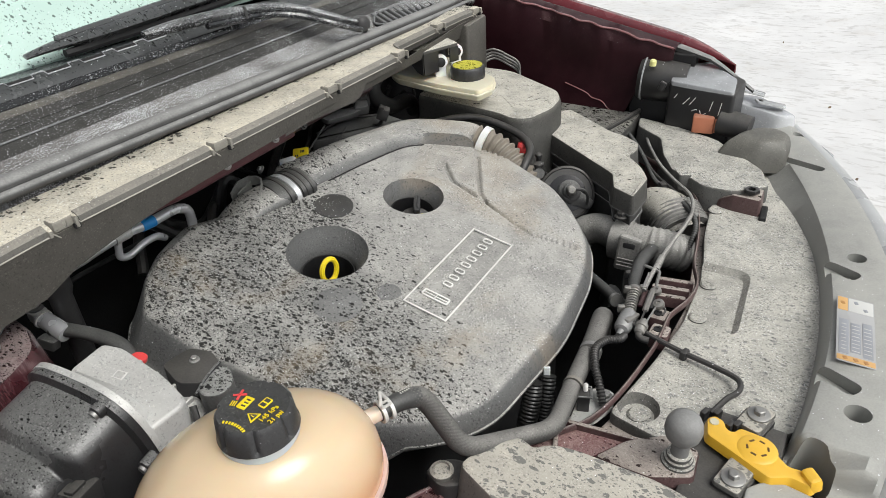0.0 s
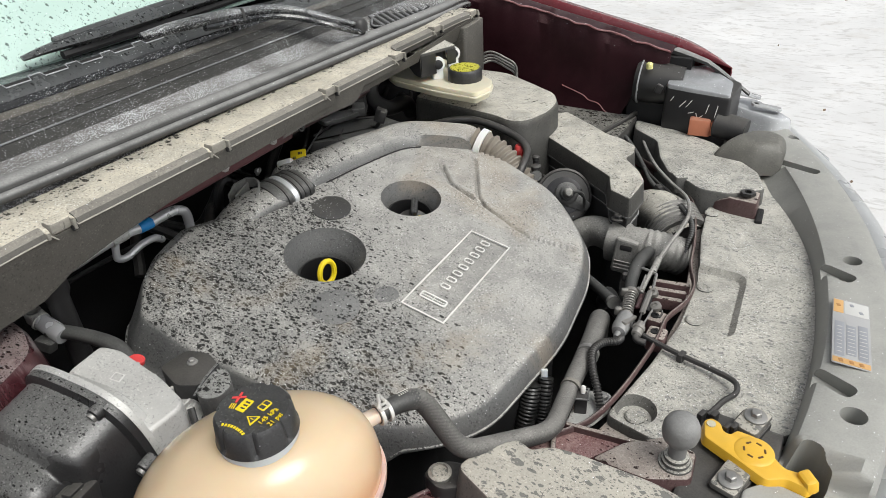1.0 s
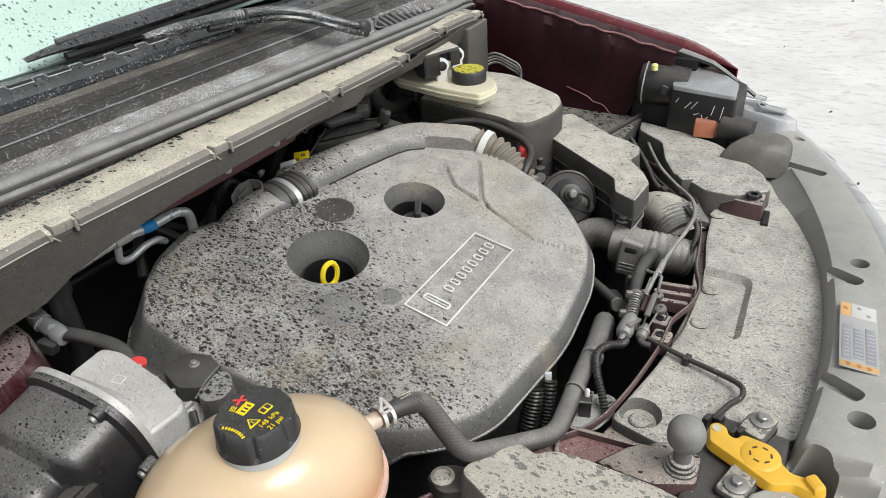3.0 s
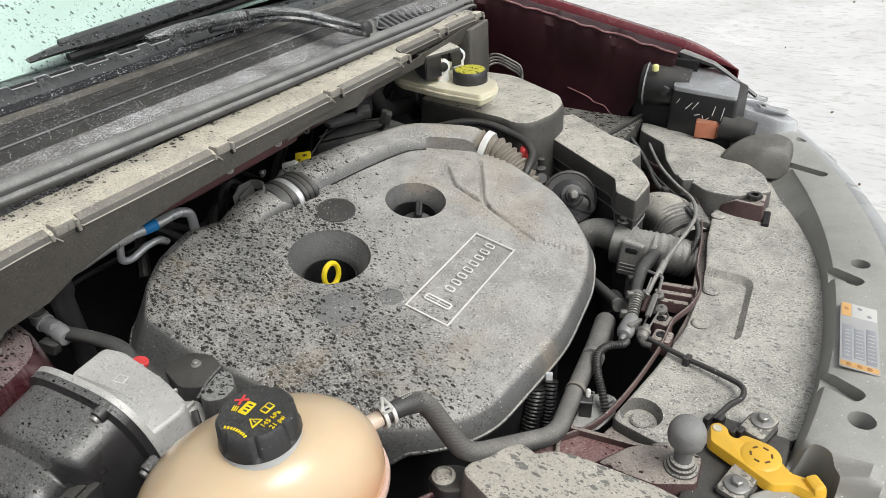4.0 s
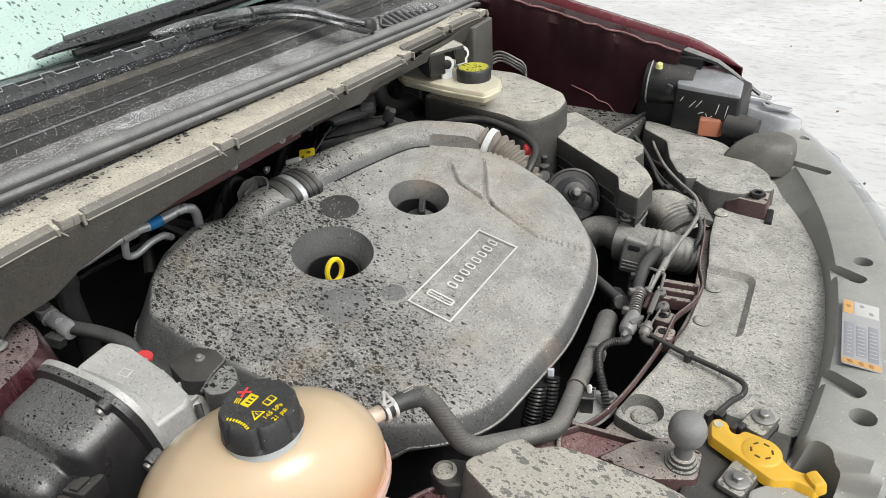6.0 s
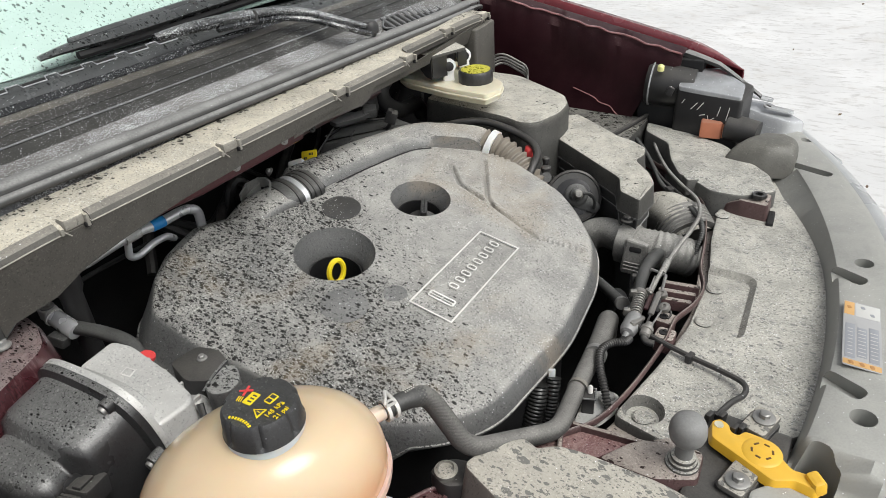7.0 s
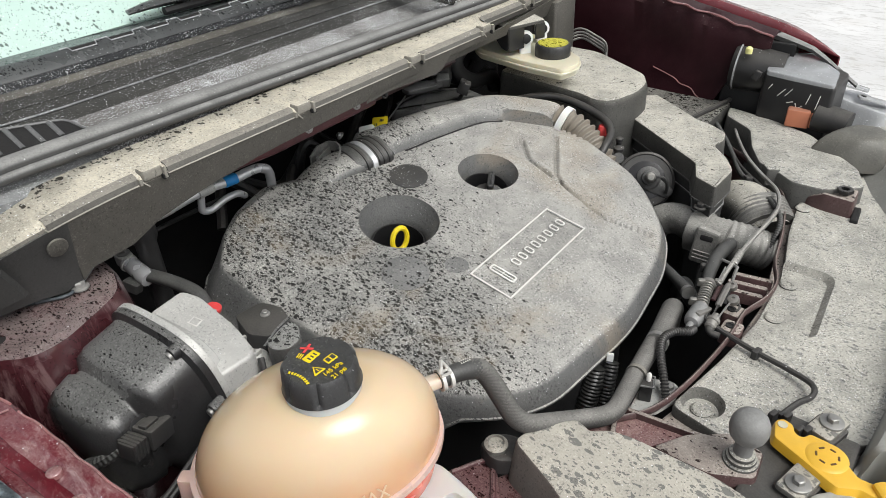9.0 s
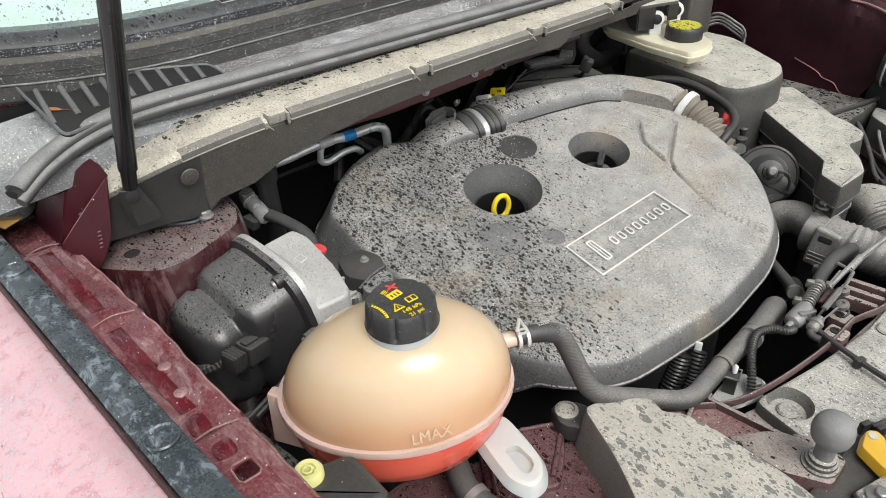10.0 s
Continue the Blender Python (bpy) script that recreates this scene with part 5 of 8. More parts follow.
SEAM = 1.000
CAPX, CAPY = 0.012, -0.019
up = [(math.cos(t) ** 0.8, SEAM + 0.094 * math.sin(t), CAPX * math.sin(t), CAPY * math.sin(t) ** 2) for t in np.linspace(0, 1.30, 16)]
down = [(0.50, 0.930, 0, 0), (0.72, 0.933, 0, 0), (0.86, 0.944, 0, 0), (0.95, 0.963, 0, 0), (0.99, 0.983, 0, 0), (1.0, SEAM, 0, 0)]
part("upper_shell", egg(up, 0.112, 0.086), TANK, res, "translucent amber upper half", sharp=70)
part("lower_shell", egg(down, 0.1115, 0.0855), COOLANT, res, "lower half showing red coolant", sharp=70)
part("seam", egg([(1.0, SEAM - 0.004, 0, 0), (1.035, SEAM - 0.004, 0, 0), (1.04, SEAM, 0, 0), (1.035, SEAM + 0.004, 0, 0), (1.0, SEAM + 0.0045, 0, 0)], 0.112, 0.086), PINKISH, res)
capm = tankm @ pose(CAPX, CAPY, 0)
part("neck", lathe([(0.040, 1.076), (0.0335, 1.085), (0.0322, 1.091), (0.031, 1.098)], capm, 36), MILKY, res)
capo = part("cap", lathe([(0.0310, 1.095), (0.0335, 1.097), (0.0325, 1.100), (0.0312, 1.1165), (0.0285, 1.1203), (0.0, 1.1210)], capm, 112,
            wave=lambda t, j: 1 - (0.075 * max(0, math.cos(7 * t)) ** 8 if 2 <= j <= 4 else 0)), CAPBLACK, res, "ribbed black pressure cap with yellow warnings")
for text, m in (("145 kPa", pose(0.2195, -0.4149, 1.1215, 0, 0, 87)), ("21 psi", pose(0.2267, -0.4150, 1.1215, 0, 0, 87))):
    writing(text, 0.0060, m @ pose(0.0012, -0.001, 0), LEMON, capo, "warning_text")
m = pose(0.1956, -0.4140, 1.1215, 0, 0, 94)
part("warning_mark", box((0.0135, 0.0085, 0.0006), m, 0.0008), LEMON, capo)
for k in range(3):
    part("mark_slot", box((0.0014, 0.0040, 0.0008), m @ pose(-0.0034 + 0.0034 * k, -0.001, 0.0002), 0.0002), CAPBLACK, capo)
    part("warning_wave", box((0.0008, 0.0055, 0.0006), pose(0.1876, -0.4190, 1.1215, 0, 0, 108) @ pose(0, 0.0018 * (k - 1), 0, 0, 0, 90), 0.0002), LEMON, capo)
m = pose(0.2100, -0.4063, 1.1215, 0, 0, 88)
part("warning_book", box((0.0105, 0.0075, 0.0006), m, 0.0012), LEMON, capo)
for k in (-1, 1):
    part("book_page", box((0.0036, 0.0052, 0.0008), m @ pose(0.0024 * k, 0, 0.0002), 0.0004), CAPBLACK, capo)
m = pose(0.1854, -0.4096, 1.1215, 0, 0, 81)
for a in (28, -48):
    part("warning_cross", box((0.0115, 0.0020, 0.0008), m @ pose(0, 0, 0.0002, 0, 0, a), 0.0004), RED, capo)
m = pose(0.2110, -0.4222, 1.1215, 0, 0, 87)
part("warning_triangle", slab(fillet([(-0.0058, -0.0045), (0.0058, -0.0045), (0, 0.0055)], 0.001, 2), -0.0003, 0.0003, 0.0001, m=m), LEMON, capo)
part("triangle_field", slab([(-0.0036, -0.0032), (0.0036, -0.0032), (0, 0.0033)], -0.0003, 0.0005, 0.0001, m=m), CAPBLACK, capo)
part("triangle_stroke", box((0.0009, 0.0036, 0.0012), m @ pose(0, -0.0008, 0), 0.0002), LEMON, capo)
code = pose(0.2057, -0.4349, 1.1215, 0, 0, -178)
for k in range(9):
    a = (k - 4) * 6.5
    part("code_bar", box((0.0016, 0.0026, 0.0006), code @ pose((k - 4) * 0.0026, 0.00012 * (k - 4) ** 2, 0, 0, 0, a), 0.0003), LEMON, capo)
part("spout", tube([(0.205, -0.345, 1.018), (0.221, -0.312, 1.020), (0.232, -0.288, 1.020)], [0.0105, 0.0085, 0.0078], 14), SPOUT, res, "straight translucent spout")
bm = slab(fillet([(0.236, -0.372), (0.252, -0.336), (0.285, -0.338), (0.315, -0.343), (0.330, -0.358), (0.330, -0.374), (0.312, -0.384), (0.28, -0.380)], 0.014, 5), 0.945, 0.957, 0.005, draft=0.004, top=lambda x, y: -0.15 * (x - 0.29))
lug = part("mounting_lug", bm, MILKY, res, "milky plastic mounting lug with a slot")
cut(lug, slab(fillet([(0.283, -0.366), (0.288, -0.352), (0.312, -0.352), (0.318, -0.364), (0.312, -0.370)], 0.006), 0.949, 1.1, 0.001))
part("side_fin", slab(fillet([(0.083, -0.500), (0.090, -0.512), (0.128, -0.490), (0.122, -0.476)], 0.004), 0.92, 0.985, 0.002, draft=0.004), PINKISH, res)
writing("LMAX", 0.0140, tankm @ pose(0.028, -0.0868, 1.020, 66, 0, 12), TANKMARK, res, "level_mark", 0.0006)
part("level_line", box((0.040, 0.0012, 0.0012), tankm @ pose(0.028, -0.0868, 1.020, 66, 0, 12) @ pose(0, -0.0095, 0), 0.0004), TANKMARK, res)

hose = thing("coolant_hose", (0.25, -0.20, 0.90), "grey braided overflow hose from the expansion tank", "hose")
RUN = bent([(0.241, -0.264, 1.0170), (0.248, -0.250, 1.0125), (0.288, -0.241, 0.945), (0.347, -0.142, 0.912), (0.331, -0.030, 0.897), (0.321, 0.060, 0.887), (0.310, 0.124, 0.878), (0.303, 0.142, 0.85), (0.300, 0.150, 0.82)], 0.022)
part("hose_body", braided(RUN, [0.0104, 0.0108, 0.0108, 0.0108, 0.0108, 0.0108, 0.0112, 0.0118, 0.013, 0.0145, 0.015, 0.015]), HOSE, hose, sharp=80)
END = [Vector((0.228, -0.297, 1.020)), Vector((0.236, -0.277, 1.020)), Vector((0.242, -0.263, 1.0170)), Vector((0.2455, -0.2555, 1.0145))]
part("hose_end", tube(END, [0.0090, 0.0094, 0.0100, 0.0102], 22, 5), RUBBER, hose, "smooth rubber end with pale print")
ENDM = aim((0.2405, -0.2665, 1.0197), (0.4, 1, 0))
for row, n in ((64, 6), (88, 5)):
    for k in range(n):
        a = radians(row)
        part("print_bar", box((0.0022, 0.0011, 0.0004), ENDM @ pose(0.0100 * math.cos(a), 0.0100 * math.sin(a), -0.006 + 0.0024 * k) @ Matrix.Rotation(a - math.pi / 2, 4, "Z") @ Matrix.Rotation(radians(-90), 4, "X"), 0.0003), PRINT, hose)
part("hose_band", lathe([(0.0122, -0.003), (0.0132, -0.003), (0.0132, 0.003), (0.0122, 0.003)], aim((0.3355, -0.055, 0.901), (-0.05, 1, -0.12)), 20), RIMGREY, hose)
cm = aim((0.231, -0.291, 1.020), (0.4, 1, 0))
for dz in (-0.006, 0.003):
    part("clamp_band", lathe([(0.0100, dz), (0.0114, dz), (0.0114, dz + 0.0036), (0.0100, dz + 0.0036)], cm, 24), ZINC, hose)
for dx in (-0.006, 0.0):
    part("clamp_bridge", box((0.0030, 0.0016, 0.012), cm @ pose(dx, 0.0104, -0.0005), 0.0006), ZINC, hose)
part("clamp_loop", tube([cm @ Vector(p) for p in ((-0.0050, 0.0100, -0.0055), (-0.0085, 0.0185, -0.0085), (-0.0070, 0.0215, -0.0065), (0.0020, 0.0225, -0.0020), (0.0035, 0.0205, -0.0005), (0.0015, 0.0110, 0.0045))], 0.0017, 8, 1, smooth=False), ZINC, hose)
part("hose_sleeve", lathe([(0.0135, -0.004), (0.0150, -0.004), (0.0150, 0.004), (0.0135, 0.004)], aim((0.3285, 0.022, 0.8935), (-0.17, 1, -0.13)), 20), STEEL, hose)

# ---- engine mount canister ----
mount = thing("engine_mount", (-0.06, -0.42, 0.85), "black plastic canister with a cast aluminium end", "engine mount")
AX = Vector((-0.07, 1.0, 0.14)).normalized()
C = Vector((-0.060, -0.415, 0.962))
cmx = aim(C, AX) @ Matrix.Scale(0.98, 4)
SQ = lambda t, j: (abs(math.cos(t)) ** 3.2 + abs(0.98 * math.sin(t)) ** 3.2) ** (-1 / 3.2)
part("canister", lathe([(0.0, -0.128), (0.035, -0.127), (0.055, -0.120), (0.063, -0.106), (0.066, -0.085), (0.062, -0.079), (0.063, -0.074), (0.073, -0.068), (0.077, -0.055), (0.079, -0.012), (0.086, -0.008), (0.086, 0.0)], cmx, 56, wave=SQ), CANBLACK, mount, "glossy dusty black plastic canister", sharp=50)
part("flange", lathe([(0.076, 0.0), (0.087, 0.0), (0.087, 0.007), (0.076, 0.007)], cmx, 56, wave=SQ), ALU, mount)
bm = slab(fillet([(-0.066, -0.040), (-0.056, -0.060), (0.025, -0.062), (0.045, -0.026), (0.054, 0.026), (0.050, 0.056), (-0.026, 0.060), (-0.060, 0.040)], 0.018), 0.006, 0.026, 0.006, draft=0.006, m=cmx)
part("aluminium_end", bm, ALU, mount, "pale cast aluminium housing")
bm = slab(fillet([(-0.113, -0.359), (-0.092, -0.349), (-0.031, -0.348), (0.007, -0.354), (0.014, -0.364), (0.012, -0.408), (-0.042, -0.408), (-0.108, -0.406)], 0.007), 0.925, 1.022, 0.004, draft=0.004, top=lambda x, y: -0.27 * (x + 0.117))
part("aluminium_block", bm, ALU, mount, "flat-topped cast aluminium block")
for k in range(4):
    part("casting_rib", box((0.004, 0.05, 0.05), pose(-0.085 + 0.026 * k, -0.366, 0.972 - 0.007 * k, 0, 15, 0), 0.0015), ALU, mount)
bm = slab(fillet([(-0.085, -0.060), (-0.020, -0.072), (0.0, -0.02), (-0.07, 0.0)], 0.012), 0.055, 0.078, 0.006, m=cmx)
part("lower_boss", bm, ALU, mount)
for p in (Vector((-0.143, -0.432, 1.014)), Vector((-0.009, -0.431, 1.032)), Vector((0.030, -0.425, 0.970))):
    part("bolt_boss", lathe([(0.010, -0.012), (0.0125, -0.010), (0.013, 0.012), (0.012, 0.014)], aim(p, AX) @ Matrix.Scale(0.66, 4), 16), CANBLACK, mount)
    part("flange_bolt", lathe([(0.0, -0.016), (0.007, -0.016), (0.008, -0.014), (0.008, 0.0)], aim(p, AX) @ Matrix.Scale(0.7, 4), 12), STEEL, mount)
for k in range(2):
    part("print_square", box((0.012 - 0.003 * k, 0.012 - 0.003 * k, 0.0006), pose(-0.064, -0.377, 1.0082 + 0.0004 * k, 0, 15, 20), 0.0005), (PRINT, ALU)[k], mount)
PLUG = pose(0.016, -0.497, 0.982, 0, 8, 106)
plug = part("plug", box((0.030, 0.026, 0.022), PLUG @ pose(0.010, 0, 0), 0.003), MATTE, mount)
part("plug_end", box((0.020, 0.022, 0.018), PLUG @ pose(-0.016, 0, 0), 0.003), BLACK, plug)
part("plug_latch", box((0.018, 0.010, 0.004), PLUG @ pose(0.006, 0, 0.012), 0.001), MATTE, plug)
for k in range(4):
    part("plug_rib", box((0.003, 0.0235, 0.0195), PLUG @ pose(-0.022 + 0.004 * k, 0, 0), 0.001), MATTE, plug)
part("plug_loom", tube([(0.004, -0.516, 0.975), (-0.008, -0.535, 0.965), (-0.03, -0.545, 0.95), (-0.05, -0.55, 0.92)], 0.006, 8, 6, ribs=0.005, depth=0.001), RUBBER, plug, "taped black wire loom")
part("red_cap", lathe([(0.0095, -0.004), (0.0095, 0.0005), (0.0085, 0.0015), (0, 0.0018)], pose(-0.102, -0.331, 0.982, -14, 12, 0), 22), RED, mount)
bm = slab(fillet([(-0.060, -0.331), (-0.056, -0.294), (-0.026, -0.285), (-0.002, -0.295), (0.006, -0.330), (-0.018, -0.343)], 0.008), 0.93, 0.988, 0.0025)
part("mount_bracket", bm, MATTE, mount, "black steel mounting bracket")
bolt(mount, (-0.031, -0.307, 0.988), 0.004)
bm = slab(fillet([(0.009, -0.340), (0.001, -0.300), (0.017, -0.297), (0.040, -0.313), (0.042, -0.334), (0.026, -0.346)], 0.009), 0.955, 0.990, 0.0025)
part("rubber_bush", bm, SPATTEREDBUSH, mount, "spattered rubber bush")
part("bracket_fold", tube([(0.014, -0.345, 0.987), (0.006, -0.322, 0.990), (0.000, -0.297, 0.990)], 0.0022, 8, 5), CANBLACK, mount)
part("edge_pipe", tube([(0.012, -0.352, 0.975), (0.020, -0.357, 0.965), (0.028, -0.362, 0.95), (0.035, -0.375, 0.93)], 0.004, 8, 5), BLACK, mount)
part("cable", tube([(0.02, -0.345, 0.96), (0.07, -0.37, 0.95), (0.05, -0.47, 0.93), (0.04, -0.54, 0.92)], 0.003, 6), BLACK, mount)

# ---- inner wing shelf and tie rods beside the tank ----
shelf = thing("wing_shelf", (0.02, -0.53, 0.86), "dark splashed inner wing shelf below the wiring plug", "shelf")
part("shelf_top", slab(fillet([(-0.09, -0.565), (-0.05, -0.525), (0.03, -0.52), (0.11, -0.505), (0.20, -0.50), (0.20, -0.575), (-0.02, -0.58)], 0.012), 0.86, 0.905, 0.006), GRIMYTRAY, shelf)
rods = thing("tie_rods", (0.08, -0.48, 0.9), "two thin dark steel pipes beside the expansion tank", "pipes")
for line in ([(0.058, -0.534, 0.930), (0.053, -0.503, 0.938), (0.043, -0.463, 0.948), (0.036, -0.424, 0.960), (0.018, -0.382, 0.955)], [(0.059, -0.517, 0.930), (0.053, -0.488, 0.938), (0.045, -0.458, 0.944), (0.036, -0.426, 0.944)]):
    part("pipe", tube(line, 0.0034, 8, 5), BLACK, rods)

# ---- brake fluid reservoir ----
brake = thing("brake_fluid_reservoir", (-0.16, 0.51, 1.03), "cream plastic brake fluid reservoir with a black cap", "brake reservoir")
bm = slab(fillet([(-0.299, 0.478), (-0.261, 0.450), (-0.15, 0.430), (-0.058, 0.426), (-0.050, 0.470), (-0.064, 0.506), (-0.14, 0.556), (-0.22, 0.590), (-0.30, 0.565)], 0.008), 1.044, 1.066, 0.003, draft=-0.003)
slab(offset(fillet([(-0.299, 0.478), (-0.261, 0.450), (-0.15, 0.430), (-0.058, 0.426), (-0.050, 0.470), (-0.064, 0.506), (-0.14, 0.556), (-0.22, 0.590), (-0.30, 0.565)], 0.008), 0.0025), 1.054, 1.057, 0.001, into=bm)
part("tank", bm, CREAM, brake)
bcm = pose(-0.117, 0.491, 0)
bcap = part("cap", lathe([(0.033, 1.064), (0.034, 1.066), (0.034, 1.085), (0.031, 1.089), (0, 1.089)], bcm, 40, wave=lambda t, j: 1 + (0.02 * math.cos(24 * t) if 0 < j < 3 else 0)), CAPBLACK, brake, "black screw cap with yellow print")
part("cap_print", lathe([(0.029, 1.0885), (0.029, 1.0898), (0, 1.0898)], bcm, 28), surface("yellow_print", (0.5, 0.47, 0.05), 0.5, drops=0.9, drop_scale=160.0, bump=0.05), bcap, "dotted yellow warning print")
plate = part("bracket", slab(fillet([(-0.236, 0.439), (-0.178, 0.428), (-0.148, 0.510), (-0.206, 0.545)], 0.004), 1.119, 1.125, 0.002), DUSTY, brake, "dusty bracket plate above the reservoir")
for q in (((-0.232, 0.440, 1.119), (-0.179, 0.430, 1.119), (-0.179, 0.430, 1.078), (-0.195, 0.433, 1.082), (-0.215, 0.437, 1.100)), ((-0.178, 0.431, 1.119), (-0.166, 0.465, 1.119), (-0.166, 0.465, 1.078), (-0.178, 0.431, 1.078)), ((-0.157, 0.490, 1.119), (-0.149, 0.510, 1.119), (-0.149, 0.510, 1.09), (-0.157, 0.490, 1.09))):
    bm = bmesh.new()
    bm.faces.new([bm.verts.new(p) for p in q])
    part("bracket_wall", solid(bm, 0.002), BLACK, brake, "black bracket side")
# Black block painted in for the shaded hollow of the bracket.
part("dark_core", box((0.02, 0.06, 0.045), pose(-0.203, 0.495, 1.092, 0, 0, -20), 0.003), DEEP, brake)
for x, y in ((-0.170, 0.474), (-0.178, 0.548)):
    lm = aim((x, y, 1.094), (0.75, -0.62, 0.1))
    bm = lathe([(0.015, -0.004), (0.0155, 0.0), (0.015, 0.005), (0.010, 0.006)], lm, 20)
    box((0.022, 0.03, 0.008), lm @ pose(0, -0.018, 0), 0.002, into=bm)
    lug = part("lug", bm, WHITE, brake, "white plastic lug")
    part("lug_pin", lathe([(0.0092, 0.003), (0.0092, 0.009), (0.006, 0.011), (0, 0.011)], lm, 16), DEEP, lug)

# ---- battery and fuse box covers ----
bat = thing("battery_cover", (-0.02, 0.56, 0.85), "dusty black plastic battery cover with a sloping lid", "battery cover")
bm = slab(fillet([(-0.24, 0.482), (-0.172, 0.474), (-0.035, 0.458), (0.004, 0.441), (0.036, 0.455), (0.054, 0.52), (0.049, 0.575), (0.024, 0.62), (-0.12, 0.70), (-0.24, 0.70)], 0.018), 0.80, 1.018, 0.014, draft=0.006)
part("lid", bm, DUSTY, bat)
for k in range(3):
    part("raised_letter_bar", box((0.012, 0.003, 0.001), pose(-0.01 + k * 0.018, 0.555 - k * 0.004, 1.0185, 0, 0, 70), 0.0008), DUSTY, bat)
fuse = thing("fuse_box", (0.14, 0.50, 0.80), "dusty black plastic fuse box with a stepped lid", "fuse box")
FB = fillet([(0.016, 0.544), (0.014, 0.640), (0.035, 0.660), (0.118, 0.605), (0.154, 0.579), (0.179, 0.574), (0.217, 0.549), (0.226, 0.516), (0.219, 0.487), (0.256, 0.448), (0.278, 0.411), (0.276, 0.338), (0.236, 0.357), (0.217, 0.404), (0.198, 0.418)], [0.006, 0.006, 0.006, 0.02, 0.02, 0.02, 0.008, 0.008, 0.008, 0.01, 0.01, 0.006, 0.006, 0.006, 0.006])
FBODY = offset(FB, -0.004)
part("lid", slab(FB, 0.926, 0.962, 0.003, draft=0.003), DUSTY, fuse)
part("body", slab(FBODY, 0.72, 0.928, 0.002), DARKDUCT, fuse)
part("lid_rim", slab(offset(FB, 0.0035), 0.924, 0.9272, 0.001), SEALR, fuse)
bolt(fuse, (0.258, 0.340, 0.918), 0.007, None, BLACK, "lid_screw")

part("hinge_line", slab(offset(FBODY, 0.002), 0.898, 0.901, 0.001), SEALR, fuse)
ledge = thing("battery_tray", (0.09, 0.72, 0.80), "dusty black plastic battery tray beside the inner wing", "battery tray")
part("shelf", slab(fillet([(-0.10, 0.66), (0.05, 0.62), (0.15, 0.62), (0.15, 0.79), (-0.10, 0.79)], 0.01), 0.85, 0.925, 0.005), GRIMYTRAY, ledge)
part("shelf_rib", tube([(0.11, 0.64, 0.928), (0.13, 0.72, 0.930), (0.145, 0.79, 0.93)], 0.005, 8), MATTE, ledge)

# ---- horn ----
horn = thing("vacuum_pump", (0.13, 0.41, 0.80), "round black vacuum pump with a ribbed face", "pump")
hm = aim((0.136, 0.402, 0.905), (0.45, -0.75, 0.5))
part("drum", lathe([(0.046, -0.05), (0.048, -0.006), (0.044, 0.0), (0.030, 0.003), (0.0, 0.004)], hm, 40), STRUTBLACK, horn)
part("rim", lathe([(0.0455, -0.006), (0.051, -0.006), (0.051, 0.002), (0.047, 0.004), (0.0455, 0.002)], hm, 40), MATTE, horn, "raised black rim")
part("boss", lathe([(0.021, 0.002), (0.021, 0.010), (0.018, 0.012), (0.013, 0.012), (0.013, 0.022), (0.009, 0.024), (0, 0.024)], hm @ pose(0.004, 0.004, 0), 26), DARKDUCT, horn, "grey hub of the pump")
part("hub_cap", lathe([(0.008, 0.022), (0.0095, 0.026), (0.008, 0.034), (0.005, 0.037), (0, 0.037)], hm @ pose(0.004, 0.004, 0), 18), INTAKE, horn)
part("strap", slab(fillet([(-0.052, -0.010), (-0.010, -0.016), (0.012, -0.012), (0.012, 0.014), (-0.010, 0.016), (-0.050, 0.008)], 0.008), 0.003, 0.007, 0.002, m=hm @ pose(0, 0, 0, 0, 0, 150)), DARKDUCT, horn, "dusty strap across the pump")
part("spill_pipe", tube([hm @ Vector(p) for p in ((0.012, 0.006, 0.030), (0.026, 0.004, 0.030), (0.034, -0.008, 0.022), (0.034, -0.022, 0.012))], 0.0028, 8, 6), RUBBER, horn)
for at, r in (((0.068, 0.426, 0.955), 0.0055), ((0.076, 0.409, 0.945), 0.0075)):
    part("post", lathe([(r, -0.03), (r, 0.0), (r * 1.25, 0.001), (r * 1.25, 0.006), (r * 0.8, 0.008), (0, 0.008)], Matrix.Translation(at), 16), MATTE, horn)
part("post_ring", lathe([(0.006, -0.003), (0.010, -0.003), (0.010, 0.003), (0.006, 0.003)], aim((0.081, 0.400, 0.935), (0.4, -0.7, 0.5)), 20), DARKDUCT, horn)
for k in range(3):
    part("pump_wire", tube([(0.085, 0.406, 0.930), (0.100, 0.398, 0.925), (0.108, 0.399, 0.915)] if k == 0 else [Vector(p) + Vector((0.006 * k, 0.004 * k, 0.0)) for p in [(0.081, 0.414, 0.930), (0.096, 0.402, 0.925), (0.102, 0.400, 0.915)]], 0.0022, 6, 4), MATTE, horn)

# ---- intake hoses ----
intake = thing("intake_hose", (0.27, 0.38, 0.80), "grey rubber intake hose with a clamp connector", "hose")
part("elbow", tube([(0.17, 0.36, 0.82), (0.185, 0.365, 0.855), (0.215, 0.37, 0.868), (0.26, 0.355, 0.868)], 0.027, 18, 8), INTAKE, intake)
part("coupling", lathe([(0.030, -0.03), (0.036, -0.028), (0.036, 0.0), (0.033, 0.002), (0.033, 0.035), (0.030, 0.037)], aim((0.275, 0.35, 0.868), (1, -0.05, 0)), 28), INTAKE, intake)
TAB = pose(0.283, 0.316, 0.868, 74, 0, 2)
part("lock_tab", slab(fillet([(-0.019, -0.030), (0.019, -0.030), (0.021, 0.026), (-0.017, 0.030)], 0.006), -0.010, 0.010, 0.004, m=TAB), INTAKE, intake, "hanging lock tab")
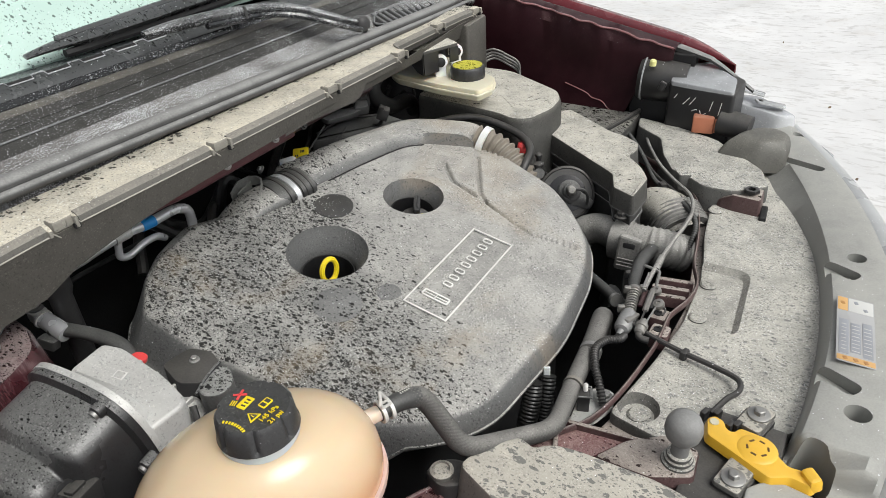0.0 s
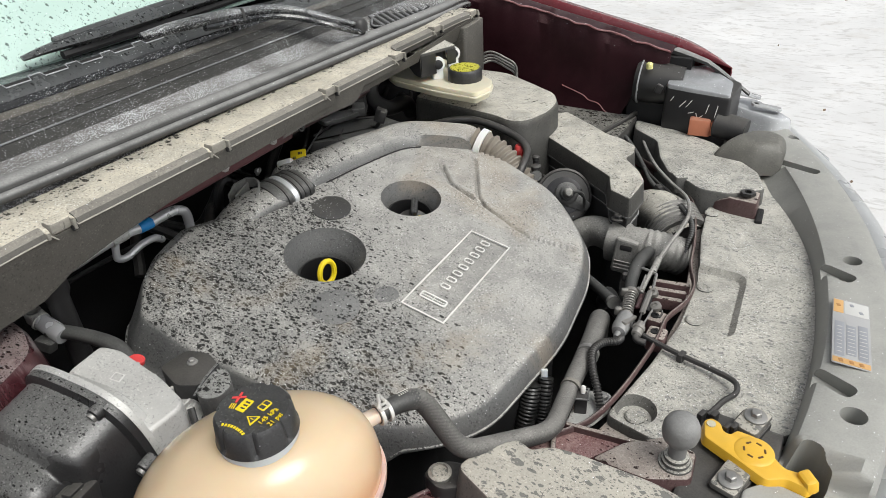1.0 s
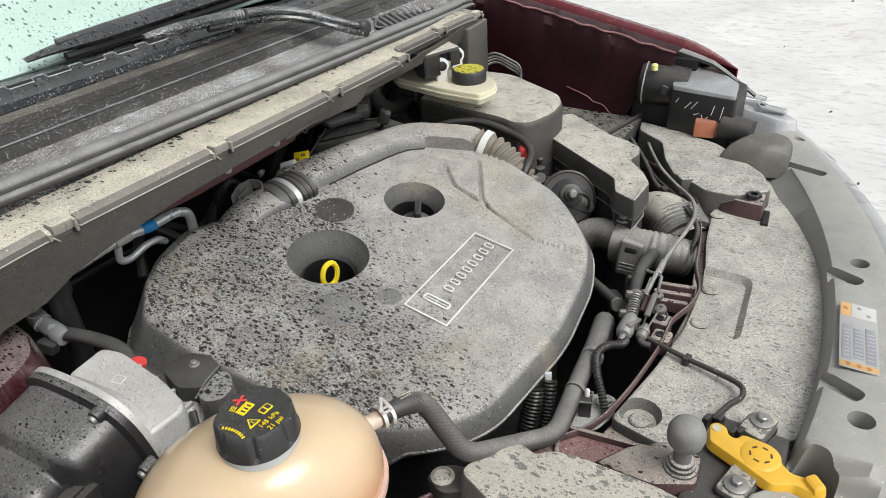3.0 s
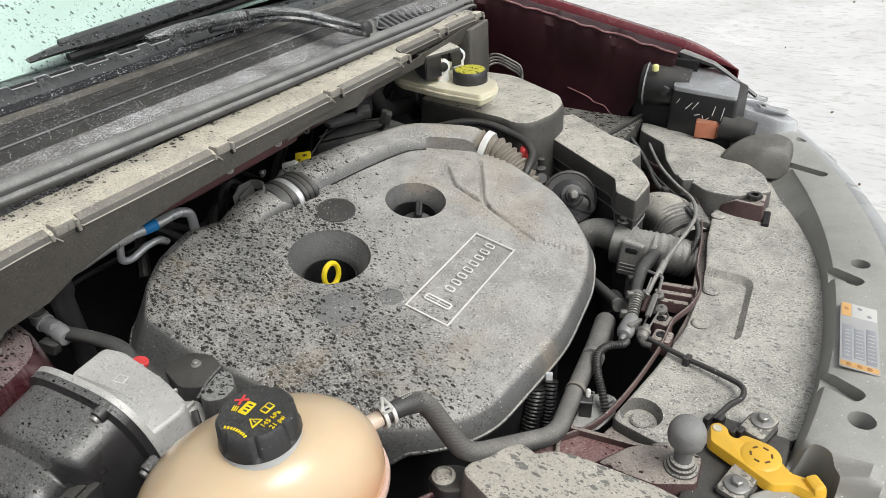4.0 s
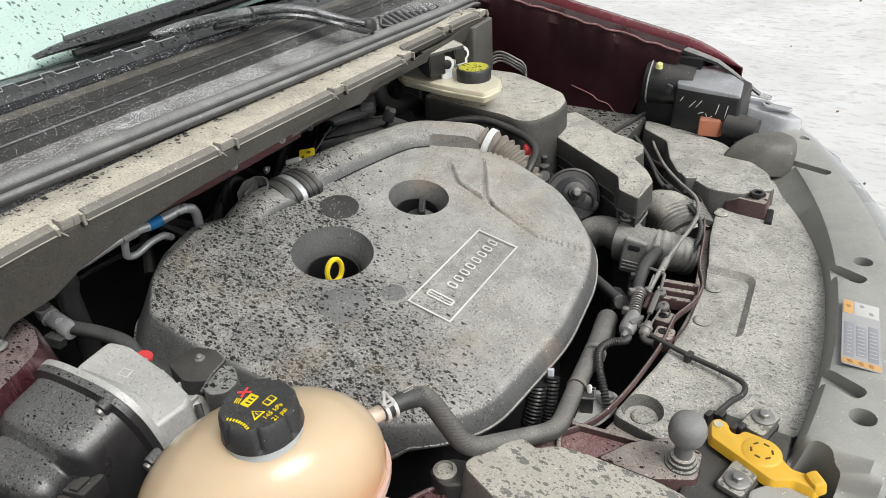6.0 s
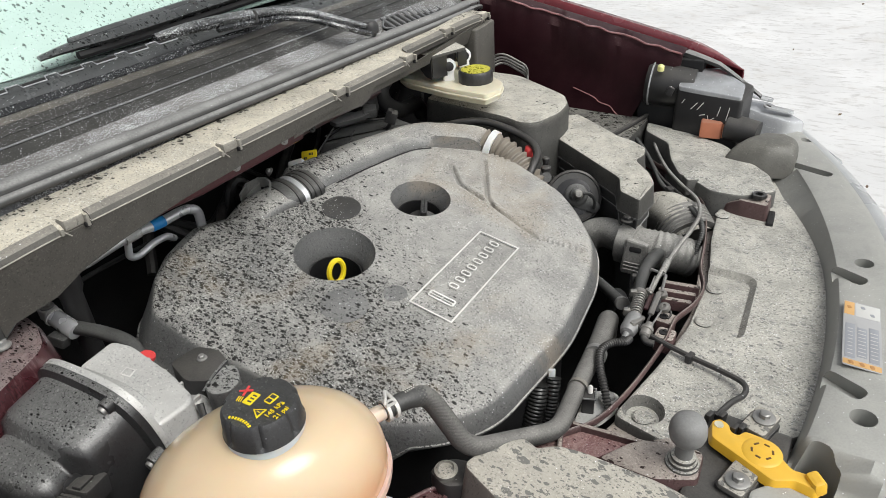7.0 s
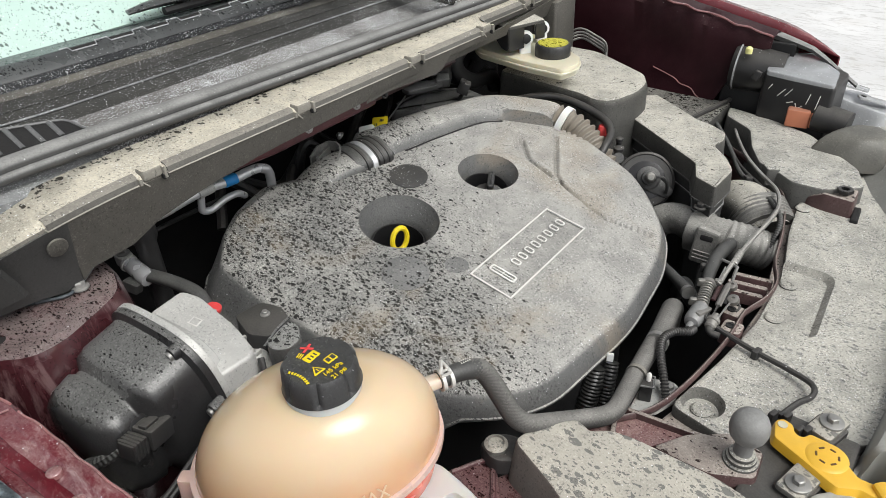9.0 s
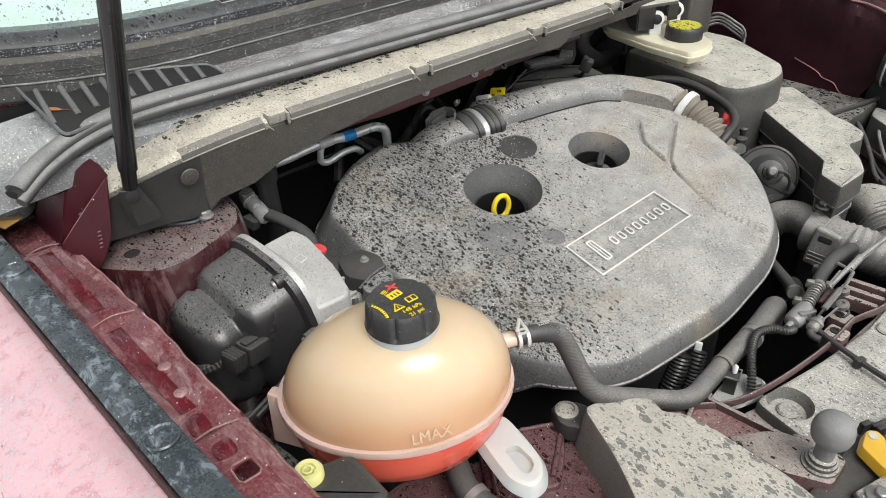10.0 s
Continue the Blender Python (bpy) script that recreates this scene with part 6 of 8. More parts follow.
part("tab_slot", box((0.020, 0.009, 0.001), TAB @ pose(0.002, 0.014, 0.0102), 0.003), DEEP, intake)
for k in range(3):
    part("tab_rib", box((0.028, 0.0025, 0.003), TAB @ pose(0, -0.010 - 0.006 * k, 0.0105), 0.001), INTAKE, intake)
part("tail", tube([(0.29, 0.352, 0.868), (0.33, 0.36, 0.865), (0.36, 0.38, 0.85)], 0.031, 18, 6, ribs=0.010, depth=0.002), INTAKE, intake)
duct = thing("air_inlet_pipe", (0.30, 0.50, 0.80), "pale dusty rubber air pipe", "air pipe")
part("pipe", tube([(0.24, 0.52, 0.80), (0.27, 0.50, 0.85), (0.31, 0.47, 0.865), (0.345, 0.44, 0.845)], [0.045, 0.046, 0.045, 0.043], 22, 8), DUSTY, duct)
part("collar", tube([(0.315, 0.475, 0.862), (0.345, 0.44, 0.848)], 0.049, 22, 4, ribs=0.008, depth=0.003), INTAKE, duct)

# ---- bellows on the air duct ----
bell = thing("air_bellows", (0.01, 0.40, 0.90), "beige ribbed rubber bellows with a white band", "bellows")
part("bellows", tube([(-0.040, 0.380, 0.988), (0.0, 0.385, 0.975), (0.045, 0.378, 0.945), (0.075, 0.37, 0.91)], 0.024, 20, 8, ribs=0.012, depth=0.006), surface("beige_rubber", (0.20, 0.175, 0.14), 0.6, dust=0.4, bump=0.2), bell)
part("band", lathe([(0.029, -0.006), (0.032, -0.006), (0.032, 0.006), (0.029, 0.006)], aim((-0.024, 0.382, 0.984), (1, 0.1, -0.30)), 28), WHITE, bell, "white band")
loop = thing("breather_pipe", (0.02, 0.42, 0.92), "black breather pipe with a red clip", "pipe")
part("pipe", tube([(-0.16, 0.405, 0.99), (-0.108, 0.422, 1.005), (-0.068, 0.438, 1.006), (-0.014, 0.440, 0.998), (0.032, 0.432, 0.986), (0.058, 0.408, 0.976), (0.066, 0.374, 0.966), (0.064, 0.350, 0.945)], 0.0075, 10), BLACK, loop)
part("red_clip", lathe([(0.008, -0.010), (0.0095, -0.008), (0.0095, 0.008), (0.008, 0.010)], aim((0.034, 0.425, 0.968), (0.1, 0.2, 1)), 14), RED, loop)

# ---- front shield, shroud and latch ----
shield = thing("radiator_shield", (0.48, 0.30, 0.86), "dusty grey plastic sight shield over the radiator", "radiator cover")
SH = [(0.383, -0.062), (0.403, 0.05), (0.415, 0.15), (0.411, 0.28), (0.384, 0.40), (0.369, 0.515)]
SH += [(0.40, 0.60), (0.385, 0.70), (0.42, 0.71)]
SH += [(front_line(y, 0.012), y) for y in (0.60, 0.50, 0.40, 0.30, 0.20, 0.10, 0.02)]
SH += [(0.56, -0.015), (0.50, -0.02), (0.45, -0.075)]
sheet = part("sheet", slab(fillet(SH, 0.012), 0.868, 0.885, 0.005), SHIELD, shield)
cut(sheet, slab(fillet([(0.490, 0.148), (0.478, 0.318), (0.385, 0.318), (0.385, 0.148)], [0.024, 0.024, 0.014, 0.014], 6), 0.8755, 0.8870, 0.0003, draft=-0.010))
for x, y in ((0.413, -0.037),):
    cut(sheet, lathe([(0.020, 0.871), (0.026, 0.886), (0.028, 0.9)], pose(x, y, 0), 28))
for x, y, z in ((0.413, -0.037, 0.871), (0.424, 0.268, 0.8755), (0.430, 0.180, 0.8755), (0.383, 0.488, 0.885)):
    part("push_pin", lathe([(0.012, 0), (0.0125, 0.002), (0.010, 0.004), (0.004, 0.004), (0.003, 0.003), (0, 0.003)], pose(x, y, z), 20), SHIELD, shield)

shroud = thing("front_shroud", (0.60, MID, 0.86), "curved grey plastic grille shroud with slots and holes", "grille shroud")


def shroud_body():
    bm = bmesh.new()
    rows = []
    for y in [*np.linspace(-0.40, -0.10, 14), *np.linspace(-0.09, -0.01, 34), *np.linspace(0.0, 0.93, 80)]:
        d = abs(y - MID)
        low = 0.882
        top = 0.921 - 0.01 * d
        x = front_line(y)
        pull = -min(0.032, 0.5 * max(0.0, y - 0.35) ** 2)
        rows.append([bm.verts.new((x + dx, y, z - 0.030 / (1 + math.exp((y + 0.030 + 0.44 * (x + dx - 0.577)) / 0.0025)) * (z > low))) for dx, z in ((pull - 0.001, low - 0.04), (pull, low), (0.006, top - 0.008), (0.010, top - 0.002), (0.016, top), (0.075, top + 0.004), (0.088, top), (0.094, top - 0.012), (0.096, low - 0.04))])
    k = 9
    for a, b in zip(rows, rows[1:]):
        for i in range(k):
            bm.faces.new((a[i], a[(i + 1) % k], b[(i + 1) % k], b[i]))
    bm.faces.new(rows[0])
    bm.faces.new(list(reversed(rows[-1])))
    return bm


band = part("band", shroud_body(), SHROUD, shroud)
so = Matrix.Identity(4)
for x, y, r in ((0.606, 0.368, 0.014), (0.634, 0.028, 0.015), (0.427, 0.868, 0.017), (0.465, 0.818, 0.012)):
    cut(band, lathe([(r * 0.75, 0.900), (r, 0.93), (r, 0.95)], so @ pose(x, y, 0), 24))
    part("hole_pin", lathe([(r * 0.7, 0.898), (r * 0.6, 0.904), (0, 0.904)], pose(x, y, 0), 16), MATTE, shroud)
for x, y, w, l, a in ((0.582, 0.329, 0.024, 0.070, 62), (0.604, 0.079, 0.024, 0.064, 62), (0.486, 0.681, 0.020, 0.094, 66)):
    cut(band, slab(fillet([(-w / 2, -l / 2), (w / 2, -l / 2), (w / 2, l / 2), (-w / 2, l / 2)], w * 0.45), 0.905, 0.95, 0.0005, m=so @ pose(x, y, 0, 0, 0, a)))
part("slot_pin", lathe([(0.009, 0.904), (0.009, 0.908), (0.006, 0.910), (0.005, 0.908), (0, 0.908)], pose(0.597, 0.321, 0), 18), SHIELD, shroud, "pale push pin in a slot")
hole = slab(fillet([(0.583, -0.095), (0.612, -0.098), (0.624, -0.070), (0.624, -0.050), (0.612, -0.030), (0.594, -0.026), (0.583, -0.040)], 0.008), 0.80, 0.95, 0.0005, m=so)
cut(band, hole)
stk = part("label_sheet", slab(fillet([(-0.022, -0.070), (0.022, -0.070), (0.022, 0.070), (-0.022, 0.070)], 0.003), 0.0, 0.0008, 0.0003, m=pose(0.6185, 0.179, 0.9255, 0, 4, 5)), surface("grey_label", (0.36, 0.36, 0.36), 0.35, bump=0.03, mottle=0.08), shroud, "service label with orange and white fields")
lm = pose(0.6185, 0.179, 0.9265, 0, 4, 5)
part("label_field", box((0.042, 0.010, 0.0004), lm @ pose(0, -0.063, 0), 0.0008), LABELORANGE, stk)
part("label_field", box((0.012, 0.030, 0.0004), lm @ pose(-0.015, 0.053, 0), 0.0008), LABELORANGE, stk)
part("label_field", box((0.029, 0.030, 0.0004), lm @ pose(0.0065, 0.053, 0), 0.0008), LABELWHITE, stk)
for k in range(3):
    part("label_block", box((0.0115, 0.072 - 0.010 * (k == 1), 0.0004), lm @ pose(-0.0135 + 0.0135 * k, -0.018, 0), 0.0006), LABELDARK, stk)
for k in range(24):
    part("label_line", box((0.0085 - 0.003 * ((k * 7) % 3 == 0), 0.0010, 0.0006), lm @ pose(-0.0135 + 0.0135 * (k % 3), -0.046 + 0.0075 * (k // 3), 0.0002), 0.0003), LABELWHITE, stk)
for x, y in ((0.001, 0.060), (0.012, 0.047), (-0.015, 0.055), (-0.012, -0.063), (0.0, -0.063), (0.011, -0.063)):
    part("label_symbol", box((0.005, 0.006, 0.0006), lm @ pose(x, y, 0.0003, 0, 0, 20), 0.0012), LABELDARK if x > -0.01 and y > 0 else LABELRUST, stk)

latch = thing("bonnet_latch", (0.55, -0.06, 0.86), "yellow plastic bonnet release lever on a steel latch", "latch")
LEVER = [(0.492, -0.050), (0.499, -0.042), (0.510, -0.046), (0.514, -0.056), (0.522, -0.058), (0.527, -0.048), (0.547, -0.049), (0.560, -0.056), (0.566, -0.066), (0.580, -0.079), (0.595, -0.078), (0.600, -0.072), (0.611, -0.081), (0.605, -0.096), (0.585, -0.093), (0.566, -0.104), (0.556, -0.100), (0.530, -0.088), (0.498, -0.074)]
lever = part("lever", slab(fillet(LEVER, 0.004), 0.906, 0.918, 0.002, draft=0.002), YELLOW, latch, "bright yellow release lever")
part("lever_hub", lathe([(0.021, 0.913), (0.0205, 0.918), (0.017, 0.920), (0, 0.920)], pose(0.549, -0.071, 0), 30), YELLOW, lever)
for k in range(6):
    part("hub_slot", box((0.006, 0.0022, 0.0008), pose(0.549, -0.071, 0.9202) @ pose(0, 0, 0, 0, 0, 60 * k + 15) @ pose(0.0105, 0, 0, 0, 0, 90), 0.0008), BROWNSLOT, lever)
part("lever_eye", lathe([(0.005, 0.917), (0.005, 0.9192), (0.003, 0.9186), (0, 0.9186)], pose(0.5005, -0.053, 0), 14), CREAM, lever)
part("lever_tip", box((0.014, 0.020, 0.016), pose(0.603, -0.085, 0.917, 0, -12, 40), 0.004), YELLOW, lever)
for (x, y), a in (((0.541, -0.012), -16), ((0.537, -0.106), -14)):
    m = pose(x, y, 0, 0, 0, a)
    plate = part("latch_plate", slab(fillet([(-0.015, -0.026), (0.013, -0.026), (0.013, 0.018), (-0.015, 0.018)], 0.005), 0.905, 0.911, 0.002, m=m), SPLATTER, latch, "dusty steel clamp plate")
    part("washer", lathe([(0.0125, 0.910), (0.0125, 0.9135), (0.0105, 0.9145), (0.0, 0.9145)], m @ pose(0, 0 if a == -16 else -0.010, 0), 24), STEEL, plate)
    part("bolt", lathe([(0.0062, 0.913), (0.0062, 0.9195), (0.0048, 0.9205), (0.0, 0.9205)], m @ pose(0, 0 if a == -16 else -0.010, 0), 6), STEEL, plate)
    part("plate_foot", slab(fillet([(-0.018, -0.018), (0.016, -0.018), (0.016, 0.018), (-0.018, 0.018)], 0.005), 0.885, 0.905, 0.002, m=m @ pose(0, -0.006, 0)), MATTE, plate)
for x, y in ((0.487, -0.034), (0.500, -0.028), (0.516, -0.040), (0.523, -0.036)):
    part("latch_tooth", box((0.007, 0.012, 0.016), pose(x, y, 0.905, 0, 0, -20), 0.002), BLACK, latch)
part("guard", slab(fillet([(0.548, -0.118), (0.563, -0.101), (0.575, -0.094), (0.619, -0.100), (0.640, -0.130), (0.600, -0.20), (0.55, -0.18)], 0.006), 0.885, 0.909, 0.003, draft=0.003), SHROUD, latch, "smooth grey plastic guard")
part("latch_body", box((0.09, 0.15, 0.05), pose(0.53, -0.085, 0.875), 0.006), MATTE, latch)
# Added dark slab that hides bright ground below and stands for shade.
part("dark_gap_filler", box((0.26, 0.34, 0.02), pose(0.57, -0.13, 0.80), 0.006), DEEP, latch)

stop = thing("bonnet_bump_stop", (0.475, -0.12, 0.90), "grey rubber bonnet stop on a dusty bracket", "bump stop")
part("knob", lathe([(0.0095, 0.905), (0.0095, 0.940), (0.0135, 0.941), (0.0178, 0.947), (0.0195, 0.955), (0.0188, 0.963), (0.0158, 0.970), (0.0095, 0.9745), (0, 0.976)], pose(0.479, -0.116, 0), 32), surface("grey_rubber", (0.16, 0.16, 0.157), 0.7, dust=0.6, dust_col=(0.33, 0.33, 0.32), bump=0.5), stop)
for r, z in ((0.0175, 0.907), (0.0150, 0.912), (0.0128, 0.917)):
    part("collar", lathe([(r - 0.004, z), (r, z), (r + 0.0006, z + 0.002), (r, z + 0.004), (r - 0.004, z + 0.004)], pose(0.479, -0.117, 0), 28), SHIELD, stop, "dusty grey collar")
bm = slab(fillet([(0.397, -0.149), (0.421, -0.113), (0.459, -0.086), (0.496, -0.092), (0.500, -0.132), (0.460, -0.153), (0.433, -0.153)], 0.006), 0.86, 0.909, 0.004, draft=0.003, top=lambda x, y: -0.10 * max(0.0, 0.445 - x))
part("bracket", bm, GRIMYMAROON, stop)
far = thing("bonnet_bump_bracket", (0.43, 0.50, 0.88), "dull maroon bump stop bracket with a threaded hole", "bracket")
part("foot", slab(fillet([(0.345, 0.540), (0.375, 0.540), (0.412, 0.550), (0.449, 0.548), (0.451, 0.500), (0.407, 0.503), (0.385, 0.508)], 0.004), 0.875, 0.915, 0.004, draft=0.003, top=lambda x, y: 0.7 * max(-0.028, min(0, x - 0.405))), GRIMYMAROON, far)
# Black block in place of the shaded pocket.
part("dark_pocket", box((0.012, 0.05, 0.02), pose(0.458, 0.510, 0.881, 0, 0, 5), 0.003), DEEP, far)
part("nut", lathe([(0.013, 0.919), (0.013, 0.925), (0.007, 0.925), (0.007, 0.918), (0, 0.918)], pose(0.431, 0.526, -0.003), 6), BLACK, far)

# ---- near air duct box ----
nb = thing("air_duct_box", (0.42, -0.25, 0.85), "drop-splattered grey plastic air duct box", "air duct")
NB = fillet([(0.290, -0.258), (0.297, -0.236), (0.308, -0.214), (0.328, -0.192), (0.340, -0.194), (0.346, -0.196), (0.362, -0.181), (0.387, -0.174), (0.474, -0.165), (0.513, -0.170), (0.60, -0.20), (0.60, -0.38), (0.46, -0.345), (0.393, -0.302), (0.351, -0.280)], [0.012, 0.01, 0.01, 0.004, 0.003, 0.003, 0.01, 0.02, 0.02, 0.02, 0.02, 0.02, 0.02, 0.02, 0.02])
part("shell", slab(NB, 0.83, 0.932, 0.004, draft=0.014, top=lambda x, y: -0.10 * (x - 0.4)), SPLATTER, nb)
part("ear", slab(fillet([(0.248, -0.262), (0.254, -0.241), (0.268, -0.230), (0.295, -0.226), (0.305, -0.25), (0.276, -0.272)], 0.010), 0.89, 0.912, 0.004), MATTE, nb)
part("ear_pin", lathe([(0.013, 0.911), (0.013, 0.916), (0.009, 0.919), (0.008, 0.917), (0, 0.917)], pose(0.267, -0.254, 0), 22), SPLATTER, nb)

# ---- far headlamp ----
lampo = thing("headlamp", (0.25, 0.84, 0.85), "black headlamp housing with a clear lens", "headlamp")
bm = slab(fillet([(0.208, 0.760), (0.342, 0.750), (0.350, 0.82), (0.27, 0.865), (0.205, 0.84)], 0.008), 0.86, 1.010, 0.006, top=lambda x, y: 0.18 * (y - 0.76) - 0.03 * (x - 0.2))
part("housing", bm, BLACK, lampo)
part("lamp_top", slab(fillet([(0.211, 0.760), (0.206, 0.836), (0.268, 0.862), (0.334, 0.806), (0.340, 0.752)], 0.008), 1.006, 1.015, 0.002, top=lambda x, y: 0.18 * (y - 0.76) - 0.03 * (x - 0.2)), LENSGREY, lampo, "grey top face of the lamp")
for x, z, l, a in ((0.226, 0.985, 0.012, 30), (0.249, 0.978, 0.020, 38), (0.262, 0.980, 0.020, 34), (0.268, 0.962, 0.012, 70), (0.300, 0.975, 0.022, 12), (0.318, 0.972, 0.028, 8), (0.280, 0.958, 0.010, -20), (0.289, 0.957, 0.009, 50)):
    part("chalk_mark", box((0.0016, 0.0006, l), pose(x, 0.7605 - 0.075 * (x - 0.208) - 0.0012, z, 0, a, -4), 0.0003), PRINT, lampo)
part("bulb_cover", lathe([(0.040, -0.075), (0.044, -0.03), (0.044, 0.018), (0.040, 0.024), (0.0, 0.026)], aim((0.158, 0.805, 0.998), (-1, -0.12, 0.05)), 32), BLACK, lampo)
part("bulb_ring", lathe([(0.0455, 0.012), (0.047, 0.012), (0.047, 0.015), (0.0455, 0.015)], aim((0.158, 0.805, 0.998), (-1, -0.12, 0.05)), 40), CHROME, lampo)
part("back_panel", box((0.10, 0.02, 0.07), pose(0.17, 0.80, 0.935, 0, 0, 0), 0.008), DEEP, lampo)
part("lamp_clip", box((0.014, 0.010, 0.018), pose(0.198, 0.752, 1.005, 0, 20, 0), 0.003), MATTE, lampo)
part("lime_adjuster", lathe([(0.007, 0), (0.007, 0.010), (0.004, 0.013), (0, 0.013)], pose(0.168, 0.772, 1.038), 16), LIME, lampo)
part("orange_socket", box((0.042, 0.028, 0.034), pose(0.290, 0.752, 0.938, 0, 0, 10), 0.004), ORANGE, lampo)
part("orange_socket", box((0.014, 0.022, 0.028), pose(0.318, 0.755, 0.937, 0, 0, 10), 0.003), ORANGE, lampo)
part("bulb_holder", lathe([(0.026, -0.03), (0.028, 0.03), (0.018, 0.034), (0, 0.034)], aim((0.350, 0.760, 0.940), (-1, 0.1, 0.1)), 24), MATTE, lampo)
bm = slab(fillet([(0.35, 0.945), (0.43, 0.905), (0.52, 0.80), (0.545, 0.82), (0.45, 0.95), (0.37, 0.99)], 0.02), 0.74, 0.885, 0.01, draft=0.02)
part("lens", bm, LENSGREY, lampo, "grey lamp lens edge")
part("lens_top", slab(fillet([(0.335, 0.835), (0.425, 0.838), (0.455, 0.872), (0.37, 0.915), (0.33, 0.89)], 0.015), 0.80, 0.958, 0.006, draft=0.012, top=lambda x, y: -0.22 * (x - 0.35)), LENSGREY, lampo, "pale wet upper edge of the lamp")
for at, turn in (((0.350, 0.865, 0.978), 25), ((0.395, 0.862, 0.958), 30)):
    arm = part("lamp_bracket", slab(fillet([(-0.032, -0.012), (0.03, -0.016), (0.04, 0.010), (-0.028, 0.014)], 0.008), -0.002, 0.002, 0.001, m=pose(*at, 0, 14, turn)), CHROME, lampo, "pale steel lamp bracket")
    part("bracket_rivet", lathe([(0.005, 0.001), (0.005, 0.003), (0, 0.004)], pose(*at, 0, 14, turn) @ pose(-0.02, 0, 0.001), 12), MATTE, arm)
airc = thing("air_intake_cover", (0.30, 0.63, 0.86), "dusty grey plastic air intake cover", "air intake")
AC = fillet([(0.148, 0.785), (0.237, 0.764), (0.325, 0.729), (0.432, 0.622), (0.455, 0.557), (0.404, 0.514), (0.352, 0.511), (0.331, 0.528), (0.301, 0.551), (0.283, 0.555), (0.249, 0.615), (0.222, 0.690), (0.160, 0.735)], 0.012)
part("shell", slab(AC, 0.84, 0.918, 0.005, draft=0.003), SHIELD, airc)
part("hump", mound(fillet([(0.330, 0.655), (0.345, 0.700), (0.378, 0.745), (0.425, 0.758), (0.460, 0.735), (0.462, 0.668), (0.405, 0.645)], 0.012, 5), 0.895, 0.952, (0.012, 0.012), flat=0.50), HUMP, airc, "smooth grey moulded hump", sharp=80)
part("edge_clip", slab(fillet([(0.292, 0.545), (0.312, 0.556), (0.325, 0.540), (0.305, 0.528)], 0.005), 0.89, 0.922, 0.003), SHIELD, airc)

# ---- pipes, hoses and wires ----
ac = thing("aircon_pipe", (-0.37, -0.12, 0.93), "bright aluminium air conditioning pipe with blue tape", "pipe")
part("pipe", tube([(-0.31, -0.315, 1.014), (-0.30, -0.268, 1.018), (-0.30, -0.238, 1.0205), (-0.30, -0.201, 1.023), (-0.30, -0.177, 1.022), (-0.30, -0.147, 1.018), (-0.30, -0.107, 1.018), (-0.30, -0.089, 1.014), (-0.30, -0.076, 1.001), (-0.31, -0.07, 0.95)], 0.0078, 14), BRIGHT, ac)
part("tape", tube([(-0.30, -0.160, 1.0195), (-0.30, -0.138, 1.018)], 0.0088, 14, 2), BLUE, ac, "blue tape")
part("pipe_joint", tube([(-0.30, -0.206, 1.022), (-0.30, -0.180, 1.022)], [0.010, 0.0088, 0.0095, 0.0085], 14, 4), ALU, ac)
part("branch", tube([(-0.30, -0.200, 1.019), (-0.30, -0.204, 1.003), (-0.30, -0.204, 0.992), (-0.30, -0.190, 0.987), (-0.30, -0.163, 0.993), (-0.30, -0.140, 0.992), (-0.305, -0.125, 0.98)], 0.0055, 10), BRIGHT, ac)
fit = thing("pipe_fitting", (-0.24, -0.37, 0.98), "aluminium pipe fitting with a bolt and black hose", "fitting")
FIT = Vector((-0.252, -0.352, 1.000)), Vector((-0.214, -0.349, 0.988))
part("saddle", tube([FIT[0], (FIT[0] + FIT[1]) / 2, FIT[1]], [0.0105, 0.0112, 0.0110], 22, 4), BRIGHT, fit, "curved aluminium saddle")
part("saddle_lip", lathe([(0.0, -0.002), (0.0100, -0.0015), (0.0122, -0.001), (0.0122, 0.002), (0.0105, 0.0025)], aim(FIT[0], FIT[1] - FIT[0]), 24), ALU, fit)
part("saddle_tab", slab(fillet([(-0.012, -0.005), (0.010, -0.008), (0.014, 0.004), (-0.008, 0.008)], 0.003), -0.010, 0.004, 0.002, m=pose(-0.230, -0.365, 0.984, 0, 20, 30)), DARKDUCT, fit)
part("saddle_ear", slab(fillet([(-0.010, -0.010), (0.010, -0.010), (0.010, 0.010), (-0.010, 0.010)], 0.006), 0.996, 1.010, 0.002, m=pose(-0.262, -0.351, 0)), ALU, fit)
bolt(fit, (-0.263, -0.350, 1.010), 0.0058)
part("hose", tube([(-0.235, -0.354, 0.992), (-0.212, -0.343, 0.990), (-0.173, -0.332, 0.987), (-0.138, -0.329, 0.984), (-0.112, -0.335, 0.972), (-0.095, -0.345, 0.95)], 0.0100, 14, flat=0.8), RUBBER, fit)
part("pedestal", lathe([(0.014, 0.80), (0.014, 1.02), (0.018, 1.03), (0.018, 1.07)], pose(-0.245, -0.325, 0), 18), MATTE, fit)

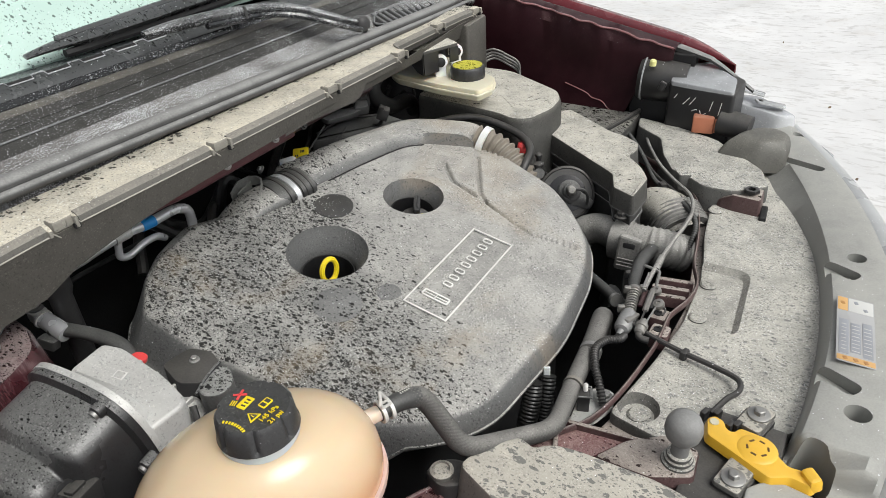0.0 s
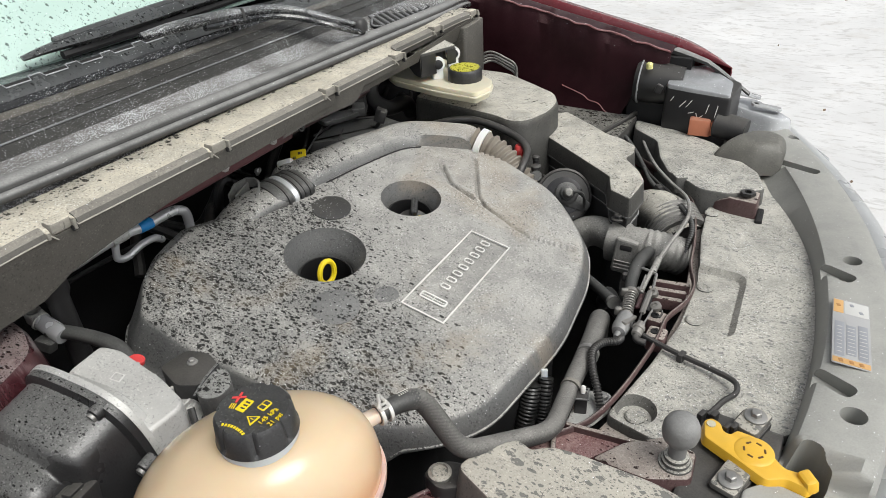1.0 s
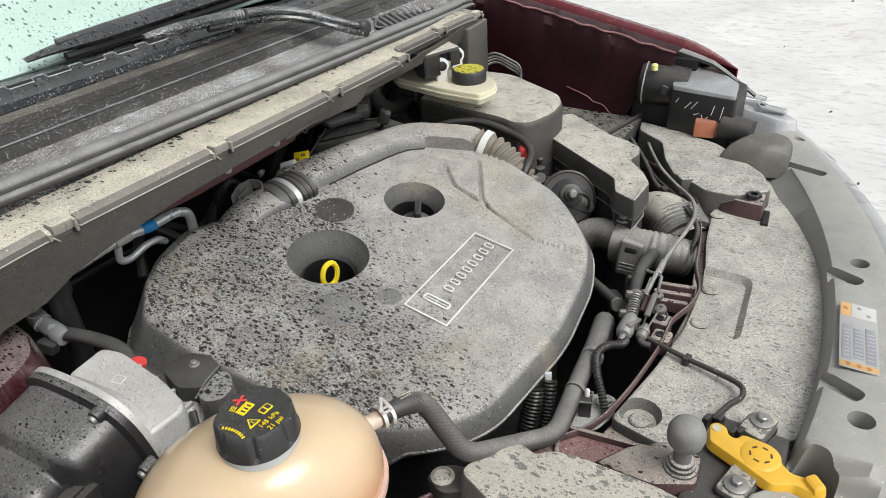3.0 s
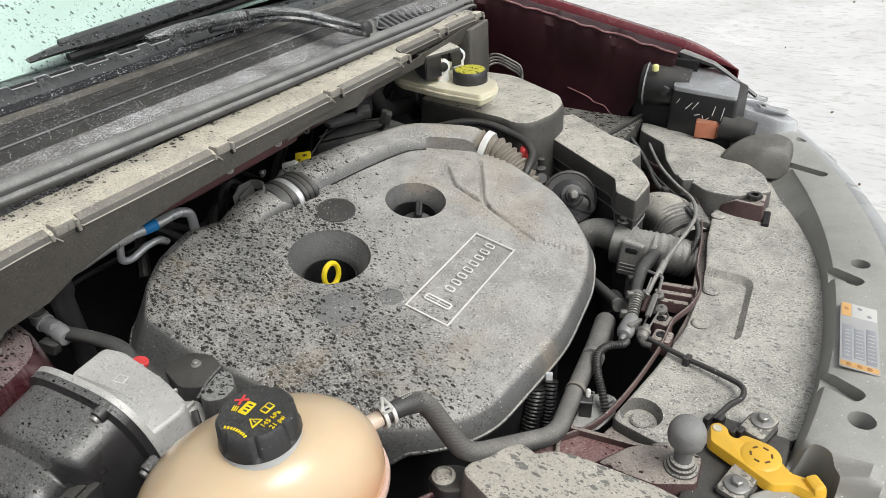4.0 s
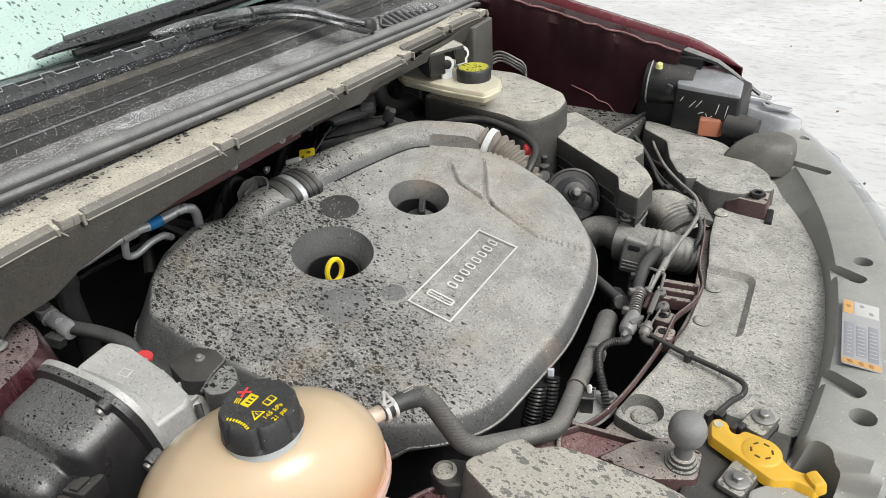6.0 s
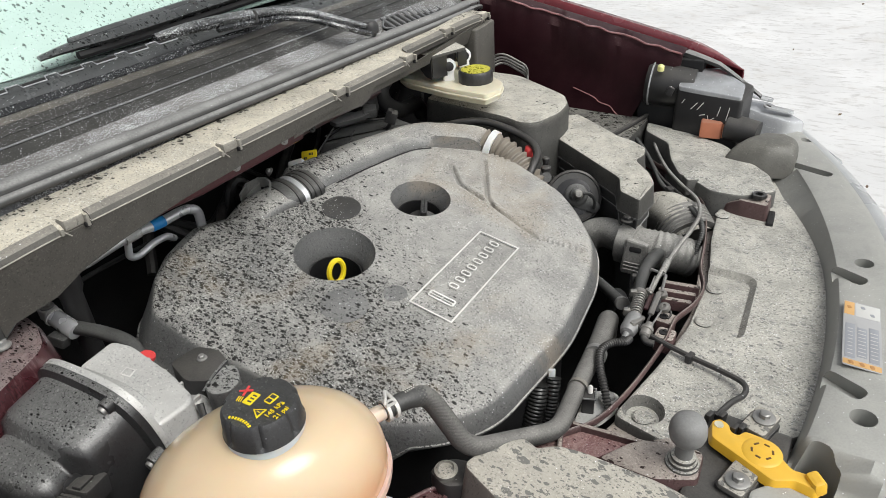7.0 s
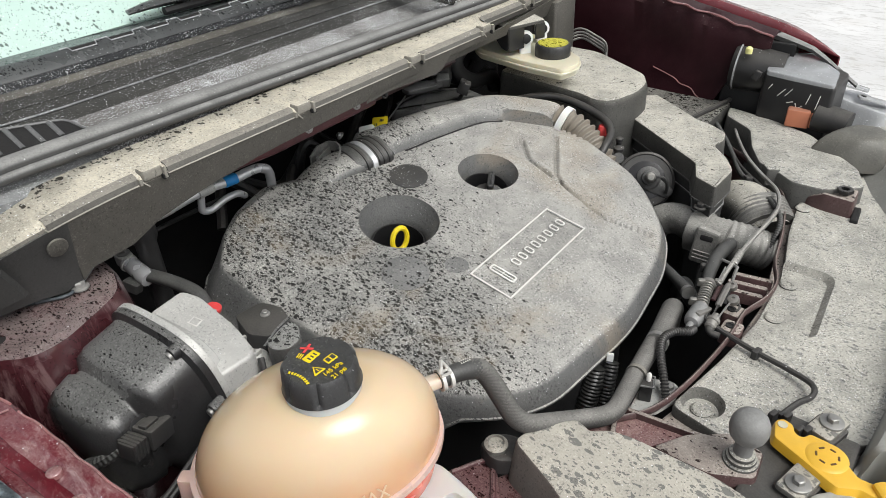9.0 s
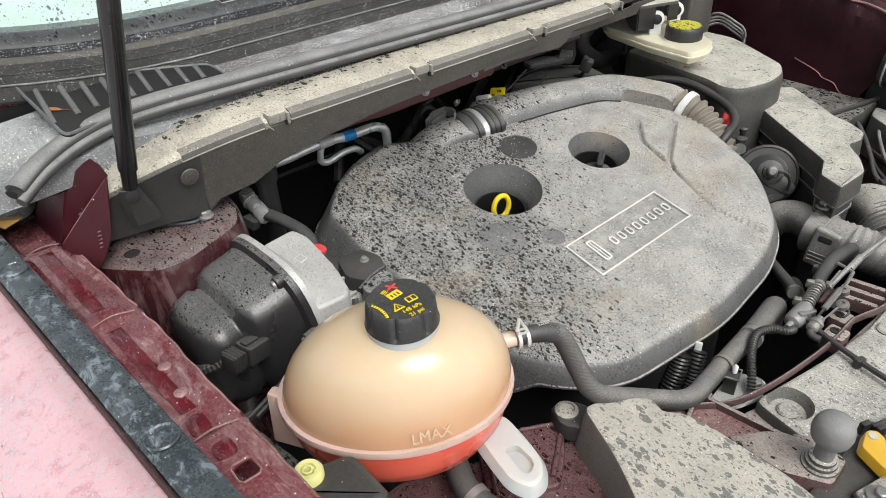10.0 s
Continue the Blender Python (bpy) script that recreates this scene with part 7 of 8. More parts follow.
tag = thing("yellow_tag", (-0.33, 0.225, 0.95), "yellow tag on a dark wire beside a white connector", "tag")
FLAG = aim((-0.260, 0.145, 1.016), (0.15, -0.75, 0.65)) @ Matrix.Rotation(radians(14), 4, "Z")
flag = part("flag", box((0.030, 0.022, 0.0016), FLAG, 0.002), LEMON, tag)
for k in range(5):
    part("print_bar", box((0.0022, 0.0045, 0.0004), FLAG @ pose(0.001 + 0.0028 * k if k < 3 else -0.009 + 0.0034 * (k - 3), 0.004 if k < 3 else -0.003, 0.0009), 0.0003), BLACK, flag)
part("connector", box((0.028, 0.013, 0.011), aim((-0.266, 0.117, 1.012), (0.1, -0.7, 0.7)) @ Matrix.Rotation(radians(24), 4, "Z"), 0.003), WHITE, tag)
part("wire", tube([(-0.30, 0.14, 0.95), (-0.318, 0.185, 0.962), (-0.335, 0.23, 0.968), (-0.37, 0.29, 0.98), (-0.40, 0.33, 1.0)], 0.004, 8), BLACK, tag)

coup = thing("duct_coupling", (-0.205, 0.03, 0.97), "black ribbed coupling with a steel band at the duct", "coupling")
cdir = Vector((0.20, 1.0, 0.05)).normalized()
COUP = aim((-0.214, 0.048, plane(-0.214, 0.048) - 0.004), cdir) @ Matrix.Diagonal((1.34, 0.72, 1, 1))
part("sleeve", lathe([(0.0290, -0.030), (0.0305, -0.020), (0.0310, 0.012), (0.0318, 0.036)], COUP, 44), DARKDUCT, coup)
part("steel_band", lathe([(0.0312, -0.0045), (0.0328, -0.0040), (0.0328, 0.0045), (0.0312, 0.0050)], COUP, 44), BRIGHT, coup, "bright steel band")
for z, r in ((-0.0125, 0.0330), (0.0105, 0.0332), (0.0190, 0.0328), (0.0290, 0.0335)):
    part("ring", lathe([(r - 0.002, z - 0.0026), (r - 0.0003, z - 0.0020), (r, z), (r - 0.0003, z + 0.0020), (r - 0.002, z + 0.0026)], COUP, 44), MATTE, coup)
part("inlet", tube([(-0.213, 0.044, 1.000), (-0.217, 0.022, 1.001), (-0.224, -0.002, 0.999), (-0.232, -0.030, 0.990), (-0.240, -0.06, 0.97)], [0.039, 0.039, 0.040, 0.040, 0.040], 24, 6, flat=0.44), COVER, coup, "dusty inlet below the coupling")
part("arch", panel_strip([(-0.280, -0.006, 0.998), (-0.288, 0.018, 1.006), (-0.278, 0.036, 1.011), (-0.262, 0.041, 1.012), (-0.246, 0.035, 1.013), (-0.230, 0.021, 1.014), (-0.212, -0.004, 1.010)], 0.016, 0.003), PALEWEB, coup, "pale stiffening arch")
for a, b in (((-0.266, -0.004, 1.000), (-0.273, 0.032, 1.006)), ((-0.238, -0.002, 1.006), (-0.244, 0.030, 1.008))):
    part("arch_rib", panel_strip([a, b], 0.014, 0.003), PALEWEB, coup)
bolt(coup, (-0.278, 0.066, 1.016), 0.005, aim((0, 0, 0), (-0.3, -0.6, 0.6)))

heat = thing("heater_hose", (-0.30, 0.52, 0.95), "black curved heater hose by the bulkhead", "hose")
part("hose_body", tube([(-0.34, 0.497, 1.110), (-0.300, 0.467, 1.080), (-0.300, 0.440, 1.064), (-0.300, 0.418, 1.045), (-0.300, 0.430, 1.013), (-0.300, 0.479, 0.982), (-0.300, 0.539, 0.974), (-0.30, 0.559, 0.944)], 0.0165, 16), RUBBER, heat)
clip = thing("hose_bracket", (-0.40, 0.46, 0.95), "pale grey bracket below the cowl gutter", "bracket")
part("plate", box((0.03, 0.030, 0.045), pose(-0.300, 0.377, 1.033, 20, 0, 30), 0.004), SEALR, clip)
loom = thing("wiring_loom", (-0.35, 0.35, 0.92), "tangled black wiring loom behind the engine", "wires")
rnd = random.Random(4)
for k in range(9):
    y0 = -0.25 + 0.09 * k
    pts = [(-0.40 + rnd.uniform(-0.03, 0.06), y0 + 0.06 * j + rnd.uniform(-0.02, 0.02), 0.93 + rnd.uniform(-0.04, 0.06)) for j in range(5)]
    part("wire", tube(pts, rnd.choice((0.004, 0.006, 0.009)), 8, 6), rnd.choice((BLACK, MATTE, RUBBER)), loom)

rear = thing("rear_duct_box", (-0.22, 0.28, 0.9), "dark dusty plastic duct behind the engine cover", "air duct")
part("box", slab(fillet([(-0.31, 0.224), (-0.337, 0.342), (-0.267, 0.406), (-0.198, 0.389), (-0.228, 0.295)], 0.012), 0.93, 1.0, 0.010, draft=0.006), DARKDUCT, rear)
part("seam", tube([(-0.320, 0.255, 1.000), (-0.311, 0.332, 1.003), (-0.255, 0.389, 1.003)], 0.0022, 6, 4), MATTE, rear)
part("stay", tube([(-0.278, 0.138, 0.980), (-0.279, 0.182, 1.000), (-0.299, 0.260, 1.020)], 0.0016, 6, 4), DARKDUCT, rear)
part("stay", tube([(-0.252, 0.224, 0.990), (-0.273, 0.289, 1.010)], 0.0014, 6, 4), DARKDUCT, rear)
pale = thing("heat_shield_bracket", (-0.25, 0.33, 1.0), "pale grey sheet bracket behind the engine", "bracket")
part("sheet", slab(fillet([(-0.317, 0.268), (-0.311, 0.316), (-0.293, 0.336), (-0.297, 0.375), (-0.265, 0.355), (-0.268, 0.314), (-0.291, 0.261)], 0.006), 1.022, 1.03, 0.002), SEALR, pale)
part("upright", slab(fillet([(-0.276, 0.323), (-0.336, 0.408), (-0.324, 0.421), (-0.257, 0.344)], 0.004), 1.02, 1.035, 0.002), SEALR, pale)
conn = thing("wiring_connector", (-0.2, 0.33, 1.0), "black wiring connector behind the air duct", "connector")
part("body", box((0.022, 0.018, 0.024), Matrix.Translation((-0.217, 0.337, 1.030)) @ pose(0, 0, 0, 10, 20, 30), 0.004), MATTE, conn)
part("latch", box((0.010, 0.012, 0.006), Matrix.Translation((-0.212, 0.328, 1.045)) @ pose(0, 0, 0, 10, 20, 30), 0.002), BLACK, conn)
part("lead", tube([(-0.219, 0.338, 1.020), (-0.237, 0.340, 1.000), (-0.295, 0.364, 0.990)], 0.004, 8, 5), BLACK, conn)

jun = thing("cable_junction", (0.35, 0.15, 0.86), "bonnet cable junction with springs and steel cables", "cable junction")
part("feed_hose", tube([(0.317, 0.375, 0.860), (0.320, 0.302, 0.885), (0.322, 0.249, 0.895), (0.328, 0.206, 0.897), (0.335, 0.175, 0.896)], [0.010, 0.0105, 0.0105, 0.0095, 0.0085], 14, 6), RUBBER, jun, "short black hose elbow")
part("hose_ear", box((0.016, 0.010, 0.012), Matrix.Translation((0.318, 0.217, 0.895)) @ pose(0, 0, 0, 0, 0, 20), 0.003), MATTE, jun)
SPRING_A, SPRING_B = Vector((0.339, 0.167, 0.900)), Vector((0.348, 0.117, 0.898))
axis = aim(SPRING_A, SPRING_B - SPRING_A)
part("spring", tube([axis @ Vector((0.0078 * math.cos(a), 0.0078 * math.sin(a), (SPRING_B - SPRING_A).length * a / 56)) for a in np.linspace(0, 56, 150)], 0.0014, 6, 1), SPRINGSTEEL, jun, "bright steel coil spring")
part("spring_core", lathe([(0.0055, -0.004), (0.0055, (SPRING_B - SPRING_A).length)], axis, 14), MATTE, jun)
part("upper_clamp", lathe([(0.0090, -0.007), (0.0112, -0.006), (0.0112, 0.000), (0.0090, 0.001)], axis, 20), SPRINGSTEEL, jun)
for at in ((0.330, 0.164, 0.905), (0.349, 0.177, 0.905), (0.336, 0.119, 0.903)):
    part("clamp_ear", box((0.010, 0.007, 0.011), Matrix.Translation(at) @ pose(0, 0, 0, 10, 0, 25), 0.002), SPRINGSTEEL, jun)
BARREL_A, BARREL_B = Vector((0.349, 0.118, 0.898)), Vector((0.350, 0.081, 0.896))
part("barrel", lathe([(0.0075, -0.001), (0.0110, 0.001), (0.0118, 0.006), (0.0118, (BARREL_B - BARREL_A).length * 0.8), (0.0095, (BARREL_B - BARREL_A).length), (0.0045, (BARREL_B - BARREL_A).length + 0.002), (0.0040, (BARREL_B - BARREL_A).length + 0.012)], aim(BARREL_A, BARREL_B - BARREL_A), 24), surface("grey_metal", (0.20, 0.20, 0.20), 0.45, metal=0.3, dust=0.5, dust_col=(0.4, 0.4, 0.385)), jun, "grey metal actuator barrel")
part("barrel_plate", slab(fillet([(-0.016, -0.004), (0.016, -0.004), (0.016, 0.004), (-0.016, 0.004)], 0.003), -0.002, 0.002, 0.001, m=Matrix.Translation((0.357, 0.103, 0.905)) @ pose(0, 0, 0, 0, 12, 78)), SPRINGSTEEL, jun)
FRAME = [(0.334, 0.235, 0.905), (0.348, 0.228, 0.908), (0.360, 0.221, 0.910), (0.363, 0.201, 0.908), (0.366, 0.178, 0.906)]
part("frame", tube(FRAME, 0.0022, 6, 2, smooth=False), STEEL, jun, "bent steel bracket frame")
part("frame_plate", panel_strip([(0.360, 0.216, 0.909), (0.366, 0.178, 0.906), (0.368, 0.134, 0.904), (0.371, 0.090, 0.902)], 0.006), MATTE, jun, "dark steel side plate")
part("pull_rod", tube([(0.347, 0.209, 0.912), (0.350, 0.170, 0.910)], 0.0013, 6, 2), STEEL, jun)
part("rod", tube([(0.380, 0.133, 0.910), (0.377, 0.094, 0.906)], 0.0013, 6, 2), STEEL, jun)
part("slider", tube([(0.364, 0.176, 0.908), (0.366, 0.147, 0.906), (0.368, 0.125, 0.905)], 0.0042, 6, 3, flat=0.6), SPRINGSTEEL, jun)
part("slider", tube([(0.353, 0.178, 0.902), (0.357, 0.138, 0.901)], 0.0035, 6, 3, flat=0.6), DARKMAROON, jun)
link = part("ball_link", lathe([(0.0075, -0.003), (0.0082, 0.0), (0.0075, 0.004), (0.003, 0.005), (0.0028, 0.003), (0, 0.003)], Matrix.Translation((0.381, 0.147, 0.906)) @ pose(0, 0, 0, 20, -10, 0), 18), SPRINGSTEEL, jun)
part("ball_link", lathe([(0.0065, -0.003), (0.0070, 0.0), (0.0065, 0.004), (0.0028, 0.005), (0.0026, 0.003), (0, 0.003)], Matrix.Translation((0.369, 0.177, 0.906)) @ pose(0, 0, 0, 20, -10, 0), 18), SPRINGSTEEL, jun)
part("hook", tube([(0.384, 0.149, 0.906), (0.392, 0.141, 0.904), (0.391, 0.130, 0.902)], 0.0015, 6, 4), MATTE, jun)
part("swivel", lathe([(0.0050, -0.012), (0.0072, -0.010), (0.0072, -0.002), (0.0086, -0.001), (0.0086, 0.004), (0.0060, 0.006), (0.0055, 0.012)], aim((0.373, 0.095, 0.900), Vector((0.375, 0.108, 0.903)) - Vector((0.375, 0.090, 0.899))), 18), SPRINGSTEEL, jun)
part("cable_elbow", tube([(0.374, 0.086, 0.898), (0.374, 0.081, 0.896), (0.379, 0.077, 0.895), (0.389, 0.077, 0.895)], 0.0048, 10, 4), MATTE, jun)
for k in range(3):
    a, b, c = Vector((0.356, 0.068, 0.897)), Vector((0.352, 0.054, 0.901)), Vector((0.345, 0.044, 0.903))
    d = Vector((0.0012 * (k - 1), 0.0014 * (k - 1), 0.0008 * k))
    part("lead", tube([a + d, b + d, c + d * 0.5], 0.0010, 6, 4), (BRIGHT, BLUELEAD, WORNMAROON)[k], jun)
part("back_plate", slab(fillet([(-0.012, -0.020), (0.012, -0.020), (0.012, 0.020), (-0.012, 0.020)], 0.004), -0.002, 0.002, 0.001, m=Matrix.Translation((0.357, 0.172, 0.892)) @ pose(0, 0, 0, 0, 20, 10)), DEEP, jun)
part("side_hose", tube([(0.241, 0.238, 0.860), (0.267, 0.210, 0.870), (0.295, 0.182, 0.878), (0.317, 0.159, 0.884)], 0.0085, 12, 5), RUBBER, jun, "narrow black hose with a clamp")
part("side_clamp", lathe([(0.0088, -0.003), (0.0102, -0.003), (0.0102, 0.003), (0.0088, 0.003)], aim((0.315, 0.161, 0.883), Vector((0.317, 0.159, 0.884)) - Vector((0.295, 0.182, 0.878))), 18), STEEL, jun)
part("far_cable", tube([(0.352, 0.171, 0.905), (0.351, 0.206, 0.908), (0.351, 0.245, 0.910), (0.354, 0.307, 0.912), (0.359, 0.375, 0.914), (0.356, 0.424, 0.915), (0.338, 0.473, 0.915), (0.297, 0.519, 0.915), (0.253, 0.580, 0.912), (0.207, 0.670, 0.905), (0.162, 0.781, 0.890)], 0.0034, 8), INTAKE, jun, "dusty grey bonnet cable")
part("second_cable", tube([(0.348, 0.234, 0.905), (0.353, 0.290, 0.905), (0.353, 0.368, 0.905), (0.353, 0.425, 0.905)], 0.0020, 8), INTAKE, jun)
part("cable_ferrule", tube([(0.352, 0.228, 0.907), (0.351, 0.263, 0.910)], 0.0055, 10, 2), INTAKE, jun)
part("cable", tube([(0.355, 0.10, 0.90), (0.385, 0.090, 0.895), (0.435, 0.076, 0.894), (0.475, 0.066, 0.895), (0.507, 0.052, 0.898), (0.513, 0.030, 0.90), (0.503, 0.005, 0.903), (0.493, -0.03, 0.906)], 0.0036, 8), BLACK, jun)
part("cable_clip", box((0.008, 0.014, 0.012), pose(0.437, 0.076, 0.892, 0, 0, -15), 0.002), BLACK, jun)
for (x, y) in ((0.392, 0.110), (0.382, 0.145)):
    tab = part("tab", slab(fillet([(x - 0.010, y - 0.013), (x + 0.016, y - 0.013), (x + 0.016, y + 0.013), (x - 0.010, y + 0.013)], 0.006), 0.868, 0.892, 0.002), GRIMYMAROON, jun, "maroon eyelet tab")
    part("eyelet", lathe([(0.006, 0.892), (0.006, 0.8935), (0.003, 0.8935), (0.003, 0.8925), (0, 0.8925)], pose(x, y, 0), 16), DEEP, tab)
for k in range(3):
    part("support_rib", box((0.055, 0.010, 0.018), pose(0.378, 0.205 + 0.022 * k, 0.875, 0, 0, 10), 0.003), GRIMYMAROON, jun)

sen = thing("pressure_sensor", (0.36, -0.05, 0.86), "black sensor plug on a steel bracket", "sensor")
part("bracket", slab(fillet([(0.345, -0.092), (0.372, -0.073), (0.384, -0.038), (0.368, -0.015), (0.338, -0.028)], 0.005), 0.868, 0.876, 0.002), ALU, sen)
part("plug_tip", lathe([(0.003, 0.905), (0.003, 0.914), (0.0015, 0.916), (0, 0.916)], pose(0.353, -0.060, 0), 12), PRINT, sen)
part("plug", box((0.015, 0.015, 0.030), pose(0.352, -0.062, 0.889, 8, 0, 20), 0.002), BLACK, sen)
part("plug_rim", tube([pose(0.352, -0.062, 0.904, 8, 0, 20) @ Vector((0.0085 * sx, 0.0085 * sy, 0)) for sx, sy in ((-1, -1), (1, -1), (1, 1), (-1, 1), (-1, -1))], 0.0013, 6, 1, smooth=False), SEALR, sen)
part("washer", lathe([(0.004, 0.876), (0.0125, 0.876), (0.0125, 0.8785), (0.004, 0.879)], pose(0.369, -0.032, 0), 22), ALU, sen)
part("bracket_foot", slab(fillet([(0.318, -0.098), (0.336, -0.110), (0.352, -0.088), (0.338, -0.070)], 0.004), 0.850, 0.869, 0.002), ALU, sen)
bolt(sen, (0.369, -0.032, 0.876), 0.007)
part("loom", tube([(0.356, 0.075, 0.892), (0.356, 0.054, 0.902), (0.344, 0.037, 0.908), (0.338, 0.013, 0.910), (0.348, -0.014, 0.905), (0.364, -0.038, 0.895), (0.374, -0.052, 0.882)], 0.0042, 10, 6, ribs=0.004, depth=0.0015), BLACK, sen)

cond = thing("corrugated_conduit", (0.29, -0.03, 0.75), "black corrugated conduits beside the cover", "conduit")
for k, (r, line) in enumerate(((0.0120, [(0.276, -0.040, 0.868), (0.278, -0.050, 0.845), (0.277, -0.063, 0.81), (0.276, -0.075, 0.74)]), (0.0085, [(0.290, -0.024, 0.872), (0.293, -0.034, 0.85), (0.293, -0.044, 0.81), (0.292, -0.05, 0.74)]))):
    part("tube", tube(line, r, 20, 6, ribs=0.0050, depth=0.0016), RIBBLACK, cond)
part("white_band", box((0.009, 0.004, 0.015), pose(0.286, -0.022, 0.876, 0, 0, 30), 0.001), WHITE, cond)
low = thing("radiator_hose", (0.30, 0.15, 0.70), "thick grey radiator hose bending down", "hose")
part("hose_body", tube([(0.27, 0.26, 0.80), (0.285, 0.235, 0.84), (0.31, 0.195, 0.85), (0.335, 0.17, 0.85), (0.345, 0.16, 0.84)], 0.012, 12), RUBBER, low)

# ---- near headlamp corner ----
nh = thing("headlamp", (0.25, -0.53, 0.95), "black headlamp housing with a lime adjuster knob", "headlamp")
part("housing", slab(fillet([(0.215, -0.585), (0.285, -0.585), (0.30, -0.50), (0.24, -0.50)], 0.012), 0.90, 1.028, 0.008), BLACK, nh)
part("lime_adjuster", lathe([(0.0125, 1.026), (0.0125, 1.034), (0.0105, 1.037), (0.0065, 1.037), (0.006, 1.033), (0.0045, 1.033), (0.0045, 1.037), (0.003, 1.037), (0.0025, 1.030), (0, 1.030)], pose(0.239, -0.542, 0), 28), LIME, nh, "lime plastic adjuster knob")
part("cable", tube([(0.25, -0.50, 0.98), (0.28, -0.46, 0.93), (0.30, -0.42, 0.915), (0.31, -0.38, 0.91)], 0.006, 8), BLACK, nh)
small = thing("tank_outlet_hose", (0.27, -0.39, 0.88), "small black outlet hose with a spring clamp under the tank", "hose")
part("hose_body", tube([(0.245, -0.395, 0.925), (0.275, -0.405, 0.92), (0.305, -0.40, 0.915)], 0.013, 12), RUBBER, small)
part("clamp", lathe([(0.0135, -0.004), (0.015, -0.004), (0.015, 0.004), (0.0135, 0.004)], aim((0.285, -0.404, 0.918), (1, 0, -0.1)), 18), STEEL, small)

for x in (-0.139, 0.183):
    cap = lathe([(0.0135, -0.003), (0.0138, 0.0006), (0.0125, 0.0018), (0.0112, 0.0004), (0.004, 0.0012), (0, 0.0012)], pose(x, -0.643 + 0.10 * x, 1.0925), 24)
    part("strip_cap", cap, WETRUBBER, car, "round black trim cap")

leaf = bmesh.new()
lv = [leaf.verts.new(p) for p in ((-0.275, -0.640, 1.086), (-0.262, -0.655, 1.092), (-0.245, -0.645, 1.087), (-0.240, -0.628, 1.094), (-0.258, -0.622, 1.088))]
leaf.faces.new(lv)
tagged(part("leaf", solid(leaf, 0.0012), LEAF), "small dry yellow leaf lying on the cowl", "leaf")

for q in (((0.232, -0.300), (0.262, -0.252), (0.292, -0.282), (0.318, -0.318), (0.300, -0.345)), ((0.205, -0.335), (0.228, -0.305), (0.292, -0.355), (0.300, -0.395))):
    part("pressed_step", slab(fillet(list(q), 0.008), 0.880, 0.892, 0.003), WETPANEL, car)
for pts in (((0.240, -0.298, 0.893), (0.263, -0.262, 0.893), (0.283, -0.283, 0.893), (0.305, -0.316, 0.893)), ((0.252, -0.302, 0.893), (0.295, -0.335, 0.893)), ((0.215, -0.330, 0.893), (0.285, -0.375, 0.893))):
    part("pressed_bead", tube(list(pts), 0.003, 8, 4), WETPANEL, car)
part("pocket", slab(fillet([(0.318, -0.163), (0.365, -0.099), (0.418, -0.096), (0.392, -0.136), (0.347, -0.150)], 0.004), 0.874, 0.8862, 0.001), WORNMAROON, car, "pinkish worn pocket of the support panel")
# Flush black bar stands for an open, unlit slot.
part("dark_slot", box((0.085, 0.018, 0.004), pose(0.435, -0.160, 0.8855, 0, 0, 12), 0.002), DEEP, car)
part("support_web", box((0.10, 0.006, 0.012), pose(0.388, -0.101, 0.889, 0, 0, 8), 0.002), GRIMYMAROON, car)
part("support_web", box((0.006, 0.04, 0.012), pose(0.346, -0.132, 0.887, 0, 0, 20), 0.002), GRIMYMAROON, car)

loom = thing("wiring_loom", (0.23, 0.62, 0.88), "black corrugated wiring loom between fuse box and air intake", "wiring")
part("conduit", tube([(0.130, 0.745, 0.88), (0.145, 0.715, 0.905), (0.190, 0.650, 0.905), (0.228, 0.590, 0.900), (0.260, 0.535, 0.898), (0.305, 0.485, 0.900), (0.345, 0.440, 0.905), (0.370, 0.395, 0.900), (0.37, 0.36, 0.87)], 0.0040, 10, 14, ribs=0.004, depth=0.0008), RUBBER, loom)
part("wire", tube([(0.215, 0.615, 0.900), (0.255, 0.552, 0.902), (0.312, 0.490, 0.904), (0.352, 0.435, 0.907)], 0.0028, 8, 8), BLACK, loom)
part("clip", box((0.016, 0.012, 0.012), pose(0.28, 0.512, 0.902, 0, 0, -45), 0.003), BLACK, loom)
coil = thing("brake_pipe_bundle", (-0.17, 0.74, 1.0), "dark dusty brake pipes looped behind the fluid reservoir", "pipes")
for k in range(4):
    d = 0.007 * k
    part("pipe", tube([(-0.235, 0.735 - d, 0.99), (-0.215, 0.735 - d, 1.030 - d), (-0.190, 0.738, 1.044 - d), (-0.155, 0.742, 1.033 - d), (-0.128, 0.745, 1.014 - d), (-0.125, 0.74 - d, 0.96)], 0.0026, 8, 6), STEEL if k == 1 else INTAKE, coil)

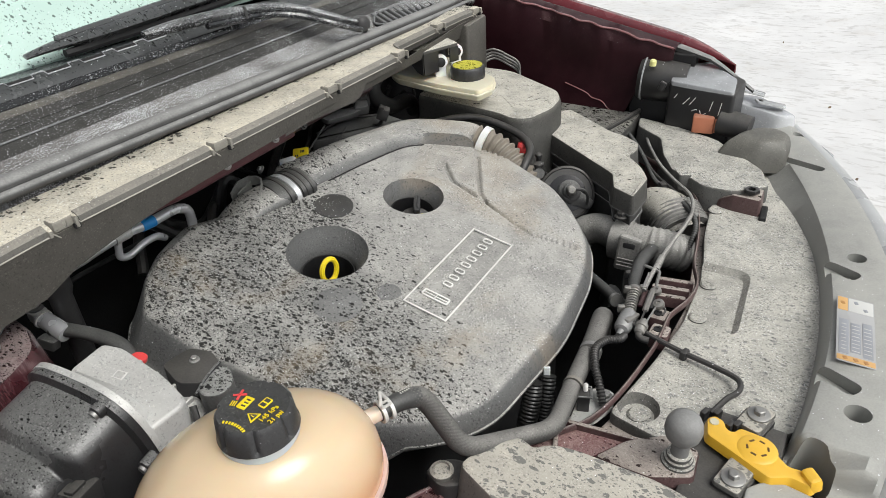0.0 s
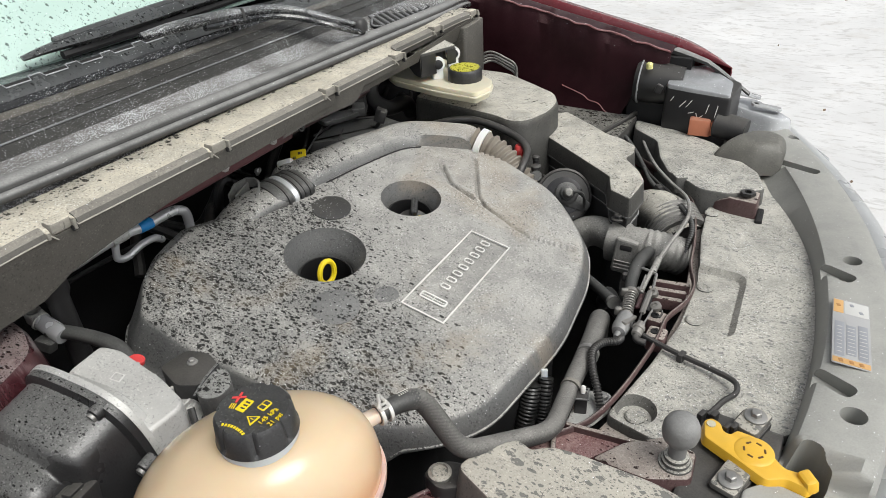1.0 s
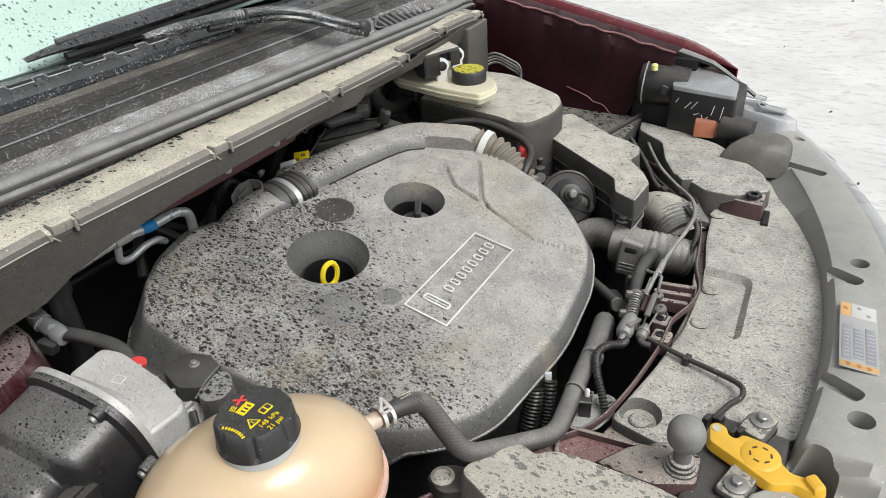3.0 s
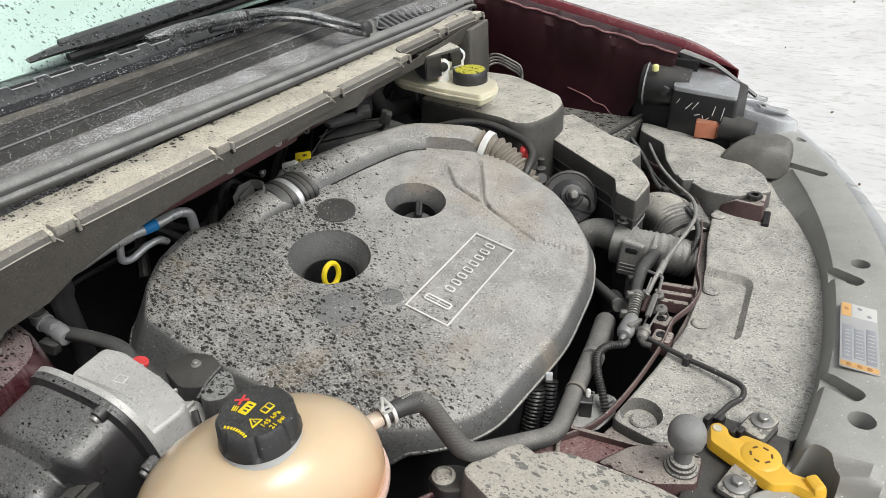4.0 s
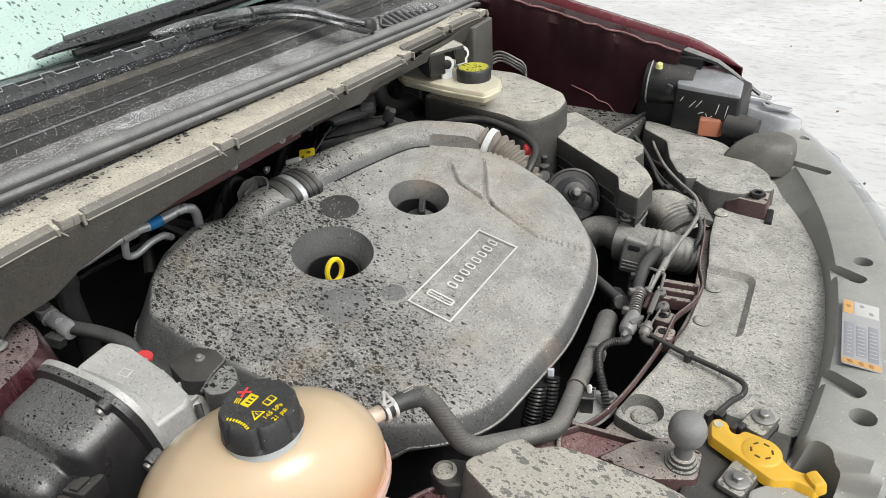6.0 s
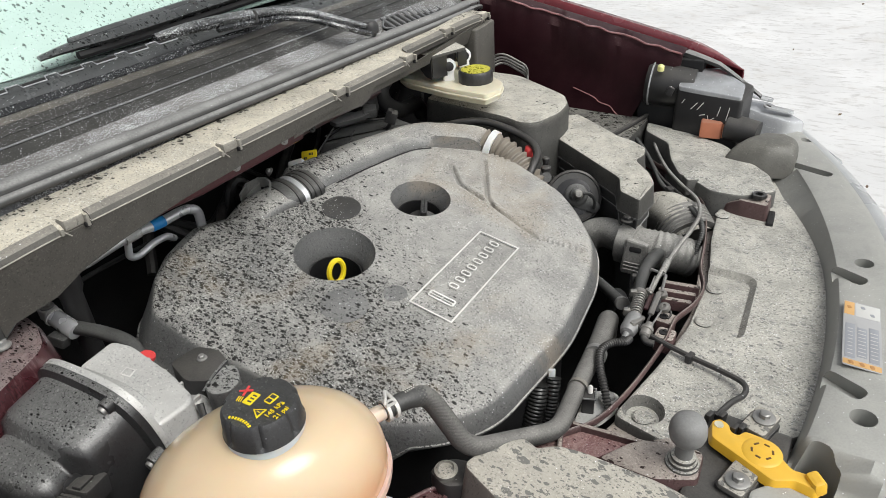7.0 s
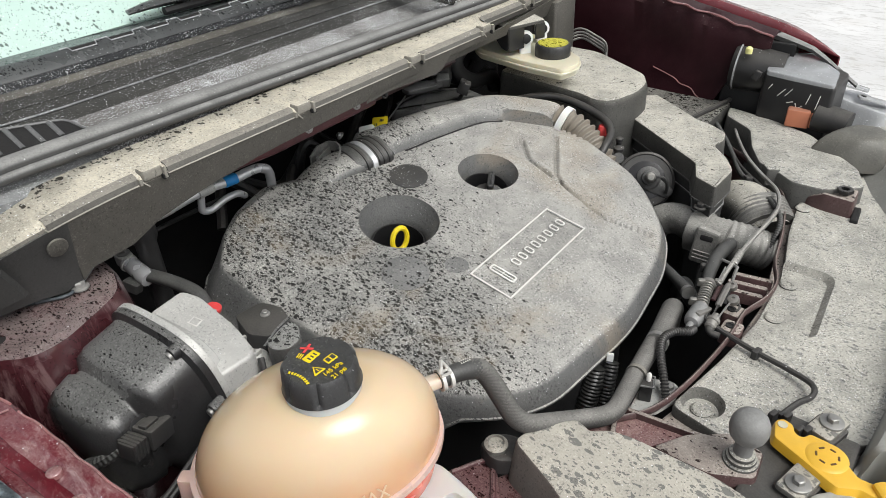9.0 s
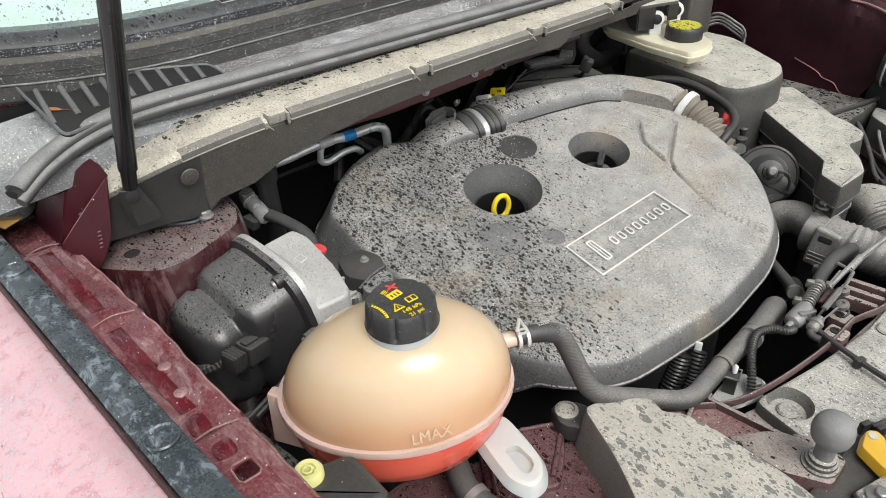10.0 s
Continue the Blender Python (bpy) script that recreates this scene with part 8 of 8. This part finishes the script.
debris = bmesh.new()
pick = random.Random(9)
for k in range(40):
    x, y = pick.uniform(-0.3, 3.2), pick.uniform(1.6, 6.5)
    s = pick.uniform(0.003, 0.009)
    m = pose(x, y, 0.03, pick.uniform(-20, 20), pick.uniform(-20, 20), pick.uniform(0, 180))
    box((s * 2.2, s * 0.6, 0.012), m, 0.002, into=debris)
tagged(part("snow_debris", debris, GRIT), "bits of brown grit and leaf on the snow", "debris", kind="stuff")

# ---- rest of the car ----
def wheel(x, y):
    w = part("wheel", lathe([(0.20, -0.11), (0.33, -0.11), (0.36, -0.08), (0.365, 0.0), (0.36, 0.08), (0.33, 0.11), (0.20, 0.11)], aim((x, y, 0.362), (0, 1, 0)), 48), RUBBER, car, "black winter tyre")
    part("rim", lathe([(0.0, -0.095), (0.20, -0.10), (0.215, 0.0), (0.20, 0.10), (0.0, 0.095)], aim((x, y, 0.362), (0, 1, 0)), 32), ALU, w, "silver alloy rim")


for x in (0.0, -2.69):
    for y in (MID - 0.79, MID + 0.79):
        wheel(x, y)


# doors, tail and cabin behind the engine bay
def side_slab(profile, half, name, mat, label, edge=0.03):
    """A body block with the side profile (x, z) given, laid across the car."""
    turn = Matrix.Translation((0, MID, 0)) @ Matrix.Rotation(radians(90), 4, "X")
    bm = slab(fillet(profile, 0.08), -half, half - edge, edge, m=turn)
    return part(name, bm, mat, car, label)


tail = side_slab([(-0.60, 0.30), (-0.60, 1.08), (-0.90, 1.12), (-3.35, 1.14), (-3.62, 0.95), (-3.66, 0.35)], 0.90, "cabin_body", MAROON, "maroon doors and rear body")
for y in (MID - 0.80, MID + 0.80):
    cut(tail, lathe([(0.41, -0.14), (0.41, 0.14)], aim((-2.69, y, 0.362), (0, 1, 0)), 40))
side_slab([(-0.62, 1.09), (-1.06, 1.62), (-1.6, 1.68), (-2.8, 1.65), (-3.40, 1.12)], 0.74, "cabin_glass", STRUTBLACK, "dark cabin windows")
side_slab([(-1.00, 1.615), (-1.6, 1.690), (-2.8, 1.660), (-2.95, 1.60), (-2.8, 1.63), (-1.6, 1.65), (-1.10, 1.60)], 0.755, "cabin_roof", MAROON, "maroon roof panel", 0.01)
